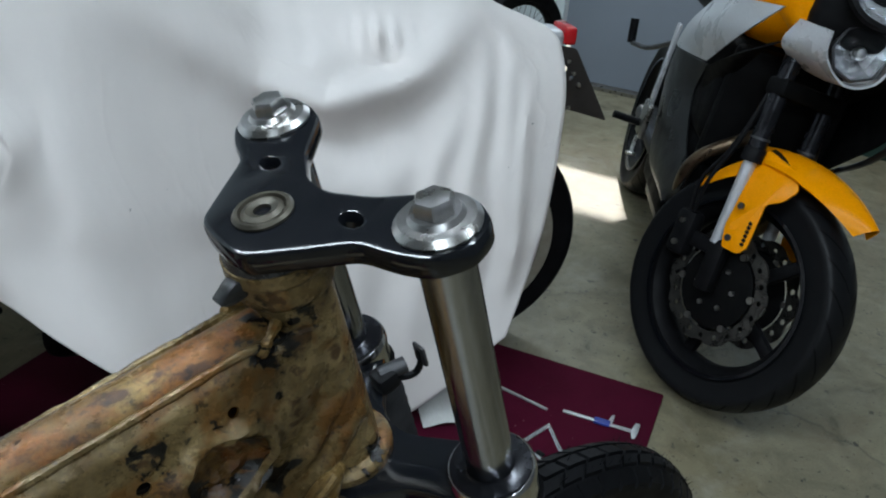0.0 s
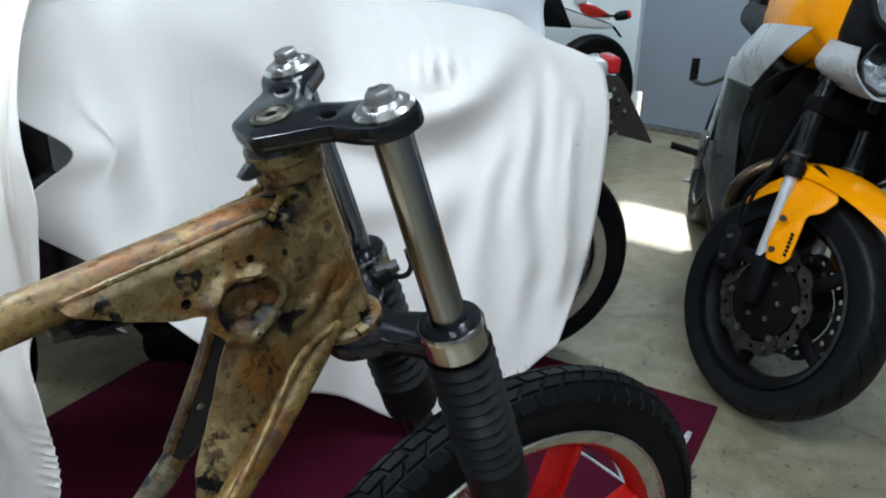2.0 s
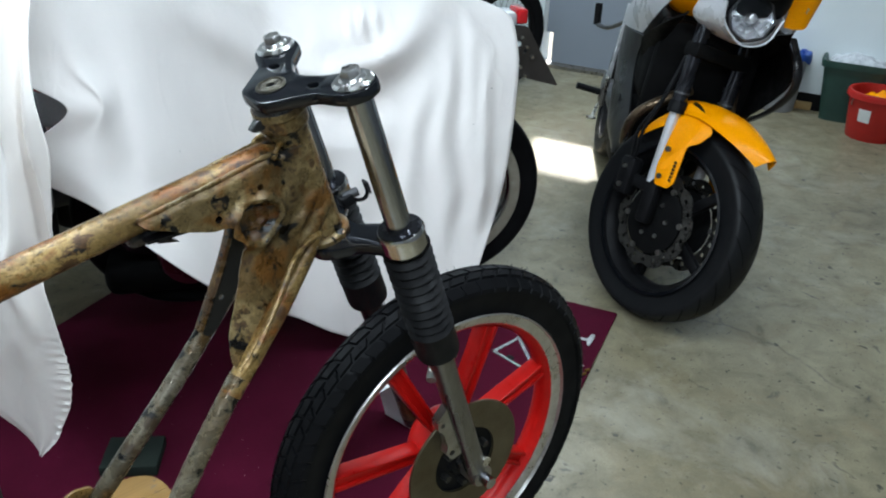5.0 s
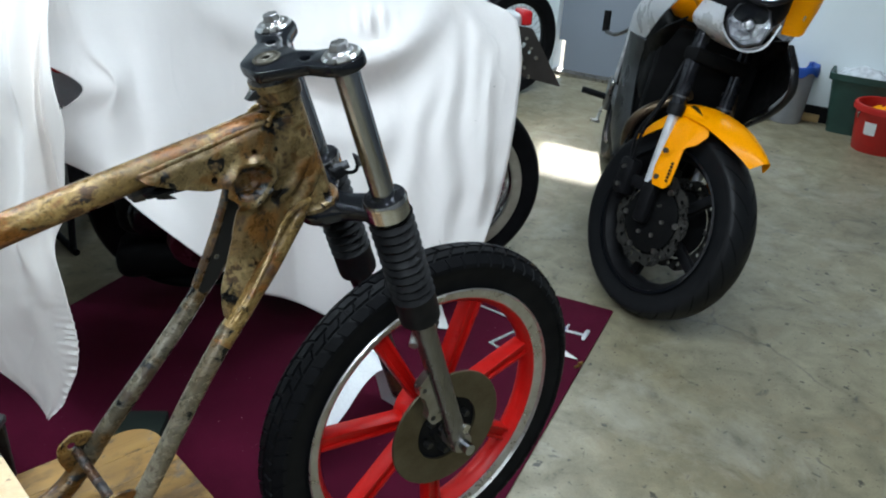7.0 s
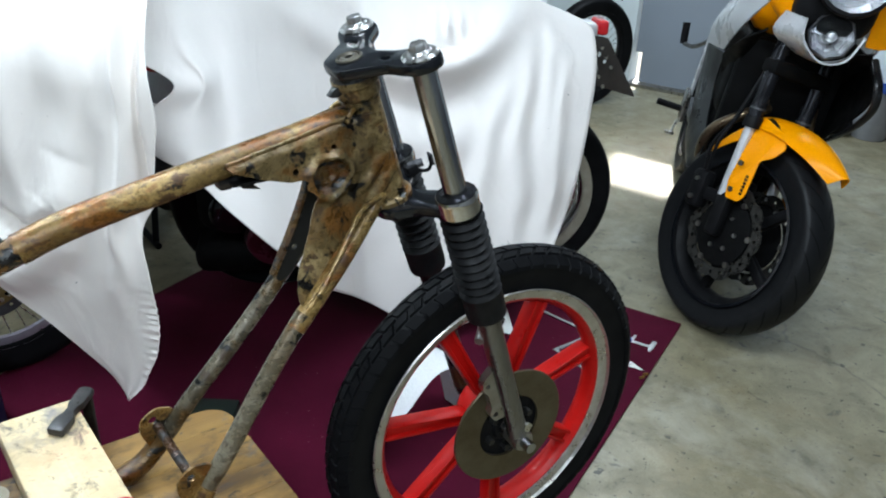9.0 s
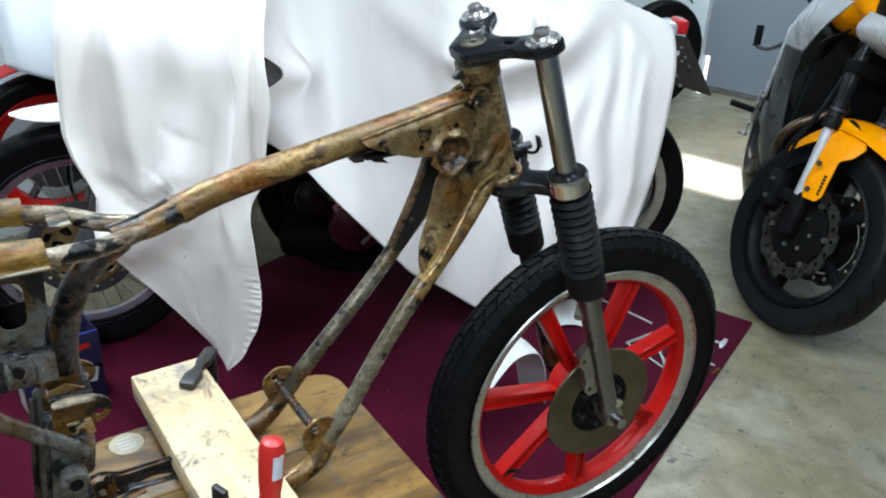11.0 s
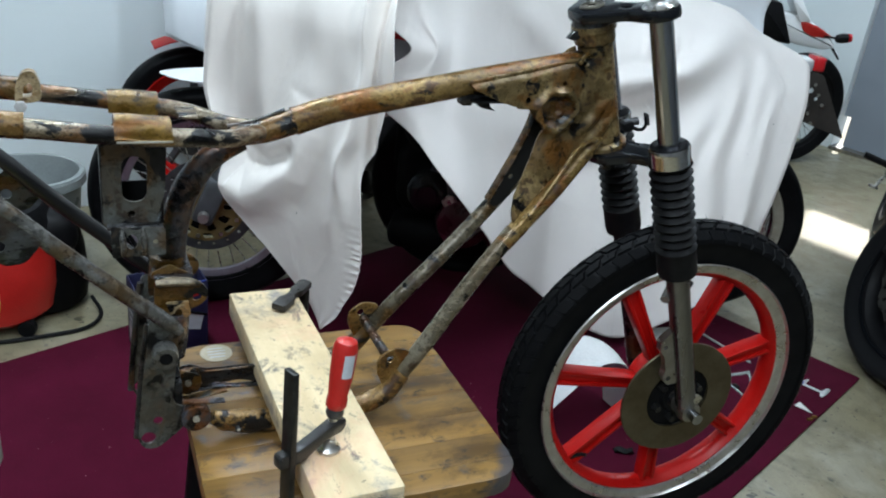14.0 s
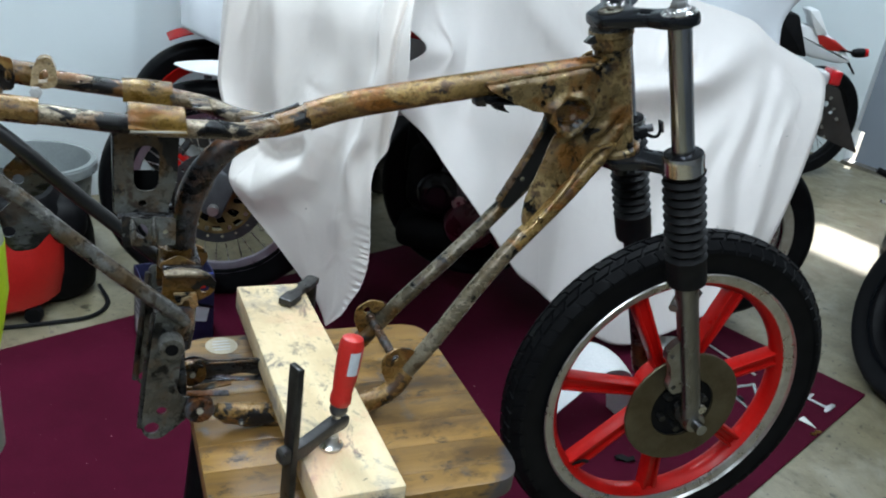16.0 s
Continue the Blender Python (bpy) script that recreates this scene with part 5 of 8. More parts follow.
# ---- stool, plank and clamps ----
def stool():
    m = FRAME @ pose(-0.335, -0.045, 0)
    e = empty("wooden_stool", m, "square wooden stool with rounded corners and burn marks under the frame", "stool")
    H = 0.563
    seat = new("seat")
    seat.parent = e
    seat["label"] = "oiled seat of glued wooden staves"
    w, d = 0.42, 0.42
    n = 8
    out = rounded([(-w / 2 + 0.016, -d / 2 + 0.014), (w / 2 - 0.006, -d / 2 + 0.014), (w / 2 - 0.006, d / 2), (-w / 2 + 0.016, d / 2)], 0.05, 8)
    for k in range(n):
        y0, y1 = -d / 2 + d * k / n, -d / 2 + d * (k + 1) / n
        pts = clip_band(out, y0, y1 - 0.0003)
        part("stave", plate(pts, 0.028, 0.0007, "xy", H - 0.014), "stool_wood", seat)
    for sx in (-1, 1):
        for sy in (-1, 1):
            part("leg", tube([(0.15 * sx, 0.15 * sy, H - 0.028), (0.19 * sx, 0.19 * sy, 0.0)], [0.02, 0.016], 12, 4), "black", e, "black stool leg")
    for s in (-1, 1):
        part("stretcher", rod((-0.172, 0.172 * s, 0.22), (0.172, 0.172 * s, 0.22), 0.009), "black", e)
        part("stretcher", rod((0.168 * s, -0.168, 0.27), (0.168 * s, 0.168, 0.27), 0.009), "black", e)
    for o in e.children_recursive:
        o.matrix_parent_inverse = Matrix()
    st = lathe([(0, 0.0), (0.024, 0.0), (0.024, 0.0006), (0, 0.0006)], 28)
    s = part("paper_sticker", st, "sticker")
    s.matrix_world = FRAME @ pose(-0.468, 0.137, H + 0.0003)
    tagged(s, "round white printed sticker on the stool seat", "sticker")
    for k in range(4):
        part("print_bar", box(0.028 - 0.004 * abs(k - 1.5), 0.0022, 0.0003, (0, 0.012 - 0.008 * k, 0.0009)), "grey_print", s)


def clip_band(points, y0, y1):
    """The part of a convex outline between two values of y."""
    def half(pts, keep, y):
        out = []
        for i in range(len(pts)):
            a, b = pts[i - 1], pts[i]
            ka, kb = keep(a[1]), keep(b[1])
            if ka != kb:
                t = (y - a[1]) / (b[1] - a[1])
                out.append((a[0] + (b[0] - a[0]) * t, y))
            if kb:
                out.append(b)
        return out
    pts = half(points, lambda v: v >= y0, y0)
    pts = half(pts, lambda v: v <= y1, y1)
    out = []
    for p in pts:
        if not out or (Vector(p) - Vector(out[-1])).length > 1e-5:
            out.append(p)
    return out


stool()


def plank():
    m = FRAME @ pose(-0.381, -0.046, 0.5915, 0, 0, 1.2)
    bm = box(0.103, 0.50, 0.038, (0, 0, 0.019), 0.0025)
    b = part("wooden_plank", bm, "pine")
    b.matrix_world = m
    tagged(b, "pale paint-spattered pine plank clamped across the frame rails", "plank")


plank()


def bar_clamp():
    turn = pose(0, 0, 0, 0, 0, 21)
    e = empty("bar_clamp", FRAME @ pose(-0.445, -0.232, 0.63), "steel bar clamp with a red handle gripping the plank", "clamp", "clamps holding the plank")
    rail = [box(0.0075, 0.019, 0.40, (0, 0, -0.07), 0.001)]
    rail += [box(0.0008, 0.019, 0.0014, (0.0039, 0, -0.26 + 0.003 * k)) for k in range(123)]
    part("rail", moved(join(*rail), turn), "clamp_steel", e, "serrated dark steel clamp rail")
    arm = plate(rounded([(-0.016, 0.006), (0.014, 0.004), (0.048, 0.021), (0.072, 0.024), (0.077, 0.032), (0.076, 0.043), (0.056, 0.041), (0.035, 0.032), (0.012, 0.024), (-0.016, 0.025)], 0.006, 3), 0.015, 0.003)
    part("sliding_arm", moved(arm, turn), "clamp_black", e, "black cast clamp arm")
    part("fixed_jaw", moved(box(0.10, 0.017, 0.022, (0.04, 0, -0.108), 0.004), turn), "clamp_black", e)
    T = turn @ pose(0.074, 0, 0.15) @ pose(0, 0, 0, 0, 6.5, 0) @ pose(0, 0, -0.15)
    part("spindle", moved(rod((0, 0, 0.008), (0, 0, 0.062), 0.0055), T), "zinc", e)
    part("pressure_pad", moved(lathe([(0, 0), (0.0135, 0), (0.014, 0.004), (0.0095, 0.008), (0.0075, 0.016), (0, 0.016)], 24), turn @ pose(0.074 - 0.0168, 0, 0.0003)), "zinc", e, "plated swivel pressure pad")
    part("collar", moved(lathe([(0, 0), (0.009, 0), (0.011, 0.005), (0.0095, 0.013), (0, 0.013)], 20), T @ pose(0, 0, 0.046)), "grey_metal", e)
    h = lathe([(0, 0), (0.0105, 0), (0.0125, 0.003), (0.0125, 0.012), (0.0115, 0.016), (0.0135, 0.035), (0.0145, 0.06), (0.0145, 0.078), (0.012, 0.086), (0.006, 0.089), (0, 0.09)], 14)
    part("handle", moved(h, T @ pose(0, 0, 0.058)), "red_plastic", e, "red plastic clamp handle")
    lab = lathe([(0.0143, 0.103), (0.0150, 0.103), (0.0151, 0.132), (0.0144, 0.132)], 6, closed=True, arc=(radians(232), radians(282)))
    part("handle_label", moved(lab, T), "grey_print", e, "pale worn label on the handle")
    settle_parts(e)
    return e


def settle_parts(e):
    for o in e.children_recursive:
        o.matrix_parent_inverse = Matrix()


bar_clamp()


def far_clamp():
    # its jaw lies along the plank's far corner, the rail goes down behind it
    e = empty("quick_clamp", FRAME @ pose(-0.377, 0.131, 0.6302, 0, 0, 49), "black clamp jaw gripping the far end of the plank", "clamp", "clamps holding the plank")
    jaw = plate(rounded([(-0.002, -0.012), (0.030, -0.013), (0.040, -0.007), (0.052, -0.007), (0.060, -0.011), (0.096, -0.010), (0.099, 0.004), (0.094, 0.011), (0.058, 0.010), (0.048, 0.006), (0.036, 0.007), (0.026, 0.012), (0.0, 0.011)], 0.003, 3), 0.011, 0.002, "xy", 0.006)
    part("jaw", jaw, "clamp_black", e, "black cast clamp jaw")
    part("rail", box(0.008, 0.016, 0.15, (0.090, 0, -0.078), 0.002), "clamp_steel", e)
    settle_parts(e)


far_clamp()


# ---- wheels shared by the parked motorcycles ----
def settle(e):
    for o in e.children_recursive:
        o.matrix_parent_inverse = Matrix()
    return e


def spoked_wheel(parent, m, r, half, rim_mat, rim_label, spokes=36, hub_mat="alloy", disc=0.0, name="wheel", spoke_mat="zinc"):
    w = new(name)
    w.parent = parent
    rim_r = r - (0.09 if half < 0.05 else 0.085)
    part("tyre", moved(wheel_tyre(r, rim_r + 0.004, half, segs=64), m), "tyre", w, "black rubber tyre")
    prof = [(rim_r + 0.012, -half * 0.66), (rim_r + 0.014, -half * 0.58), (rim_r - 0.006, -half * 0.5), (rim_r - 0.018, -half * 0.42), (rim_r - 0.020, -half * 0.2), (rim_r - 0.014, 0), (rim_r - 0.012, half * 0.2), (rim_r + 0.003, half * 0.5), (rim_r + 0.014, half * 0.55), (rim_r + 0.012, half * 0.62), (rim_r + 0.006, 0)]
    part("rim", moved(lathe(prof, 64, "y", True), m), rim_mat, w, rim_label)
    part("hub", moved(lathe([(0, -0.06), (0.022, -0.06), (0.024, -0.05), (0.034, -0.045), (0.034, -0.035), (0.022, -0.03), (0.022, 0.03), (0.034, 0.035), (0.034, 0.045), (0.024, 0.05), (0.022, 0.06), (0, 0.06)], 24, "y"), m), hub_mat, w)
    for k in range(spokes):
        a = 2 * math.pi * k / spokes
        b = a + (0.42 if k % 2 else -0.42) * (1 if k % 4 < 2 else 0.6)
        side = 0.04 if k % 4 < 2 else -0.04
        p0 = (0.031 * math.cos(b), side, 0.031 * math.sin(b))
        p1 = ((rim_r - 0.011) * math.cos(a), 0, (rim_r - 0.011) * math.sin(a))
        part("spoke", moved(rod(p0, p1, 0.0016, 5), m), spoke_mat, w)
    if disc:
        holes = [ring_pts((disc - 0.018) * math.cos(2 * math.pi * k / 18), (disc - 0.018) * math.sin(2 * math.pi * k / 18), 0.005, 6) for k in range(18)]
        inner = ring_pts(0, 0, disc - 0.036, 30)
        part("brake_disc", moved(plate_holes(ring_pts(0, 0, disc, 48), [inner, *holes], 0.004, -0.055), m), "grey_metal", w, "drilled dark brake disc")
    return w


# ---- the sheet-covered motorcycle with the maroon engine ----
COVERED = pose(0.02, 2.10, 0, 0, 0, 201.4)


def covered_motorcycle():
    e = empty("covered_motorcycle", COVERED, "wire-wheeled motorcycle with a maroon engine under a white dust sheet", "motorcycle")
    rear = spoked_wheel(e, pose(0.103, 0, 0.318), 0.318, 0.052, "rim_lip", "pale worn alloy rim", name="rear_wheel")
    for s in (-1, 1):
        band = lathe([(0.212, 0.034 * s), (0.216, 0.040 * s), (0.243, 0.043 * s), (0.247, 0.038 * s), (0.243, 0.032 * s), (0.216, 0.030 * s)], 64, "y", True)
        part("rim_band", moved(band, pose(0.103, 0, 0.318)), "rim_band", rear, "dusty pale flat side of the rim")
        well = lathe([(0.214, 0.034 * s), (0.208, 0.030 * s), (0.199, 0.016 * s), (0.198, 0.010 * s), (0.203, 0.008 * s), (0.214, 0.026 * s)], 64, "y", True)
        part("rim_well", moved(well, pose(0.103, 0, 0.318)), "chrome", rear, "worn chromed rim well")
    # rim, hub and spokes carry the shade under the sheet in their black
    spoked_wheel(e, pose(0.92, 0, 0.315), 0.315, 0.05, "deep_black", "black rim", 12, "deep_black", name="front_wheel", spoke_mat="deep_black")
    part("engine_case", box(0.30, 0.16, 0.22, (0.84, 0.16, 0.33), 0.05, 4), "grey_metal", e, "dark grey engine case")
    part("engine_cover", moved(lathe([(0, 0.10), (0.05, 0.10), (0.078, 0.09), (0.09, 0.06), (0.09, 0.0), (0, 0.0)], 28, "y"), pose(0.90, 0.165, 0.275)), "maroon", e, "glossy maroon engine side cover")
    part("clutch_cover", moved(lathe([(0, 0.075), (0.03, 0.075), (0.034, 0.062), (0.055, 0.058), (0.068, 0.045), (0.07, 0.0), (0, 0.0)], 26, "y"), pose(1.018, 0.185, 0.358)), "black_paint", e, "round black engine cover")
    part("engine_cover", moved(lathe([(0, 0.09), (0.045, 0.09), (0.065, 0.08), (0.072, 0.05), (0.072, 0.0), (0, 0.0)], 28, "y"), pose(0.78, 0.16, 0.27)), "maroon", e)
    # added black blocks: engine mass, and shade painted as solid shapes
    part("engine_shade", box(0.42, 0.16, 0.24, (0.93, 0.06, 0.36), 0.06, 4), "deep_black", e, "black block for engine mass and shade")
    part("upper_shade", box(0.40, 0.17, 0.24, (0.95, 0.02, 0.66), 0.05, 4), "deep_black", e, "black block standing in for shade under the sheet")
    part("cylinder", box(0.13, 0.14, 0.18, (0.94, 0.13, 0.46), 0.015), "black", e)
    for k in range(6):
        part("cooling_fin", box(0.16, 0.17, 0.007, (0.94, 0.13, 0.40 + 0.026 * k), 0.003), "grey_metal", e)
    part("cover_badge", moved(lathe([(0, 0.153), (0.022, 0.153), (0.024, 0.15), (0.0, 0.15)], 18, "y"), pose(0.946, 0.100, 0.345)), "zinc", e, "bright round cover badge")
    # more added black shapes in place of the shade round engine and wheel
    part("side_shade", box(0.20, 0.14, 0.24, (1.06, 0.02, 0.45), 0.05, 4), "deep_black", e, "black block standing in for shade beside the engine")
    part("lower_shade", box(0.34, 0.22, 0.10, (0.98, 0.06, 0.17), 0.04, 3), "deep_black", e, "black block standing in for shade below the engine")
    part("wheel_shade", moved(lathe([(0, -0.03), (0.15, -0.03), (0.17, -0.02), (0.17, 0.02), (0.15, 0.03), (0, 0.03)], 36, "y"), pose(0.92, 0, 0.315)), "deep_black", e, "black disc standing in for shade inside the wheel")
    part("cable_loom", tube([(1.08, 0.14, 0.62), (1.11, 0.17, 0.54), (1.06, 0.20, 0.49), (0.98, 0.20, 0.50)], 0.009, 8, 6), "black", e, "black cables by the engine")
    part("frame_spine", tube([(1.0, 0, 0.82), (0.75, 0, 0.78), (0.4, 0, 0.72), (0.1, 0, 0.72)], 0.022, 12, 5), "black", e)
    part("down_tube", tube([(0.97, 0, 0.80), (0.93, 0, 0.5), (0.85, 0, 0.22), (0.45, 0, 0.2), (0.14, 0, 0.315)], 0.018, 12, 6), "black", e)
    for s in (-1, 1):
        part("fork_leg", tube([(0.92, 0.085 * s, 0.85), (1.0, 0.085 * s, 0.315)], 0.02, 14, 4), "grey_metal", e, "dark fork leg")
        part("shock_absorber", tube([(0.3, 0.12 * s, 0.68), (0.15, 0.12 * s, 0.33)], 0.022, 12, 4), "black", e)
    part("exhaust_pipe", tube([(0.87, 0.06, 0.46), (0.95, 0.1, 0.4), (0.9, 0.13, 0.24), (0.6, 0.15, 0.2), (0.2, 0.16, 0.24)], [0.018, 0.018, 0.02, 0.022, 0.03], 14, 6), "grey_metal", e, "dark exhaust pipe")
    part("kick_lever", rod((0.80, 0.25, 0.31), (0.88, 0.31, 0.25), 0.006), "zinc", e, "bright kick lever")
    part("side_stand", tube([(0.62, 0.12, 0.2), (0.52, 0.25, 0.012)], 0.01, 10, 3), "black", e)
    part("fuel_tank", box(0.42, 0.24, 0.22, (0.72, 0, 0.87), 0.08, 5), "red_plastic", e, "red fuel tank mostly hidden under the sheet")
    part("seat", box(0.42, 0.2, 0.08, (0.40, 0, 0.84), 0.035, 4), "black", e)
    part("handlebar", tube([(0.9, -0.16, 1.0), (0.9, -0.1, 0.98), (0.92, 0, 0.93), (0.9, 0.1, 0.97), (0.9, 0.16, 0.97)], 0.012, 10, 5), "chrome", e)
    # tail
    part("rear_mudguard", grid_surface(lambda u, v: Vector((0.06 - 0.15 * u, (v - 0.5) * (0.16 - 0.03 * u), 0.80 - 0.08 * u ** 1.2 - 0.05 * (2 * v - 1) ** 2)), 10, 8, 0.004), "black", e, "black rear mudguard")
    part("tail_housing", box(0.09, 0.09, 0.045, (-0.050, 0, 0.864), 0.015, 3), "silver", e, "grey tail lamp housing")
    part("tail_lamp", box(0.034, 0.085, 0.044, (-0.110, 0, 0.872), 0.008, 3), "red_lens", e, "red tail lamp lens")
    br = plate_holes(rounded([(-0.04, 0.85), (-0.085, 0.852), (-0.125, 0.846), (-0.238, 0.660), (-0.10, 0.698), (-0.04, 0.74)], 0.010, 3), [ring_pts(-0.10, 0.795, 0.009, 10), ring_pts(-0.122, 0.772, 0.006, 8)], 0.004, 0.05)
    part("plate_bracket", br, "dusty_bracket", e, "dark dusty plate bracket")
    part("bracket_pad", moved(lathe([(0, 0.0), (0.03, 0.0), (0.026, 0.008), (0, 0.010)], 20, "y"), pose(-0.075, 0.053, 0.748)), "alloy", e, "pale rounded pad on the bracket")
    for k in range(5):
        part("bracket_bolt", moved(lathe([(0, 0.0), (0.006, 0.0), (0.005, 0.006), (0, 0.006)], 8, "y"), pose(-0.108 - 0.018 * (k % 3), 0.052, 0.815 - 0.030 * k)), "zinc", e)
    settle(e)


covered_motorcycle()


# ---- hanging sheets ----
def sheet(name, f, nu, nv, m, mat, label, thick=0.0016):
    o = part(name, grid_surface(f, nu, nv), mat)
    o.matrix_world = m
    mod = o.modifiers.new("thickness", "SOLIDIFY")
    mod.thickness = thick
    return tagged(o, label, "sheet", "dust sheets")


def fold(amp, wide, *line):
    """A ridge (or with a negative height a valley) along a line over the flank of the covered motorcycle, in x and z."""
    return line, amp, wide


FOLDS = [
    # the tight swag from the handlebar to the tail, and the hollows below it
    fold(0.050, 0.046, (1.0, 1.18), (0.903, 1.095), (0.823, 1.005), (0.733, 0.898), (0.657, 0.817), (0.50, 0.760), (0.345, 0.80), (0.235, 0.90), (0.15, 0.97)),
    fold(-0.048, 0.052, (0.90, 1.03), (0.80, 0.92), (0.705, 0.81), (0.625, 0.735), (0.48, 0.680), (0.33, 0.71), (0.22, 0.80)),
    fold(0.030, 0.045, (1.0, 0.97), (0.90, 0.80), (0.78, 0.68), (0.62, 0.61), (0.45, 0.60)),
    fold(-0.028, 0.045, (1.0, 0.88), (0.88, 0.70), (0.75, 0.58), (0.60, 0.52)),
    fold(0.018, 0.035, (0.74, 1.02), (0.66, 0.93), (0.56, 0.86), (0.46, 0.84)),
    fold(-0.016, 0.030, (0.80, 1.03), (0.70, 0.94), (0.58, 0.87)),
    # folds that hang from the tail hump
    fold(0.011, 0.026, (0.075, 0.90), (0.095, 0.72), (0.085, 0.50), (0.10, 0.30)),
    fold(-0.009, 0.026, (0.10, 0.90), (0.135, 0.70), (0.13, 0.48), (0.15, 0.28)),
    fold(0.010, 0.031, (0.13, 0.88), (0.175, 0.68), (0.18, 0.45), (0.20, 0.25)),
    fold(-0.009, 0.034, (0.17, 0.84), (0.22, 0.66), (0.235, 0.45), (0.26, 0.20)),
    fold(0.009, 0.036, (0.20, 0.80), (0.275, 0.62), (0.30, 0.42), (0.33, 0.18)),
    fold(-0.008, 0.041, (0.27, 0.74), (0.345, 0.56), (0.38, 0.36), (0.40, 0.16)),
    fold(0.007, 0.041, (0.34, 0.70), (0.42, 0.52), (0.46, 0.34), (0.48, 0.20)),
    fold(0.016, 0.028, (0.16, 0.97), (0.08, 0.89), (0.035, 0.80)),
    fold(0.016, 0.018, (0.03, 0.81), (0.055, 0.66), (0.06, 0.48), (0.09, 0.30)),
    # folds that fan out below the handlebar
    fold(0.018, 0.030, (1.006, 0.994), (0.961, 0.887), (0.892, 0.679), (0.80, 0.45)),
    fold(-0.016, 0.034, (0.906, 0.956), (0.857, 0.80), (0.812, 0.686), (0.74, 0.50)),
    fold(0.022, 0.026, (1.02, 1.06), (1.0, 0.90), (0.985, 0.78)),
    fold(-0.020, 0.026, (0.985, 1.06), (0.955, 0.90), (0.93, 0.74)),
    fold(0.016, 0.036, (0.93, 0.86), (0.86, 0.66), (0.79, 0.50), (0.72, 0.36)),
    fold(-0.014, 0.036, (0.80, 0.62), (0.72, 0.46), (0.64, 0.30), (0.56, 0.22)),
]


def big_sheet():
    """Over the covered motorcycle: from the ridge down to a sagging hem."""
    top_x = curve1([(0, 0.03), (0.06, 0.13), (0.25, 0.42), (0.5, 0.66), (0.7, 0.86), (0.85, 1.0), (1, 1.15)])
    top_z = curve1([(0, 0.91), (0.045, 0.945), (0.10, 1.0), (0.25, 1.035), (0.45, 1.07), (0.62, 1.14), (0.8, 1.19), (1, 1.20)])
    top_y = curve1([(0, 0.0), (0.35, 0.0), (0.55, 0.06), (0.75, 0.36), (0.9, 0.72), (1, 0.90)])
    hem_x = curve1([(0, 0.115), (0.12, 0.26), (0.24, 0.39), (0.36, 0.52), (0.48, 0.63), (0.54, 0.68), (0.6, 0.74), (0.72, 0.80), (0.82, 0.86), (0.9, 0.95), (0.95, 1.01), (1, 1.10)])
    hem_y = curve1([(0, 0.35), (0.15, 0.4), (0.36, 0.43), (0.48, 0.45), (0.54, 0.53), (0.6, 0.65), (0.72, 0.78), (0.82, 0.90), (0.9, 0.935), (1, 0.92)])
    hem_z = curve1([(0, 0.22), (0.12, 0.1), (0.24, 0.045), (0.36, 0.09), (0.48, 0.165), (0.54, 0.235), (0.6, 0.325), (0.72, 0.45), (0.82, 0.57), (0.9, 0.68), (0.95, 0.745), (1, 0.80)])
    yf = curve1([(0, 0), (0.12, 0.25), (0.28, 0.5), (0.5, 0.68), (0.8, 0.88), (1, 1.0)])
    zf = curve1([(0, 1), (0.12, 0.93), (0.28, 0.8), (0.5, 0.56), (0.8, 0.2), (1, 0)])

    tail = curve1([(0, 0.035), (0.05, 0.085), (0.12, 0.108), (0.4, 0.108), (0.7, 0.085), (1, 0.03)])

    def f(u, v):
        # far flap, hung low to keep light from under the sheet
        if v < 0.22:
            w = 1 - v / 0.22
            x, y, z = top_x(u), top_y(u) - 0.42 * w ** 0.7, top_z(u) - (0.72 - 0.17 * max(0.0, min(1.0, (u - 0.6) / 0.25))) * w ** 1.5
            fold = 0.008 * math.sin(u * 40 + 3 * w)
            return Vector((x, y + fold, z + 0.5 * fold))
        w = (v - 0.22) / 0.78
        rear = math.exp(-u * 14)
        x = top_x(u) + (hem_x(u) - top_x(u)) * w - rear * tail(w)
        y = top_y(u) + (hem_y(u) - top_y(u)) * yf(w)
        z = hem_z(u) + (top_z(u) - hem_z(u)) * zf(w)
        # soft unevenness, then the folds that the hang of the cloth gives
        n1 = noise.noise(Vector((u * 4.5, w * 1.2, 3.1)))
        n3 = noise.noise(Vector((u * 5, w * 4, 1.3)))
        grow = 0.25 + 0.75 * min(1, w * 1.6)
        d = grow * 0.040 * n1 + 0.018 * n3 + 0.004 * noise.noise(Vector((u * 22, w * 11, 5.0)))
        wob = 0.022 * noise.noise(Vector((x * 6, z * 6, 2.0)))
        for line, amp, wide in FOLDS:
            far, along = near_line(x + wob, z + 0.6 * wob, line)
            if far < 4 * wide:
                d += amp * math.exp(-(far / wide) ** 2) * min(1.0, 0.25 + 3.2 * along, 0.25 + 3.2 * (1 - along))
        # a bunched tuck near the top
        tuck = math.exp(-((x - 0.385) / 0.055) ** 2 - ((z - 0.895) / 0.028) ** 2)
        d += tuck * (0.030 + 0.010 * math.sin(x * 160 + 2))
        d -= 0.022 * math.exp(-((x - 0.375) / 0.07) ** 2 - ((z - 0.838) / 0.016) ** 2)
        hem = 1 - 0.6 * max(0.0, (w - 0.72) / 0.28)
        # the open notch in the free edge
        x -= 0.085 * math.exp(-((z - 0.925) / 0.045) ** 2) * max(0.0, (u - 0.86) / 0.14)
        d *= 1 - 0.6 * max(0.0, (u - 0.8) / 0.2)
        d *= 1 - 0.55 * max(0.0, (w - 0.7) / 0.3)
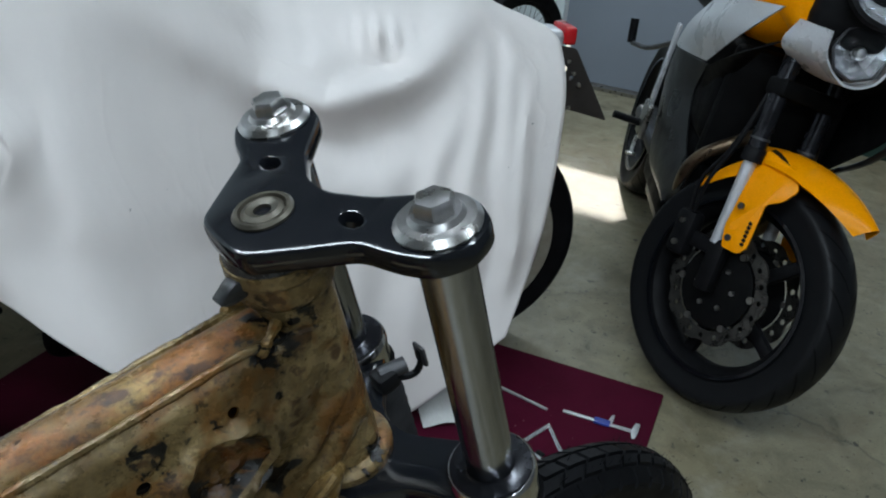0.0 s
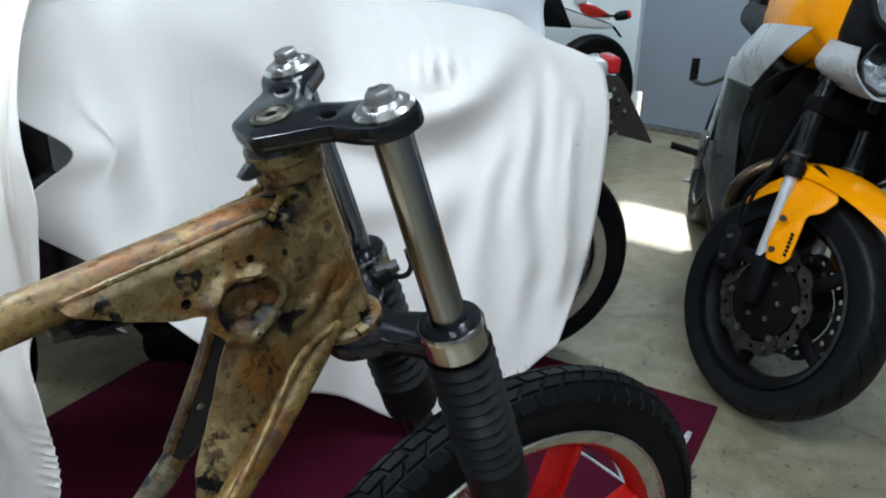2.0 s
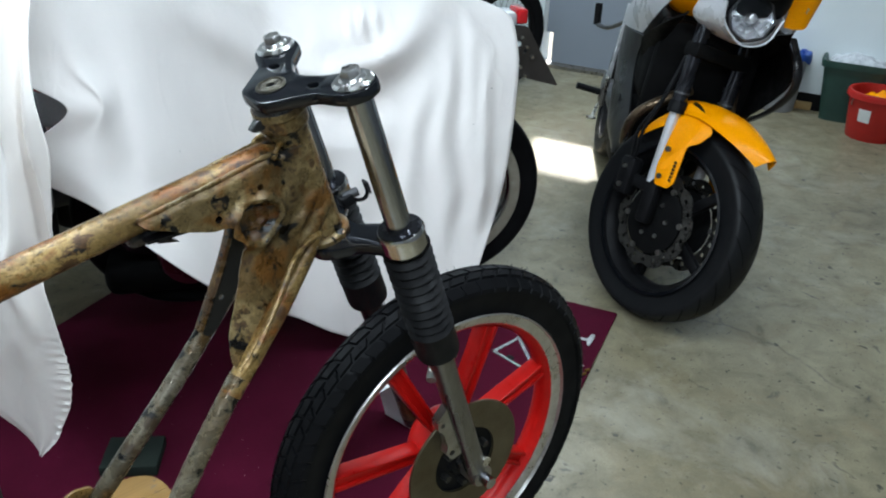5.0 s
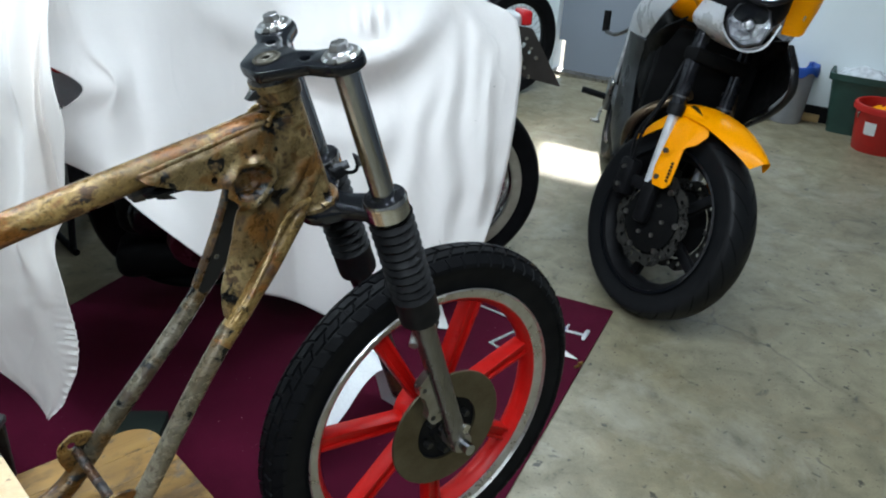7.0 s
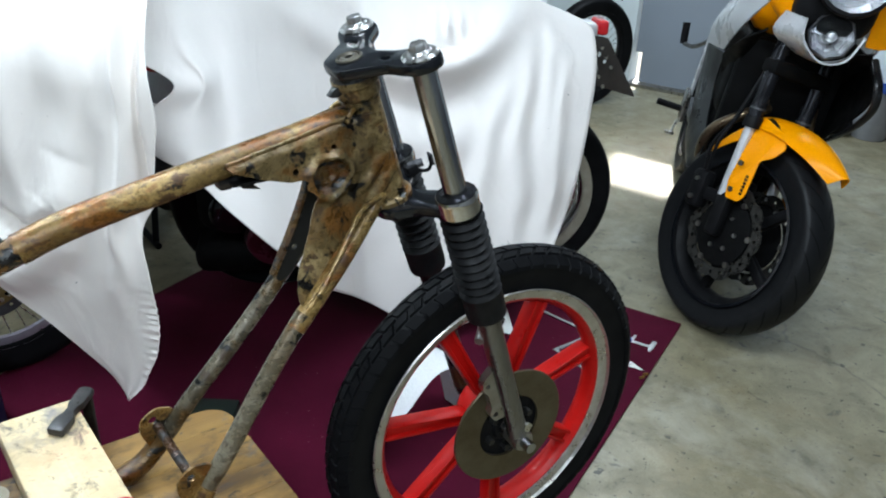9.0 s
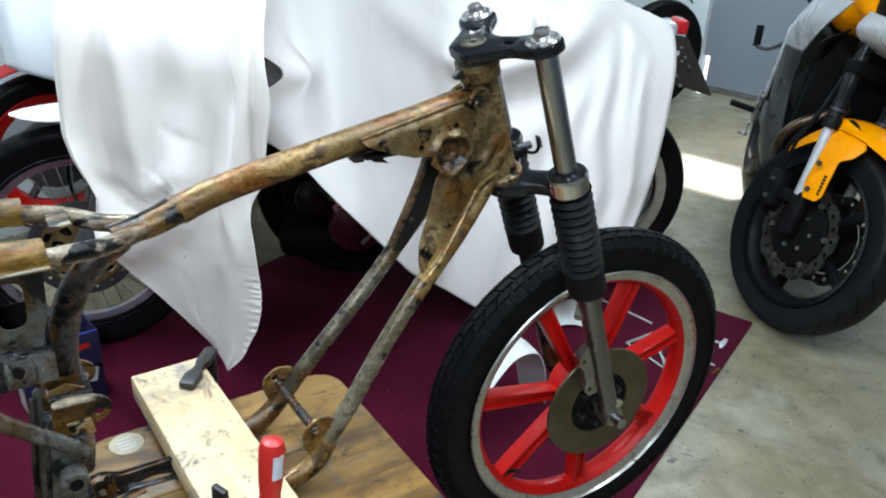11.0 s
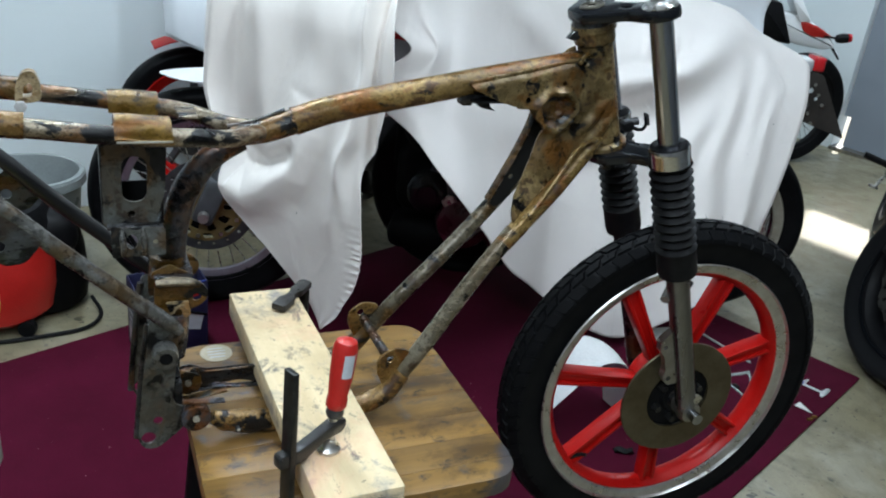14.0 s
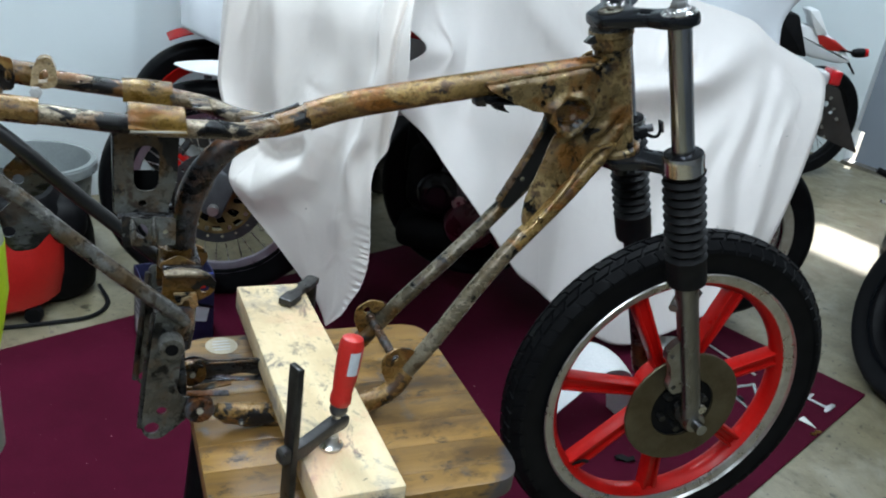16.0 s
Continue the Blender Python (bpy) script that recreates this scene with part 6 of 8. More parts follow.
        return Vector((x + 0.25 * d * hem, y + d, max(0.012, z + 0.3 * d * hem)))

    sheet("dust_sheet", f, 250, 140, COVERED, "cloth", "large white cotton dust sheet draped in folds over a motorcycle")


big_sheet()


SWAG = [
    fold(-0.030, 0.020, (-0.965, 0.690), (-0.888, 0.650), (-0.841, 0.654), (-0.797, 0.682), (-0.765, 0.72)),
    fold(0.042, 0.052, (-0.99, 0.64), (-0.965, 0.575), (-0.905, 0.560), (-0.842, 0.598), (-0.795, 0.652), (-0.769, 0.72), (-0.752, 0.82)),
    fold(-0.012, 0.030, (-0.79, 0.53), (-0.74, 0.62), (-0.715, 0.74)),
    fold(0.012, 0.022, (-0.655, 1.0), (-0.656, 0.804), (-0.668, 0.60), (-0.675, 0.486)),
]


def near_sheet():
    """The corner that hangs in pleats over the next motorcycle."""
    xl = curve1([(0.29, -0.705), (0.343, -0.755), (0.423, -0.875), (0.481, -0.968), (0.53, -1.022), (0.585, -1.052), (0.64, -1.035), (0.725, -1.07), (0.80, -1.095), (1.07, -1.06), (1.25, -1.05)])
    xr = curve1([(0.29, -0.685), (0.33, -0.648), (0.37, -0.628), (0.42, -0.604), (0.49, -0.592), (0.6, -0.599), (0.695, -0.606), (0.772, -0.576), (0.86, -0.56), (0.91, -0.553), (1.01, -0.566), (1.25, -0.59)])

    def f(u, v):
        if v < 0.18:
            w = 1 - v / 0.18
            z = 1.19 - 0.02 * w
            x = xl(1.19) + (xr(1.19) - xl(1.19)) * u - 0.25 * w
            return Vector((x, 0.84 + 0.6 * w, z + 0.02 * math.sin(u * 20)))
        w = (v - 0.18) / 0.82
        z = 1.19 - w * (1.19 - 0.29)
        x = xl(z) + (xr(z) - xl(z)) * u
        y = 0.72 + 0.12 * max(0.0, (z - 0.95) / 0.24) ** 2
        y += 0.10 * max(0.0, 0.16 - u) / 0.16 * (0.4 + 0.6 * w)
        n1 = noise.noise(Vector((u * 2.0 + 0.3 * w, w * 0.9, 2.2)))
        n3 = noise.noise(Vector((u * 4, w * 5, 8.5)))
        d = 0.022 * n1 * (0.4 + 0.6 * w) + 0.007 * n3
        high = max(0.0, min(1.0, (z - 0.56) / 0.3))
        for u0, slope, amp, wide in ((0.24, 0.10, -0.014, 0.05), (0.33, 0.30, 0.015, 0.06), (0.50, 0.35, -0.010, 0.08), (0.62, 0.10, 0.006, 0.08), (0.80, 0.02, -0.008, 0.04)):
            du = u - u0 - slope * (1.1 - z) + 0.02 * n3
            d += amp * math.exp(-(du / wide) ** 2) * high
        # the fold that hangs along the left edge
        d += 0.04 * math.exp(-((u - 0.13) / 0.055) ** 2) * max(0.0, min(1.0, (z - 0.62) / 0.12))
        # a rolled pleat near the right edge
        d += 0.028 * math.exp(-((u - 0.90) / 0.035) ** 2) * max(0.0, min(1.0, (z - 0.55) / 0.2))
        # the deep swag at the low end: a hollow under its lip and the full bowl below
        for line, amp, wide in SWAG:
            far, along = near_line(x, z, line)
            d += amp * math.exp(-(far / wide) ** 2) * min(1.0, 0.2 + 4 * along, 0.2 + 4 * (1 - along))
        # the narrow hollow between the sheet and its turned right edge
        d -= 0.034 * math.exp(-((x + 0.598) / 0.011) ** 2) * max(0.0, min(1.0, (z - 0.66) / 0.08))
        # gathered hem along the free edge
        edge = max(0.0, (u - 0.88) / 0.12) * max(0.0, min(1, (0.60 - z) / 0.1))
        d += edge * 0.0030 * math.sin(z * 520 + 4 * math.sin(z * 60))
        return Vector((x + 0.3 * d * (1 - u), y - d, z))

    sheet("dust_sheet", f, 150, 190, Matrix(), "cloth_warm", "white cotton dust sheet hanging down in pleats to a gathered hem")


near_sheet()


def back_sheet():
    def f(u, v):
        x = -1.86 + 0.62 * u + 0.1 * v * (1 - u)
        hem = 0.70 - 0.10 * u + 0.02 * math.sin(u * 9)
        z = 1.25 - (1.25 - hem) * v
        d = 0.03 * math.sin(u * 14 + 2 * v) + 0.03 * noise.noise(Vector((u * 5, v * 2, 9)))
        return Vector((x, 1.32 + 0.12 * u + d * (0.4 + 0.6 * v) + 0.25 * (1 - v) ** 3, z))
    sheet("dust_sheet", f, 50, 40, Matrix(), "cloth_blue", "bluish white sheet hanging over a motorcycle by the wall")

    def g(u, v):
        edge = 0.03 + 0.05 * v + 0.02 * math.sin(v * 5)
        x = -1.0 + (0.96 - edge) * u
        z = 1.10 - 0.05 * u ** 4 - (0.30 - 0.07 * u) * v + 0.03 * math.sin(u * 5) * (1 - u)
        d = 0.025 * math.sin(u * 13 + 3 * v) + 0.03 * noise.noise(Vector((u * 4, v * 3, 2)))
        return Vector((x, 2.60 + d - 0.06 * v, z))
    sheet("dust_sheet", g, 50, 24, Matrix(), "cloth_blue", "thin bluish white sheet over a motorcycle in the back row")


back_sheet()


# ---- the dirt bikes behind the hanging sheet ----
def dirt_bike():
    e = empty("dirt_bike", pose(-1.3376, 1.067, 0, 0, 0, 37), "dirt bike with violet front rim and white mudguard under a sheet", "motorcycle")
    front = spoked_wheel(e, pose(0, 0, 0.332), 0.332, 0.045, "purple_rim", "dull violet anodised rim", 36, disc=0.138, name="front_wheel")
    lattice = []
    for k in range(9):
        a = 2 * math.pi * k / 9
        lattice.append(rounded([(r * math.cos(a + d), r * math.sin(a + d)) for r, d in ((0.050, -0.22), (0.050, 0.16), (0.078, 0.24), (0.078, -0.10))], 0.006, 2))
        lattice.append(rounded([(r * math.cos(a + d), r * math.sin(a + d)) for r, d in ((0.085, -0.30), (0.085, 0.0), (0.102, 0.05), (0.102, -0.24))], 0.004, 2))
    part("disc_carrier", moved(plate_holes(ring_pts(0, 0, 0.108, 54), lattice, 0.005, -0.058), pose(0, 0, 0.332)), "bronze", front, "bronze lattice carrier of the brake disc")
    # added black disc, so the lattice holes read as shaded
    part("hole_shade_disc", moved(lathe([(0, -0.034), (0.095, -0.034), (0.105, -0.028), (0.105, 0.028), (0.095, 0.034), (0, 0.034)], 40, "y"), pose(0, 0, 0.332)), "deep_black", front, "added black disc that keeps the carrier holes dark")
    for k in range(9):
        a = 2 * math.pi * (k + 0.4) / 9
        part("carrier_rivet", moved(lathe([(0, -0.006), (0.006, -0.006), (0.006, 0.004), (0, 0.004)], 8, "y"), pose(0.094 * math.cos(a), -0.060, 0.332 + 0.094 * math.sin(a))), "zinc", front)
    for s in (-1, 1):
        part("fork_leg", tube([(0.03, 0.105 * s, 0.41), (0.075, 0.103 * s, 0.53), (0.22, 0.1 * s, 1.0)], [0.022, 0.022, 0.022], 16, 4), "grey_metal", e, "dark grey fork leg")
    part("axle_lug", moved(box(0.058, 0.045, 0.135, (0, 0, 0.04), 0.010), pose(0.0, -0.112, 0.332, 0, 22, 0)), "shroud_lug", e, "dull grey fork foot round the axle")
    part("axle_bolt", moved(lathe([(0, -0.02), (0.014, -0.02), (0.016, -0.012), (0.016, 0.0), (0, 0.0)], 16, "y"), pose(0.0, -0.137, 0.332)), "rim_lip", e, "plated axle bolt")
    part("caliper", box(0.10, 0.05, 0.07, (0.09, -0.075, 0.40), 0.016), "disc", e, "brown brake caliper")
    for k in range(2):
        part("caliper_pin", moved(lathe([(0, -0.012), (0.009, -0.012), (0.011, -0.006), (0.011, 0.0), (0, 0.0)], 12, "y"), pose(0.065 + 0.05 * k, -0.1, 0.395)), "zinc", e)
    part("brake_hose", tube([(0.12, -0.09, 0.43), (0.16, -0.12, 0.55), (0.17, -0.12, 0.7), (0.2, -0.1, 0.85)], 0.006, 8, 5), "black", e)
    part("speedo_cable", tube([(0.0, 0.1, 0.36), (-0.02, 0.14, 0.5), (0.08, 0.13, 0.75)], 0.005, 8, 5), "black", e)

    def fender(u, v):
        w = 0.075 * min(1.0, (u + 0.002) / 0.16) ** 0.5
        t = 2 * v - 1
        return Vector((-0.125 + 0.50 * u, t * w, 0.698 + 0.03 * math.sin(u * 2.6) - 0.03 * t * t * min(1, 3 * u)))
    part("front_mudguard", grid_surface(fender, 16, 8, 0.004), "white_plastic", e, "white plastic front mudguard")
    body = pose(0.2, 0, 0) @ pose(0, 0, 0, 0, 0, 68)
    part("radiator_shroud", moved(box(0.30, 0.2, 0.2, (0.36, 0.0, 0.72), 0.06, 4), body), "black", e)
    part("engine", moved(box(0.3, 0.2, 0.3, (0.42, 0, 0.42), 0.05, 3), body), "grey_metal", e)
    part("seat", moved(box(0.6, 0.18, 0.1, (0.75, 0, 0.95), 0.04, 3), body), "black", e)
    spoked_wheel(e, body @ pose(1.1, 0, 0.32), 0.32, 0.05, "purple_rim", "dull violet anodised rim", 12, name="rear_wheel")
    # hand guard glimpsed between the sheets
    G = pose(0, 0, 0, 0, 0, -37)
    part("hand_guard", moved(box(0.07, 0.03, 0.10, (0, 0, 0), 0.012, 3), pose(0.461, -0.470, 0.97) @ G), "red_lens", e, "red hand guard")
    part("guard_lower", moved(box(0.10, 0.03, 0.085, (0, 0, 0), 0.012, 3), pose(0.478, -0.440, 0.885) @ G), "grey_plastic", e, "grey lower edge of the hand guard")
    part("guard_strap", moved(box(0.09, 0.02, 0.03, (0, 0, 0), 0.006, 2), pose(0.490, -0.440, 0.838) @ G), "black", e)
    part("handlebar", tube([(0.46, -0.44, 0.985), (0.30, -0.22, 1.01), (0.22, -0.1, 1.02), (0.22, 0.1, 1.02), (0.2, 0.2, 1.03)], 0.014, 10, 4), "black", e)
    settle(e)
    c = empty("parked_motorcycle", pose(-1.815, 1.54, 0, 0, 0, 50), "motorcycle with red-lined rim and red mudguard by the wall", "motorcycle")
    w = new("front_wheel")
    w.parent = c
    H = pose(0, 0, 0.36)
    part("tyre", moved(wheel_tyre(0.275, 0.206, 0.055, segs=64), H), "tyre", w, "black tyre")
    part("rim", moved(lathe([(0.209, -0.045), (0.211, -0.038), (0.186, -0.03), (0.172, -0.02), (0.172, 0.02), (0.186, 0.03), (0.211, 0.038), (0.209, 0.045)], 56, "y", True), H), "red_paint", w, "bright red rim")
    part("hub_disc", moved(lathe([(0, -0.02), (0.10, -0.016), (0.12, -0.01), (0.12, 0.01), (0.10, 0.016), (0, 0.02)], 40, "y"), H), "grey_metal", w)
    for k in range(5):
        a = radians(72 * k + 20)
        part("spoke", rod((0.11 * math.cos(a), 0, 0.36 + 0.11 * math.sin(a)), (0.178 * math.cos(a), 0, 0.36 + 0.178 * math.sin(a)), 0.014, 8), "grey_metal", w)
    part("mudguard", moved(lathe([(0.311, -0.06), (0.321, 0.0), (0.311, 0.06), (0.307, 0.06), (0.316, 0.0), (0.307, -0.06)], 24, "y", True, arc=(radians(243), radians(300))), H), "red_paint", c, "red mudguard edge")
    part("body", box(0.5, 0.22, 0.34, (0.62, 0.0, 0.68), 0.09, 4), "black", c)
    part("lower_body", box(0.5, 0.2, 0.35, (0.66, 0.0, 0.35), 0.07, 3), "grey_metal", c)
    part("centre_stand", join(rod((0.6, -0.06, 0.2), (0.56, -0.14, 0.012), 0.012), rod((0.6, 0.06, 0.2), (0.56, 0.10, 0.012), 0.012), rod((0.56, -0.17, 0.012), (0.56, 0.12, 0.012), 0.012)), "black", c)
    settle(c)


dirt_bike()


def white_trail_bike():
    e = empty("trail_bike", pose(-0.243, 4.344, 0, 0, 0, 20) @ Matrix.Scale(0.925, 4), "white and red trail bike parked in the back row", "motorcycle")
    spoked_wheel(e, pose(0.23, -0.10, 0.335, 0, 0, 25), 0.335, 0.055, "black", "black rim", 36, name="rear_wheel", spoke_mat="grey_metal")
    part("tail_panel", plate(rounded([(-0.25, 0.92), (0.15, 0.865), (0.30, 0.79), (0.37, 0.715), (0.31, 0.69), (0.15, 0.70), (-0.25, 0.78)], 0.02, 3), 0.16, 0.02), "white_plastic", e, "white tail panel")
    part("tail_stripe", plate(rounded([(0.13, 0.845), (0.24, 0.82), (0.345, 0.765), (0.22, 0.758), (0.16, 0.785)], 0.01, 3), 0.17, 0.004), "red_plastic", e, "red stripe panel")
    part("rear_mudguard", plate([(0.33, 0.765), (0.435, 0.64), (0.428, 0.634), (0.318, 0.752)], 0.02, 0.003), "black", e, "thin black mudguard stay")
    part("side_panel", plate(rounded([(-0.22, 0.72), (0.11, 0.70), (0.0, 0.93), (-0.14, 0.93)], 0.02, 3), 0.20, 0.01), "black", e, "black side panel")
    part("side_flash", plate(rounded([(0.05, 0.96), (0.10, 0.97), (0.19, 0.845), (0.13, 0.83)], 0.008, 3), 0.18, 0.004), "white_plastic", e)
    part("turn_signal", join(rod((0.28, -0.07, 0.765), (0.33, -0.14, 0.775), 0.006), moved(lathe([(0, -0.045), (0.022, -0.03), (0.028, 0.0), (0.026, 0.03), (0, 0.034)], 16), pose(0.36, -0.17, 0.78, 0, 80, 0))), "black", e, "black turn signal on a stalk")
    part("signal_lens", moved(lathe([(0, 0.0), (0.025, 0.0), (0.022, 0.018), (0, 0.024)], 16), pose(0.392, -0.17, 0.786, 0, 80, 0)), "red_lens", e)
    part("seat", box(0.5, 0.22, 0.09, (-0.5, 0, 0.93), 0.035, 3), "black", e)
    part("engine", box(0.35, 0.22, 0.35, (-0.6, 0, 0.45), 0.06, 3), "grey_metal", e)
    part("swingarm", rod((0.19, -0.02, 0.335), (-0.5, 0.0, 0.4), 0.025), "grey_metal", e)
    spoked_wheel(e, pose(-1.35, 0, 0.335), 0.335, 0.045, "rim_lip", "pale alloy rim", 12, name="front_wheel")
    settle(e)


white_trail_bike()


# ---- the yellow motorcycle ----
def yellow_motorcycle():
    Y = pose(0.575, 1.968, 0, 0, 0, -89.5) @ pose(0, 0, 0, -9, 0, 0)
    e = empty("yellow_motorcycle", Y, "black motorcycle with orange-yellow mudguard leaning on its stand", "motorcycle")
    rake = 18
    axle = 0.312
    S = pose(-0.02, 0, 0.32) @ pose(0, 0, 0, 0, -rake, 0) @ pose(0, 0, 0, 0, 0, 35) @ pose(0, 0, 0, 0, rake, 0) @ pose(0.02, 0, -0.32)

    def P(name, bm, mat, label="", parent=e, m=None):
        return part(name, moved(bm, m) if m else bm, mat, parent, label)

    def ruled(a, b, bulge=(0, 0, 0), n=12, k=6, thick=0.005):
        """A panel stretched between two curved edges."""
        A, B = spline([Vector(p) for p in a], 6), spline([Vector(p) for p in b], 6)

        def at(L, u):
            t = u * (len(L) - 1)
            q = min(len(L) - 2, int(t))
            return L[q].lerp(L[q + 1], t - q)
        return grid_surface(lambda u, v: at(A, u).lerp(at(B, u), v) + Vector(bulge) * math.sin(math.pi * v), n, k, thick)

    # front wheel
    def sport_wheel(name, m, width, front=True):
        w = new(name)
        w.parent = e
        r = 0.312
        part("tyre", moved(wheel_tyre(r, 0.226, width, segs=80, crown=0.5), m), "road_tyre", w, "black road tyre with slanted grooves")
        gro = bmesh.new()

        def tread_at(a, q, lift):
            """A point on the tyre's outside: a round the wheel, q from -1 to 1 across it."""
            k = math.pi * (0.5 + 0.36 * q)
            sn = math.sin(k)
            y = -width * math.cos(k) * (0.62 + 0.38 * min(1, sn * 1.6))
            rr = 0.226 + (r - 0.226) * sn ** 0.5 + lift
            return (rr * math.cos(a), y, rr * math.sin(a))
        for k in range(26):
            for s in (-1, 1):
                for a0, q0, q1, sweep, wd in ((0.0, 0.10, 0.95, 0.30, 0.012), (0.13, 0.42, 1.02, 0.20, 0.009)):
                    a = 2 * math.pi * (k + (0.5 if s < 0 else 0)) / 26 + a0
                    rows = []
                    for i in range(6):
                        u = i / 5
                        q, c = s * (q0 + (q1 - q0) * u), a + sweep * u ** 0.8
                        h = wd * (0.35 + 0.65 * math.sin(math.pi * min(1, 0.15 + u)))
                        rows.append((gro.verts.new(tread_at(c - h, q, 0.0006)), gro.verts.new(tread_at(c + h, q, 0.0006))))
                    for m0, m1 in zip(rows, rows[1:]):
                        gro.faces.new((m0[0], m0[1], m1[1], m1[0]))
        # flat dark strips on the tyre paint the shade of grooves
        g = part("groove_shade", moved(gro, m), "deep_black", w, "dark strips painted as the shade of slanted tread grooves")
        g["kind"] = "stuff"
        prof = [(0.226, -width * 0.78), (0.232, -width * 0.72), (0.222, -width * 0.6), (0.2, -width * 0.3), (0.197, 0), (0.2, width * 0.3), (0.222, width * 0.6), (0.232, width * 0.72), (0.226, width * 0.78), (0.21, 0)]
        part("rim", moved(lathe(prof, 64, "y", True), m), "black", w, "satin black cast rim")
        for k in range(5):
            sp = box(0.16, 0.026, 0.034, (0.125, 0, 0), 0.008, 2, m=pose(0, 0, 0, 0, 72 * k + 20, 0))
            part("spoke", moved(sp, m), "black", w)
        part("rim_lip", moved(lathe([(0.224, -width * 0.80), (0.233, -width * 0.79), (0.233, -width * 0.74), (0.224, -width * 0.74)], 64, "y", True), m), "black_paint", w, "glossy black rim lip")
        part("hub", moved(lathe([(0, -0.07), (0.03, -0.07), (0.045, -0.05), (0.045, 0.05), (0.03, 0.07), (0, 0.07)], 24, "y"), m), "black", w)
        for s in ((-1, 1) if front else (1,)):
            pts = []
            for k in range(80):
                a = 2 * math.pi * k / 80
                rr = 0.15 - 0.010 * (0.5 + 0.5 * math.cos(10 * a)) ** 2
                pts.append((rr * math.cos(a), rr * math.sin(a)))
            holes = [ring_pts(0, 0, 0.113, 30)] + [ring_pts(0.128 * math.cos(2 * math.pi * k / 20), 0.128 * math.sin(2 * math.pi * k / 20), 0.0075, 8) for k in range(20)]
            part("brake_disc", moved(plate_holes(pts, holes, 0.005, 0.066 * s), m), "disc_bright", w, "wavy-edged brake disc with holes")
            part("disc_carrier", moved(lathe([(0, 0.060 * s), (0.1, 0.060 * s), (0.106, 0.064 * s), (0.106, 0.068 * s), (0.09, 0.072 * s), (0, 0.074 * s)], 30, "y"), m), "deep_black", w, "black disc carrier")
            for k in range(6):
                a = 2 * math.pi * (k + 0.3) / 6
                part("disc_button", moved(lathe([(0, -0.006), (0.009, -0.006), (0.009, 0.006), (0, 0.006)], 10, "y"), m @ pose(0.107 * math.cos(a), 0.069 * s, 0.107 * math.sin(a))), "alloy", w)
                part("carrier_bolt", moved(lathe([(0, -0.006), (0.007, -0.006), (0.007, 0.006), (0, 0.006)], 6, "y"), m @ pose(0.055 * math.cos(a), 0.073 * s, 0.055 * math.sin(a))), "zinc", w)
        return w

    W = S @ pose(0, 0, axle)
    sport_wheel("front_wheel", W, 0.071)
    # fork
    K = S @ pose(-0.028, 0, axle) @ pose(0, 0, 0, 0, -12, 0)
    for s in (-1, 1):
        y = 0.1 * s
        leg = P("fork_leg", rod((0, y, 0.325), (0, y, 0.62), 0.0225, 20), "fork_black", "black upper fork tube", m=K)
        part("slider", moved(rod((0, y, 0.10), (0, y, 0.34), 0.0165, 20), K), "chrome_slider", leg, "bright silver fork slider")
        part("fork_foot", moved(box(0.05, 0.036, 0.14, (0.012, y * 0.96, 0.045), 0.012), K), "black", leg)
        part("dust_seal", moved(lathe([(0.019, 0.315), (0.0265, 0.315), (0.0265, 0.345), (0.024, 0.35), (0.019, 0.35)], 20, closed=True), K @ pose(0, y, 0)), "black", leg)
        part("seal_ring", moved(lathe([(0.022, 0.37), (0.0242, 0.37), (0.0242, 0.376), (0.022, 0.376)], 20, closed=True), K @ pose(0, y, 0)), "grey_metal", leg)
        cal = P("brake_caliper", box(0.06, 0.05, 0.12, (-0.105, 0.093 * s, 0.09), 0.014), "black", "black brake caliper", m=K)
        for k in range(2):
            part("caliper_bolt", moved(lathe([(0, -0.006), (0.008, -0.006), (0.008, 0.006), (0, 0.006)], 8, "y"), K @ pose(-0.105, (0.093 + 0.027) * s, 0.06 + 0.06 * k)), "zinc", cal)
        part("caliper_arm", moved(box(0.12, 0.02, 0.04, (-0.05, 0.09 * s, 0.085), 0.006), K), "black", cal)
        P("brake_hose", tube([(-0.11, 0.1 * s, 0.15), (-0.105, 0.115 * s, 0.23), (-0.06, 0.115 * s, 0.32), (-0.03, 0.12 * s, 0.40), (-0.02, 0.1 * s, 0.52)], 0.0055, 8, 6), "black", m=K)
        P("brake_hose", tube([(-0.09, 0.11 * s, 0.15), (-0.075, 0.125 * s, 0.24), (-0.04, 0.125 * s, 0.33), (-0.02, 0.12 * s, 0.43)], 0.005, 8, 6), "black", m=K)
        # side guard of the mudguard, running down beside the slider
        pan = plate(rounded([(-0.083, 0.352), (0.02, 0.345), (0.052, 0.31), (0.040, 0.272), (0.014, 0.248), (0.044, 0.141), (0.032, 0.116), (-0.016, 0.106), (-0.038, 0.15), (-0.079, 0.30)], 0.008, 3), 0.006, 0.002)
        for v in pan.verts:
            h = (0.352 - v.co.z) / 0.246
            v.co.y += s * (0.074 + 0.048 * min(1, 1.6 * h)) - s * 0.12 * max(0, v.co.x - 0.01)
        g = P("side_guard", pan, "yellow", "orange-yellow side guard with two bolts", m=W)
        for xx, zz in ((-0.030, 0.215), (-0.012, 0.135)):
            part("guard_bolt", moved(lathe([(0, -0.005), (0.0085, -0.005), (0.0065, 0.005), (0, 0.005)], 12, "y"), W @ pose(xx, 0.1235 * s, zz)), "grey_metal", g)
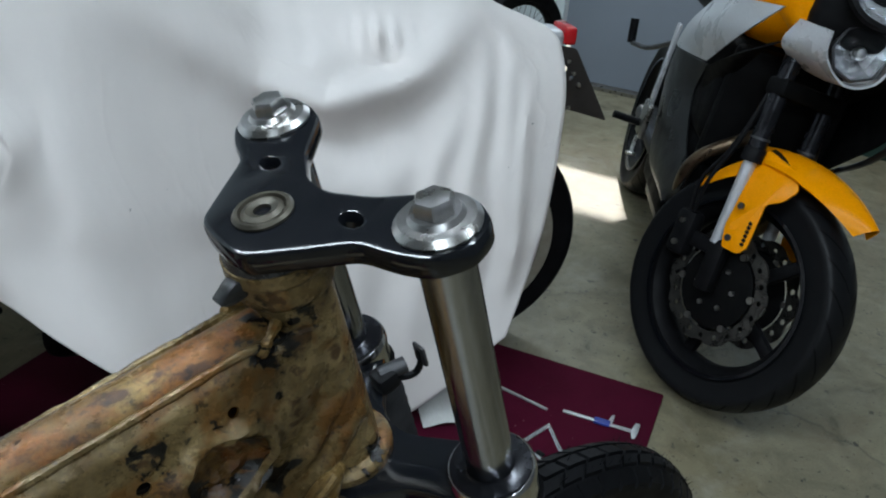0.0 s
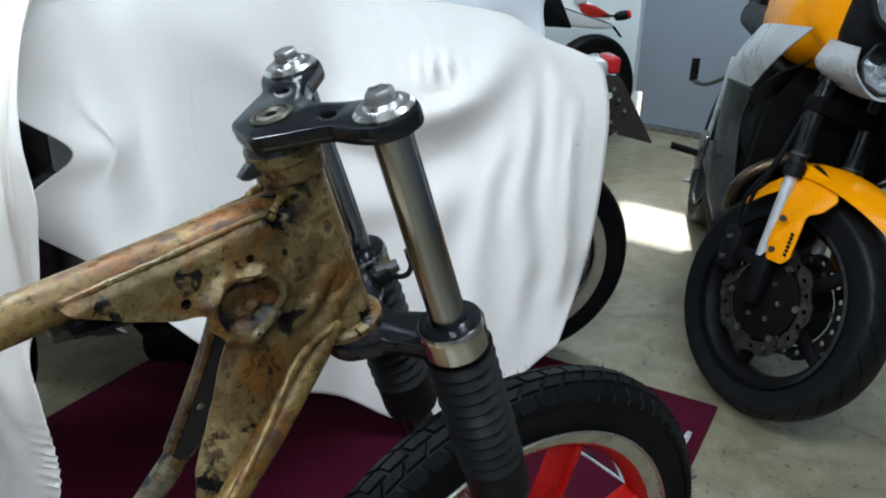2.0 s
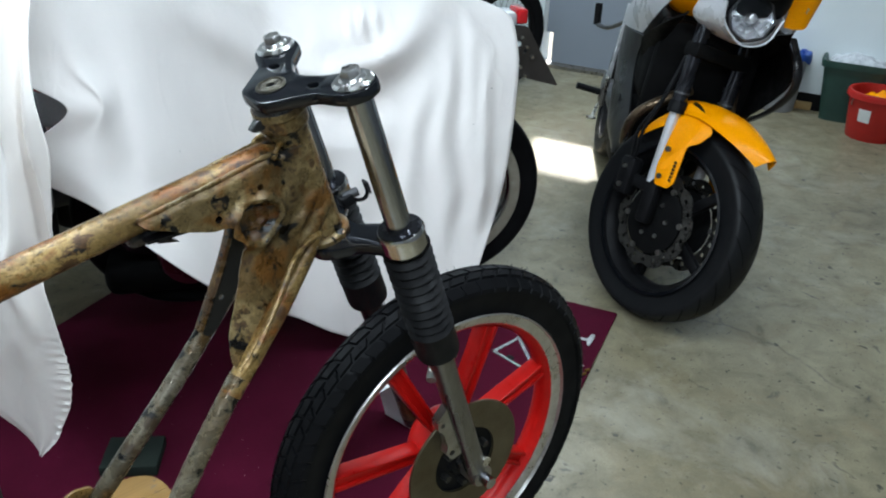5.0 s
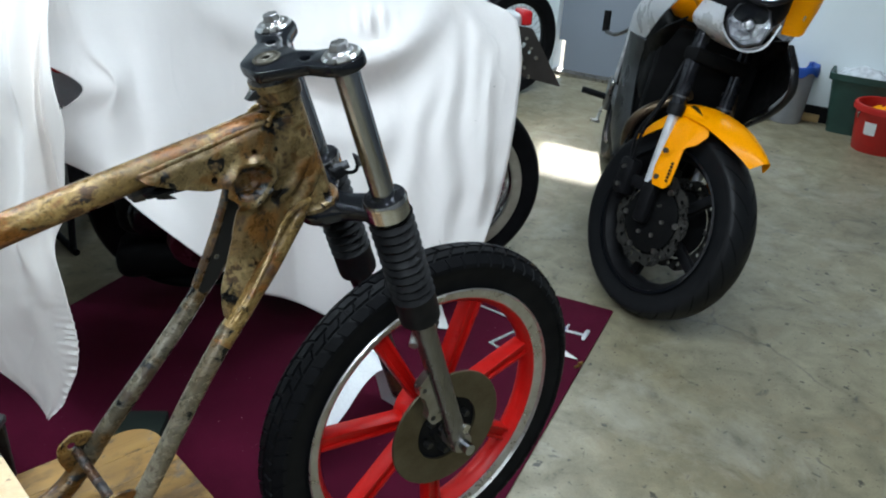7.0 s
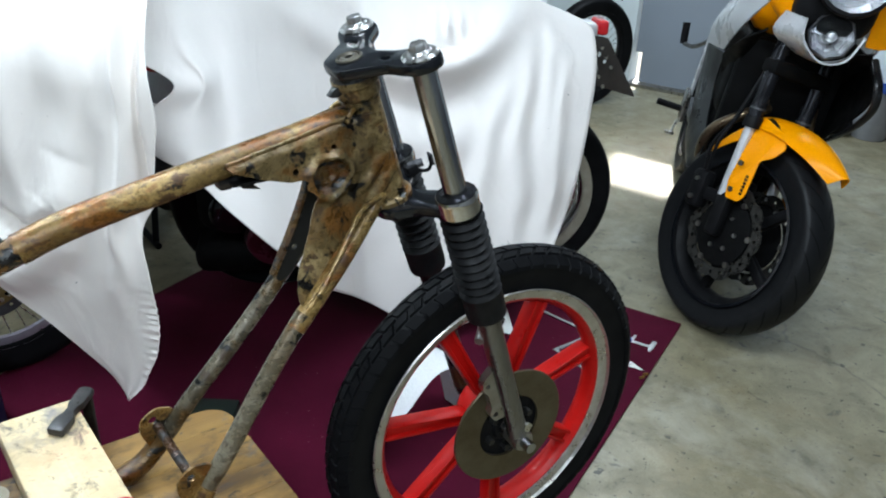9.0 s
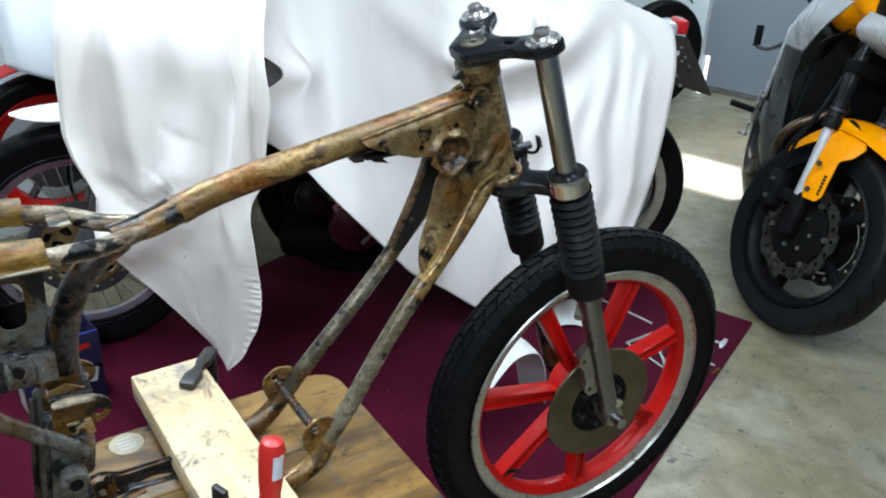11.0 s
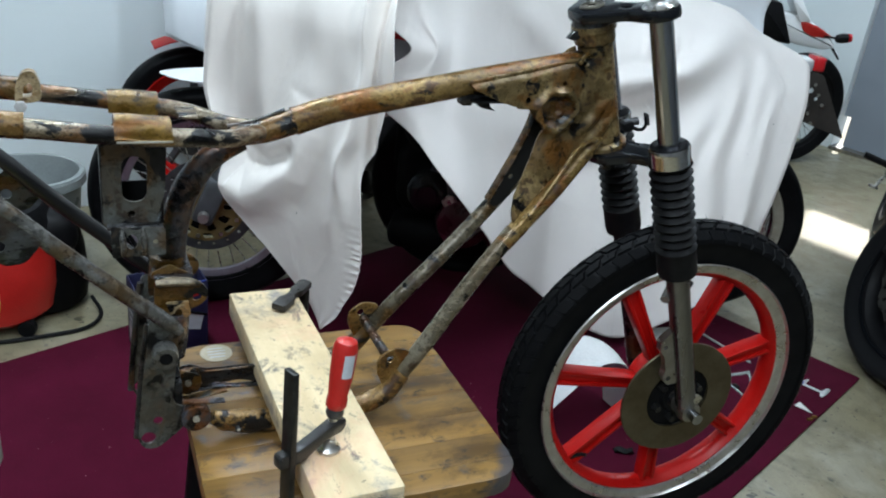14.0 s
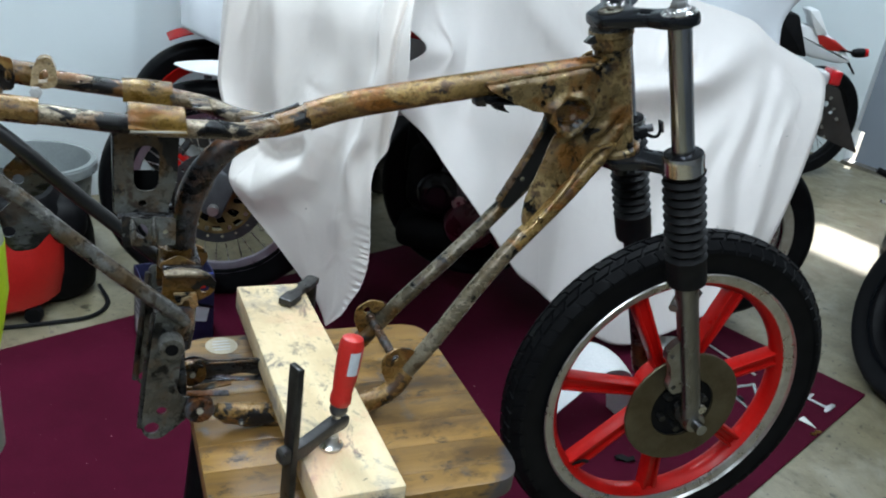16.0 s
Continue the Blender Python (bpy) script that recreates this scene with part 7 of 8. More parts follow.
        if s < 0:
            for k in range(6):
                part("guard_marking", moved(box(0.009, 0.0008, 0.0075, (0, 0, 0)), W @ pose(0.029 - 0.0022 * k, -0.1235, 0.142 + 0.0105 * k, 0, 12, 14)), "black", g)
        # small fin behind the fork
        fin = plate(rounded([(-0.088, 0.315), (-0.075, 0.29), (-0.14, 0.235), (-0.20, 0.172), (-0.205, 0.182), (-0.155, 0.26), (-0.115, 0.305)], 0.005, 3), 0.005, 0.001, centre=0.088 * s)
        P("rear_fin", fin, "yellow", "", m=W)

    # mudguard: an arch that runs out to a point ahead
    def arch(u, v, lift=0.0):
        a = radians(112 - 56 * u)
        half = 0.094 * (1 - 0.66 * max(0, (u - 0.5) / 0.5) ** 1.6) * (0.85 + 0.15 * min(1, u * 5))
        t = 2 * v - 1
        r = 0.372 - 0.045 * abs(t) ** 2.0 + 0.022 * u ** 2 + lift
        return Vector((r * math.cos(a), half * t, r * math.sin(a)))
    mg = P("front_mudguard", grid_surface(arch, 30, 16, 0.004), "yellow", "glossy orange-yellow front mudguard", m=W)
    for s in (0, 1):
        def vent(u, v):
            uu = 0.12 + 0.24 * u
            vv = 0.10 + 0.20 * v * (1 - u)
            return arch(uu, 1 - vv if s else vv, 0.0015)
        part("vent", moved(grid_surface(vent, 6, 4, 0.002), W), "black", mg, "black triangular vent")

    # body: black mass behind the fork, shade in its colour, shrouds at both sides
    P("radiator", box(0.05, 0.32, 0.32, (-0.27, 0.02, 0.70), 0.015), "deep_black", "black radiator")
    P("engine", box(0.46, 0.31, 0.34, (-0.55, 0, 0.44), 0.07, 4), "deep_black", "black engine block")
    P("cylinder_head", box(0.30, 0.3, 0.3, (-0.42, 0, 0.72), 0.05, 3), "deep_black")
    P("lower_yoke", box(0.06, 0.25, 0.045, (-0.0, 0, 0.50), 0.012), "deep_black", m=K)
    P("top_yoke", box(0.06, 0.25, 0.035, (-0.0, 0, 0.605), 0.012), "black", m=K)
    P("exhaust_header", tube([(-0.24, 0.0, 0.66), (-0.20, -0.07, 0.63), (-0.21, -0.14, 0.565), (-0.24, -0.155, 0.48), (-0.36, -0.10, 0.30), (-0.6, -0.06, 0.2)], 0.017, 12, 6), "brown_pipe", "heat-stained exhaust header")
    P("exhaust_header", tube([(-0.21, 0.12, 0.70), (-0.20, 0.13, 0.62), (-0.22, 0.14, 0.5), (-0.36, 0.10, 0.30), (-0.6, 0.04, 0.2)], 0.017, 12, 6), "brown_pipe", "heat-stained exhaust header")
    P("muffler", box(0.34, 0.2, 0.13, (-0.78, 0.02, 0.22), 0.05, 4), "grey_metal", "dark exhaust box")
    for s in (-1, 1):
        o = 0.0 if s < 0 else 0.035

        def q(x, y, z):
            return (x, s * y + o, z)
        P("side_shroud", ruled([q(-0.02, 0.15, 1.0), q(-0.16, 0.175, 0.90), q(-0.38, 0.175, 0.775)], [q(-0.46, 0.185, 0.94), q(-0.62, 0.20, 0.83), q(-0.745, 0.19, 0.735)], (0, 0.025 * s, 0)), "silver", "silver side shroud")
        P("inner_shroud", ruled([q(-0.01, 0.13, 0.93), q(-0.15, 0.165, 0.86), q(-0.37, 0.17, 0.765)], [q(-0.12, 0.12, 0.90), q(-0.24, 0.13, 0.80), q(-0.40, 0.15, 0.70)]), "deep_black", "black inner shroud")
        P("lower_shroud", ruled([q(-0.39, 0.165, 0.765), q(-0.46, 0.155, 0.66), q(-0.34, 0.155, 0.56), q(-0.21, 0.155, 0.49), q(-0.27, 0.155, 0.40)], [q(-0.745, 0.185, 0.73), q(-0.80, 0.17, 0.60), q(-0.76, 0.16, 0.475), q(-0.64, 0.16, 0.375), q(-0.28, 0.16, 0.385)], (0, 0.018 * s, 0), 20), "shroud_grey", "dusty dark grey lower shroud")
        if s > 0:
            P("shroud_edge", tube([(-0.10, 0.20, 0.90), (-0.03, 0.215, 0.845), (-0.03, 0.228, 0.775), (-0.10, 0.215, 0.69), (-0.23, 0.19, 0.60), (-0.34, 0.17, 0.52)], [0.010, 0.014, 0.014, 0.013, 0.012, 0.008], 10, 6, flat=0.6), "shroud_grey", "dusty dark grey shroud edge")
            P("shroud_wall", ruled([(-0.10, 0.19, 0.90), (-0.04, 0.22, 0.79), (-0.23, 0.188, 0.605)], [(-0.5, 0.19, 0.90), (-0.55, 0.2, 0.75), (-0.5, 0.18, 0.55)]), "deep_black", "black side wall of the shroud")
        P("foot_peg", rod(q(-0.85, 0.18, 0.43), q(-0.84, 0.285, 0.44), 0.013, 10), "black", "black foot peg")
        P("peg_bracket", box(0.10, 0.02, 0.12, (-0.84, 0.18 * s, 0.45), 0.008), "alloy", "alloy footrest bracket")
        P("shift_lever", tube([q(-0.82, 0.19, 0.39), q(-0.72, 0.21, 0.37), q(-0.66, 0.21, 0.38), q(-0.66, 0.24, 0.38)], 0.006, 8, 5), "zinc", "bright lever by the foot peg")
        P("heel_plate", box(0.04, 0.012, 0.34, (-0.90, 0.165 * s, 0.60), 0.004), "silver")
        P("rear_peg", rod(q(-1.50, 0.20, 0.555), q(-1.52, 0.212, 0.645), 0.017, 10), "black", "black folded rear foot peg")
        P("rear_peg_arm", tube([q(-0.95, 0.15, 0.70), q(-1.25, 0.175, 0.60), q(-1.50, 0.195, 0.555)], 0.009, 10, 5), "grey_metal")
    # nose with two stacked lamps, orange panels beside them
    nose = pose(0, 0.026, 0)
    P("headlamp_housing", ruled([(0.045, -0.075, 0.985), (0.04, -0.062, 0.93), (0.035, 0.0, 0.882), (0.035, 0.06, 0.90), (0.03, 0.085, 0.965)], [(-0.06, -0.115, 0.98), (-0.09, -0.12, 0.91), (-0.10, 0.0, 0.86), (-0.09, 0.09, 0.885), (-0.05, 0.105, 0.96)], (0, 0, 0), 20), "silver", "silver headlamp surround", m=nose)
    P("headlamp_housing", box(0.16, 0.22, 0.20, (-0.055, 0.0, 1.04), 0.06, 4), "black", "black upper lamp housing", m=nose)
    P("fairing_panel", ruled([(-0.03, -0.105, 1.10), (-0.035, -0.088, 1.03), (-0.05, -0.085, 0.955)], [(-0.14, -0.20, 1.12), (-0.12, -0.175, 1.005), (-0.10, -0.12, 0.945)], (0.012, -0.012, 0)), "yellow", "orange-yellow fairing side panel", m=nose)
    P("fairing_panel", ruled([(-0.02, 0.10, 1.10), (-0.03, 0.108, 1.02), (-0.04, 0.115, 0.935)], [(-0.17, 0.21, 1.15), (-0.13, 0.222, 1.06), (-0.09, 0.19, 0.965)], (0.02, 0.018, -0.01)), "yellow", "orange-yellow fairing side panel", m=nose)
    lower = new("lower_headlamp")
    lower.parent = e
    N = pose(0.025, 0.030, 0.951, 0, 78, 0) @ Matrix.Diagonal((0.86, 0.86, 1.0, 1.0))
    part("reflector", moved(lathe([(0.0, -0.035), (0.022, -0.034), (0.045, -0.022), (0.060, -0.006), (0.068, 0.006)], 8), N), "reflector", lower, "bright faceted lamp reflector", False)
    part("bulb_cap", moved(lathe([(0, -0.02), (0.014, -0.02), (0.016, 0.0), (0.011, 0.010), (0, 0.012)], 16), N), "bright_plate", lower)
    lens = part("lens", moved(lathe([(0.069, 0.006), (0.058, 0.017), (0.035, 0.025), (0, 0.029)], 8), N), "glass", lower, "clear domed lamp lens")
    lens.visible_shadow = False
    part("bezel", moved(lathe([(0.068, -0.01), (0.075, -0.01), (0.0755, 0.008), (0.072, 0.011), (0.068, 0.007)], 8, closed=True), N), "grey_metal", lower, "grey lamp bezel")
    upper = new("upper_headlamp")
    upper.parent = e
    N = pose(0.030, 0.034, 1.108, 0, 68, 0)
    part("reflector", moved(lathe([(0.0, -0.03), (0.04, -0.028), (0.07, -0.012), (0.092, 0.006)], 18), N), "reflector", upper, "bright faceted lamp reflector", False)
    lens = part("lens", moved(lathe([(0.092, 0.004), (0.07, 0.018), (0.04, 0.026), (0, 0.029)], 30), N), "glass", upper, "clear upper lamp lens")
    lens.visible_shadow = False
    part("bezel", moved(lathe([(0.09, -0.006), (0.104, -0.006), (0.102, 0.008), (0.092, 0.01)], 30, closed=True), N), "black", upper)
    # tank, seat, tail, rear wheel
    P("fuel_tank", box(0.5, 0.30, 0.22, (-0.52, 0, 0.965), 0.09, 5), "yellow", "orange-yellow fuel tank")
    P("seat", box(0.62, 0.26, 0.1, (-1.0, 0, 0.88), 0.04, 4), "black", "black dual seat")
    P("tail", box(0.3, 0.18, 0.1, (-1.35, 0, 0.93), 0.035, 4), "black")
    P("swingarm", box(0.5, 0.24, 0.06, (-1.1, 0, 0.34), 0.02), "grey_metal")
    sport_wheel("rear_wheel", pose(-1.40, 0, 0.312), 0.085, False)
    P("side_stand", tube([(-0.72, 0.14, 0.26), (-0.66, 0.27, 0.045)], 0.012, 10, 3), "black", "black side stand")
    settle(e)


yellow_motorcycle()


# ---- bins and buckets by the wall ----
def bin_round(name, m, r0, r1, h, mat, label, cat, liner=None):
    e = empty(name, m, label, cat)
    part("body", lathe([(0, 0), (r0, 0), (r0 + 0.004, 0.01), (r1, h), (r1 + 0.012, h), (r1 + 0.014, h - 0.025), (r1 + 0.008, h + 0.006), (r1 - 0.006, h + 0.006), (r0 - 0.003, 0.012), (0, 0.012)], 36), mat, e)
    if liner:
        def f(u, v):
            a = 2 * math.pi * u
            if v < 0.5:
                w = v / 0.5
                r = (r1 - 0.01) * w
                z = h * 0.55 + 0.45 * h * w ** 3 + 0.02 * math.sin(5 * a + 3 * w)
            else:
                w = (v - 0.5) / 0.5
                r = r1 - 0.008 + 0.026 * w ** 0.5
                z = h + 0.014 - 0.05 * w * (0.8 + 0.3 * math.sin(7 * a)) + 0.02 * math.sin(math.pi * w)
            return Vector((r * math.cos(a), r * math.sin(a), z))
        part("bag_liner", grid_surface(f, 40, 16), liner, e, "plastic bag liner folded over the rim")
    return settle(e)


bin_round("waste_bin", pose(1.555, 4.30, 0), 0.085, 0.11, 0.31, "grey_plastic", "grey plastic waste bin with a blue bag by the wall", "bin", "blue_bag")


def green_bin():
    e = empty("green_bin", pose(1.90, 4.2, 0, 0, 0, -22), "dark green plastic bin filled with a white bag", "bin")

    def ring(w, z, t=0.0):
        return [(x, y, z) for x, y in rounded([(-w, -w * 0.85), (w, -w * 0.85), (w, w * 0.85), (-w, w * 0.85)], 0.05, 5)]
    bm = bmesh.new()
    rows = [[bm.verts.new(p) for p in ring(w, z)] for w, z in ((0.13, 0.0), (0.16, 0.29), (0.174, 0.29), (0.176, 0.325), (0.163, 0.325), (0.15, 0.28), (0.12, 0.02))]
    for a, b in zip(rows, rows[1:]):
        for k in range(len(a)):
            bm.faces.new((a[k], a[(k + 1) % len(a)], b[(k + 1) % len(a)], b[k]))
    bm.faces.new(rows[0][::-1])
    bm.faces.new(rows[-1])
    part("body", bm, "green_plastic", e, "dark green ribbed bin body")

    def bag(u, v):
        x, y = (u - 0.5) * 0.29, (v - 0.5) * 0.25
        return Vector((x, y, 0.29 + 0.06 * (1 - (2 * u - 1) ** 2) * (1 - (2 * v - 1) ** 2) + 0.03 * noise.noise(Vector((u * 6, v * 6, 4)))))
    part("rubbish_bag", grid_surface(bag, 24, 24), "clear_bag", e, "crumpled white plastic bag")
    settle(e)


green_bin()


def red_bucket():
    e = bin_round("red_bucket", pose(1.93, 3.90, 0), 0.115, 0.14, 0.235, "red_plastic", "red plastic bucket with a yellow cloth and pale label", "bucket")
    part("handle", tube([(0.148 * math.cos(a), 0.148 * math.sin(a) * 0.6 - 0.06, 0.205 - 0.08 * math.sin(a)) for a in [math.pi * k / 8 for k in range(9)]], 0.004, 8, 3), "zinc", e).matrix_parent_inverse = Matrix()
    lab = lathe([(0.130, 0.10), (0.1315, 0.10), (0.1385, 0.165), (0.137, 0.165)], 6, closed=True, arc=(radians(215), radians(240)))
    part("label", lab, "paper", e, "pale paper label").matrix_parent_inverse = Matrix()
    c = part("cleaning_cloth", grid_surface(lambda u, v: Vector(((u - 0.5) * 0.16 + 0.03, (v - 0.5) * 0.14, 0.225 + 0.03 * noise.noise(Vector((u * 4, v * 4, 0))) - 0.05 * abs(u - 0.5))), 12, 12, 0.003), "yellow")
    c.matrix_world = pose(1.93, 3.90, 0.0)
    tagged(c, "crumpled yellow cleaning cloth in the red bucket", "cloth")


red_bucket()

bag = part("black_bag", grid_surface(lambda u, v: Vector((0.10 * math.cos(6.2832 * u) * math.sin(math.pi * v) * (1 + 0.15 * math.sin(17 * u)), 0.08 * math.sin(6.2832 * u) * math.sin(math.pi * v), 0.055 - 0.055 * math.cos(math.pi * v) + 0.012 * noise.noise(Vector((math.cos(6.2832 * u) * 3, math.sin(6.2832 * u) * 3, v * 5))) * math.sin(math.pi * v))), 30, 14), "black")
bag.matrix_world = pose(1.36, 4.30, 0.0)
tagged(bag, "small crumpled black plastic bag beside the waste bin", "bag")
wb = part("wood_offcut", box(0.16, 0.09, 0.045, (0, 0, 0.0225), 0.004), "scrap_wood")
wb.matrix_world = pose(1.68, 4.36, 0, 0, 0, -22)
tagged(wb, "short brown timber offcut on the floor by the wall", "timber")


# ---- things on the floor by the side wall ----
def white_bucket():
    bin_round("white_bucket", pose(-1.905, 0.905, 0), 0.126, 0.154, 0.312, "clear_grey", "empty greyish clear plastic bucket by the wall", "bucket")


white_bucket()


def vacuum():
    e = empty("shop_vacuum", pose(-1.72, 0.62, 0, 0, 0, 40), "red and black shop vacuum on casters by the wall", "vacuum cleaner")
    part("tank", lathe([(0, 0.03), (0.14, 0.03), (0.165, 0.05), (0.178, 0.12), (0.178, 0.2), (0.165, 0.25), (0.15, 0.26), (0, 0.26)], 40), "red_plastic", e, "glossy red vacuum tank")
    part("motor_head", lathe([(0.0, 0.25), (0.165, 0.255), (0.18, 0.27), (0.178, 0.31), (0.15, 0.345), (0.08, 0.36), (0, 0.362)], 40), "black", e, "black motor head")
    part("head_flange", moved(box(0.16, 0.2, 0.13, (0.15, 0.0, 0.26), 0.05, 4), pose(0, 0, 0, 0, 0, 15)), "black", e)
    part("rear_housing", moved(lathe([(0, 0.012), (0.10, 0.012), (0.116, 0.03), (0.122, 0.09), (0.115, 0.19), (0.098, 0.27), (0.062, 0.315), (0.0, 0.33)], 36), pose(-1.72, 0.62, 0, 0, 0, 40).inverted() @ pose(-1.682, 0.762, 0)), "deep_black", e, "round black dust housing")
    for k in range(4):
        a = radians(45 + 90 * k)
        part("caster", moved(lathe([(0, -0.014), (0.022, -0.014), (0.025, 0), (0.022, 0.014), (0, 0.014)], 16, "y"), pose(0.16 * math.cos(a), 0.16 * math.sin(a), 0.025)), "black", e)
    settle(e)
    c = part("power_cord", tube([(-1.60, 0.50, 0.008), (-1.52, 0.62, 0.007), (-1.47, 0.72, 0.007), (-1.50, 0.80, 0.007), (-1.58, 0.84, 0.02)], 0.006, 8, 8), "rubber")
    tagged(c, "black power cord lying on the concrete floor", "cord")


vacuum()


def oil_can():
    # a printed can with its top cut off and an oily brown inside
    e = empty("oil_can", pose(-1.2245, 0.739, 0.0075, 0, 0, 58), "navy and orange printed oil can with its top cut open", "can")
    L, W, H = 0.19, 0.10, 0.20
    cx, cy = 0.0425, 0.045
    for sx in (-1, 1):
        part("side_wall", box(0.004, W, H, (cx + sx * (L / 2 - 0.002), cy, H / 2), 0.001), "navy_print", e)
    for sy in (-1, 1):
        part("front_wall", box(L - 0.008, 0.004, H, (cx, cy + sy * (W / 2 - 0.002), H / 2), 0.001), "navy_print", e)
    part("bottom", box(L - 0.01, W - 0.01, 0.004, (cx, cy, 0.003)), "navy_print", e)
    part("liner", box(L - 0.012, W - 0.012, 0.05, (cx, cy, 0.125), 0.004), "cardboard", e, "oily brown inside")
    part("rim_edge", tube([(cx - 0.09, cy - 0.048, H), (cx, cy - 0.049, H + 0.004), (cx + 0.09, cy - 0.048, H)], 0.0025, 8, 6), "blue", e)
    part("strap", tube([(cx - 0.05, cy - 0.054, 0.16), (cx + 0.02, cy - 0.056, 0.125), (cx + 0.09, cy - 0.054, 0.10)], 0.004, 8, 6), "black", e, "black strap across the can")
    y = cy - W / 2 - 0.0005

    def bar(x, z, w, h, mat, turn=0.0):
        part("print_bar", moved(box(w, 0.0006, h), pose(cx + x, y, z, 0, turn, 0)), mat, e)
    bar(-0.03, 0.172, 0.11, 0.014, "orange_print", -6)
    bar(0.045, 0.165, 0.05, 0.016, "red_plastic", -6)
    bar(-0.03, 0.185, 0.10, 0.006, "grey_print", -6)
    for k in range(7):
        bar(-0.045, 0.142 - 0.0115 * k, 0.07 - 0.012 * (k % 3), 0.0038, "grey_print")
    bar(-0.04, 0.036, 0.085, 0.028, "orange_print")
    bar(0.05, 0.085, 0.06, 0.05, "grey_print", 12)
    x = cx - L / 2 - 0.0005
    for k in range(6):
        part("print_bar", box(0.0006, 0.05 - 0.01 * (k % 2), 0.006, (x, cy, 0.15 - 0.02 * k)), "grey_print", e)
    part("print_bar", box(0.0006, 0.05, 0.05, (x, cy, 0.035)), "paper", e)
    settle(e)


oil_can()


def side_table():
    e = empty("side_table", FRAME @ pose(-0.93, -0.16, 0), "plain wooden side table holding the plastic canister", "table")
    part("tabletop", box(0.34, 0.34, 0.03, (0, 0, 0.585), 0.004), "scrap_wood", e)
    for sx in (-1, 1):
        for sy in (-1, 1):
            part("leg", box(0.035, 0.035, 0.57, (0.14 * sx, 0.14 * sy, 0.285), 0.003), "scrap_wood", e)
    settle(e)


side_table()


def canister():
    e = empty("plastic_canister", pose(-0.457, -0.350, 0.6, 0, 0, 40), "translucent greenish-white plastic canister on the table", "canister")

    def ring(w, z):
        return [(x, y, z) for x, y in rounded([(-w, -w), (w, -w), (w, w), (-w, w)], w * 0.45, 6)]
    bm = bmesh.new()
    rows = [[bm.verts.new(p) for p in ring(w, z)] for w, z in ((0.056, 0.0), (0.062, 0.006), (0.064, 0.05), (0.064, 0.235), (0.060, 0.265), (0.048, 0.31), (0.036, 0.34), (0.020, 0.352), (0.019, 0.37))]
    for a, b in zip(rows, rows[1:]):
        for k in range(len(a)):
            bm.faces.new((a[k], a[(k + 1) % len(a)], b[(k + 1) % len(a)], b[k]))
    bm.faces.new(rows[0][::-1])
    bm.faces.new(rows[-1])
    part("body", bm, "canister", e, "greenish translucent canister body")
    part("cap", moved(lathe([(0, 0), (0.022, 0), (0.022, 0.02), (0.02, 0.023), (0, 0.023)], 20), pose(0, 0, 0.37)), "white_plastic", e)
    settle(e)
    b = empty("spray_bottle", pose(-0.516, -0.231, 0.6), "pale plastic bottle with a yellow-green label band", "bottle")
    part("body", lathe([(0, 0), (0.026, 0), (0.028, 0.006), (0.026, 0.11), (0.036, 0.16), (0.043, 0.20), (0.043, 0.26), (0.04, 0.28), (0.028, 0.305), (0.018, 0.315), (0.018, 0.33), (0, 0.33)], 32), "canister", b, "pale translucent bottle body")
    part("label", lathe([(0.0272, 0.115), (0.0368, 0.16), (0.0438, 0.20), (0.0438, 0.258), (0.0428, 0.258), (0.0428, 0.20), (0.0358, 0.16), (0.0262, 0.115)], 32, closed=True), "lime", b, "yellow-green label band")
    settle(b)


canister()


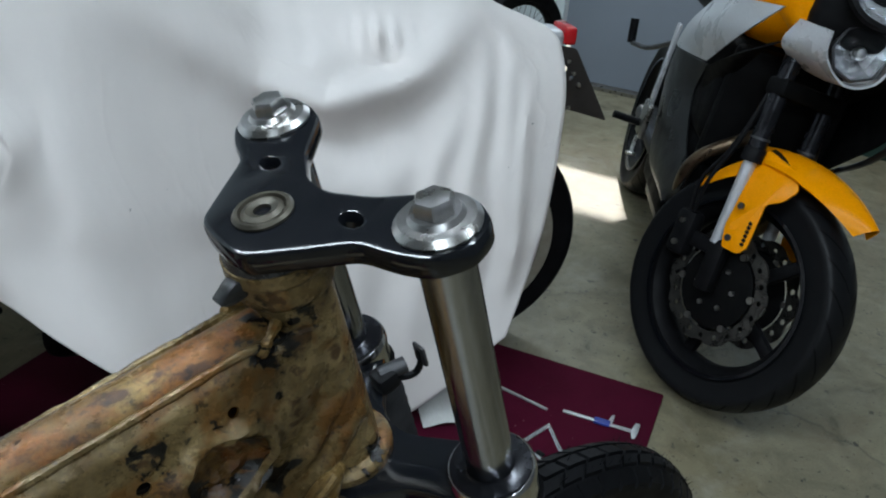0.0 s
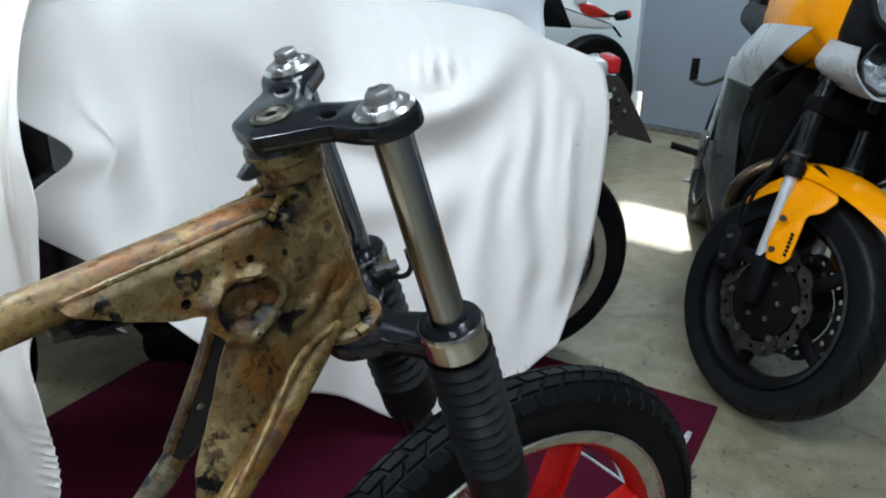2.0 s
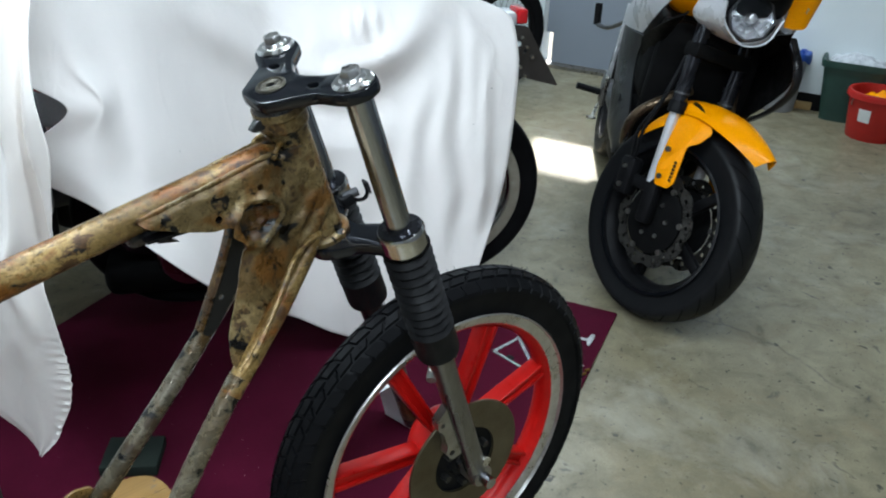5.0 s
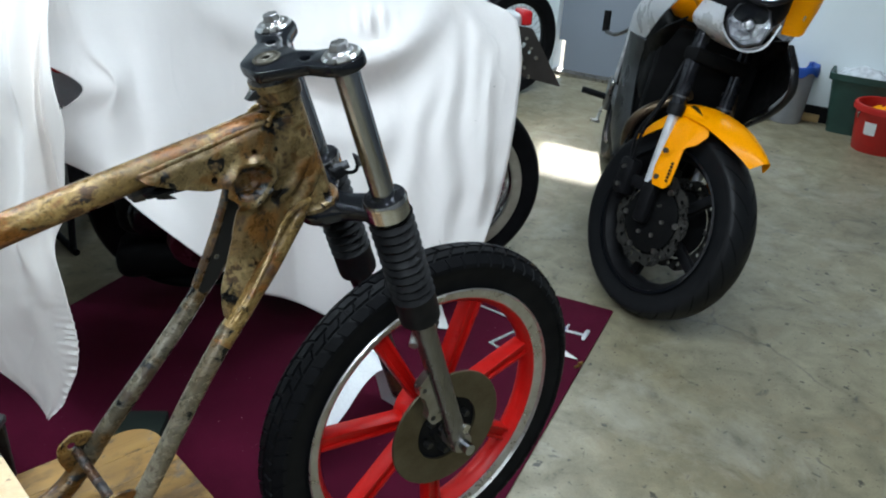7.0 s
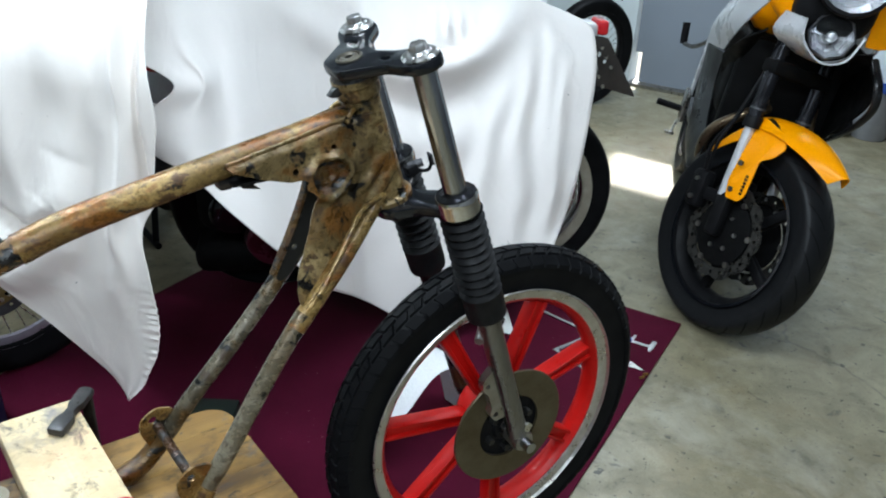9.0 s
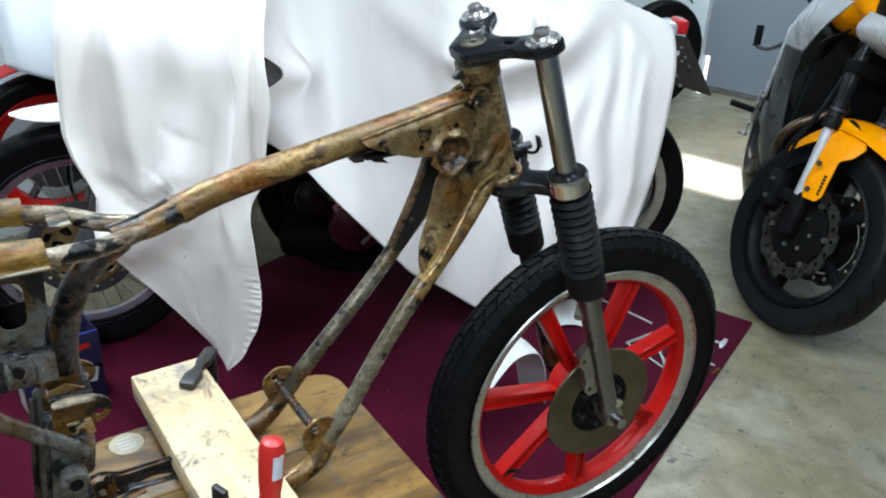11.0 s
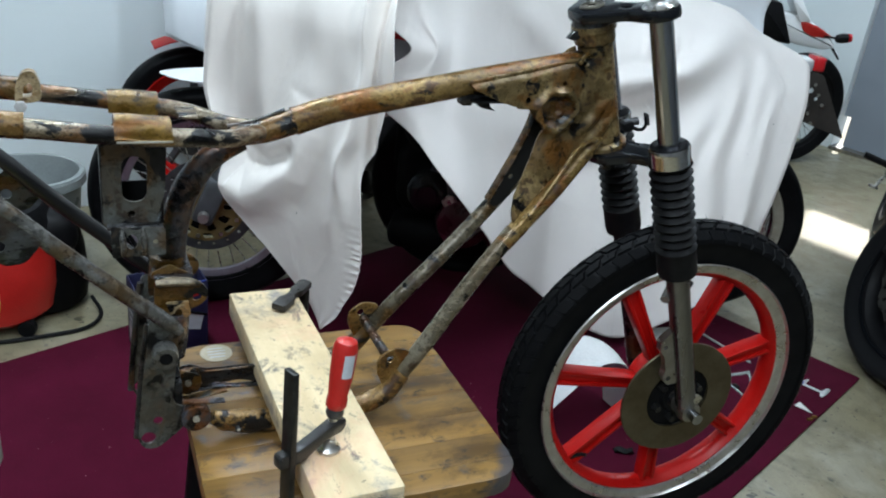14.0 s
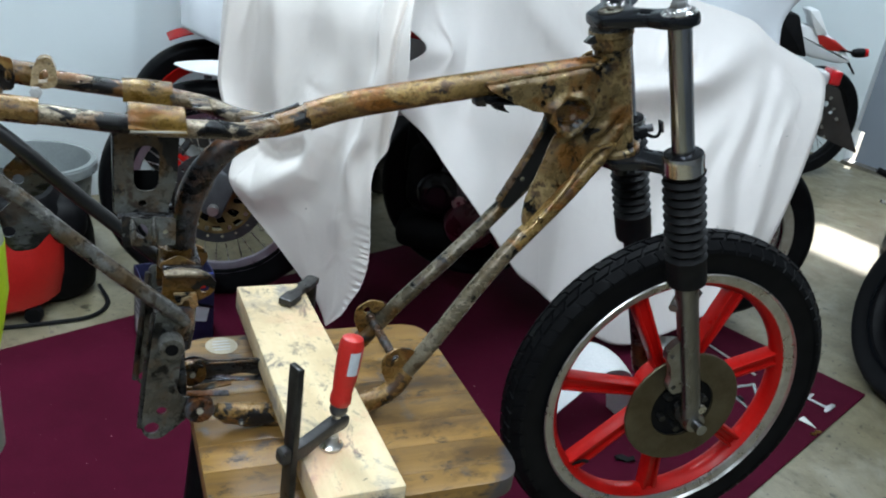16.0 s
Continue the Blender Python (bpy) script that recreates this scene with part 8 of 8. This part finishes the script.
# ---- small things on the carpet ----
def floor_clutter():
    # a white mudguard standing on its edge behind the front wheel
    spine = spline([(-0.085, 1.255, 0.0), (-0.098, 1.230, 0.12), (-0.122, 1.185, 0.215), (-0.165, 1.112, 0.240), (-0.20, 1.05, 0.195), (-0.235, 0.985, 0.105), (-0.262, 0.94, 0.0)], 6)

    def arch(u, v):
        k = u * (len(spine) - 1)
        q = min(len(spine) - 2, int(k))
        p = spine[q].lerp(spine[q + 1], k - q)
        t = 2 * v - 1
        half = (0.05 + 0.02 * math.sin(math.pi * u)) * (1 - 0.55 * max(0.0, (u - 0.7) / 0.3))
        return p + Vector((0.83, -0.56, 0)) * (t * half) + Vector((0, 0, -0.018 * t * t * math.sin(math.pi * u)))
    o = part("loose_mudguard", grid_surface(arch, 36, 8, 0.003), "white_plastic")
    o.matrix_world = pose(0, 0, 0.0085)
    tagged(o, "white plastic mudguard standing on the carpet behind the wheel", "mudguard")
    c = empty("vernier_caliper", pose(0.418, 1.715, 0.0085, 0, 0, 165), "steel vernier caliper lying on the carpet", "caliper")
    part("beam", box(0.19, 0.011, 0.003, (0.090, 0, 0.0015), 0.0005), "tool_steel", c)
    part("fixed_jaw", plate(rounded([(-0.006, -0.035), (0.006, -0.035), (0.012, 0.0), (0.006, 0.028), (-0.002, 0.028), (-0.006, 0.0)], 0.003, 2), 0.003, 0.0005, "xy", 0.0016), "tool_steel", c)
    part("slider", box(0.04, 0.022, 0.006, (0.085, 0, 0.003), 0.001), "blue", c, "blue slider")
    part("moving_jaw", plate([(0.06, -0.04), (0.066, -0.04), (0.075, 0.0), (0.06, 0.0)], 0.003, 0.0005, "xy", 0.0016), "tool_steel", c)
    settle(c)
    t = empty("set_square", pose(0.225, 1.59, 0.0085, 0, 0, -40), "clear plastic set square lying on the carpet", "set square")
    part("body", plate_holes([(-0.09, -0.045), (0.10, -0.045), (-0.09, 0.075)], [[(-0.080, -0.037), (0.070, -0.037), (-0.080, 0.058)]], 0.0025, 0.0013, "xy"), "acrylic", t)
    part("grip", box(0.02, 0.012, 0.006, (-0.03, -0.03, 0.003), 0.001), "black", t)
    settle(t)
    p = part("steel_rod", rod((0.03, 1.85, 0.0115), (0.198, 1.757, 0.0115), 0.0035, 8), "tool_steel")
    tagged(p, "thin bright steel rod lying on the carpet", "rod")
    s = part("paper_scrap", plate([(0, 0), (0.05, -0.012), (0.012, 0.028)], 0.0008, 0, "xy", 0.0004), "paper")
    s.matrix_world = pose(0.345, 1.592, 0.0085, 0, 0, 0)
    tagged(s, "white paper offcut on the carpet", "paper")
    for k, (x, y) in enumerate(((0.395, 1.555), (0.385, 1.535))):
        s = part("brass_fitting", rod((x, y, 0.0115), (x + 0.012, y + 0.008, 0.0115), 0.004, 8), "brass")
        tagged(s, "tiny brass fitting on the carpet", "fitting", "brass fittings")
    d = part("rag_scrap", grid_surface(lambda u, v: Vector((0.05 * u, 0.02 * v, 0.004 + 0.004 * math.sin(9 * u + 5 * v))), 8, 5, 0.002), "black")
    d.matrix_world = pose(-0.03, 1.06, 0.0085, 0, 0, 30)
    tagged(d, "small black rag scrap on the carpet", "rag")
    g = part("green_box", box(0.13, 0.11, 0.03, (0, 0, 0.015), 0.004), "dull_green")
    g.matrix_world = pose(-0.685, 1.015, 0.0085, 0, 0, 12)
    tagged(g, "small dark green box on the carpet behind the stool", "box")
    note = part("paper_sheet", grid_surface(lambda u, v: Vector((0.11 * u, 0.16 * v, 0.003 + 0.01 * math.sin(3 * u + 2 * v) ** 2)), 8, 8, 0.0008), "paper")
    note.matrix_world = pose(-0.10, 1.62, 0.0085, 0, 0, 20)
    tagged(note, "crumpled white paper sheet on the carpet", "paper")


floor_clutter()
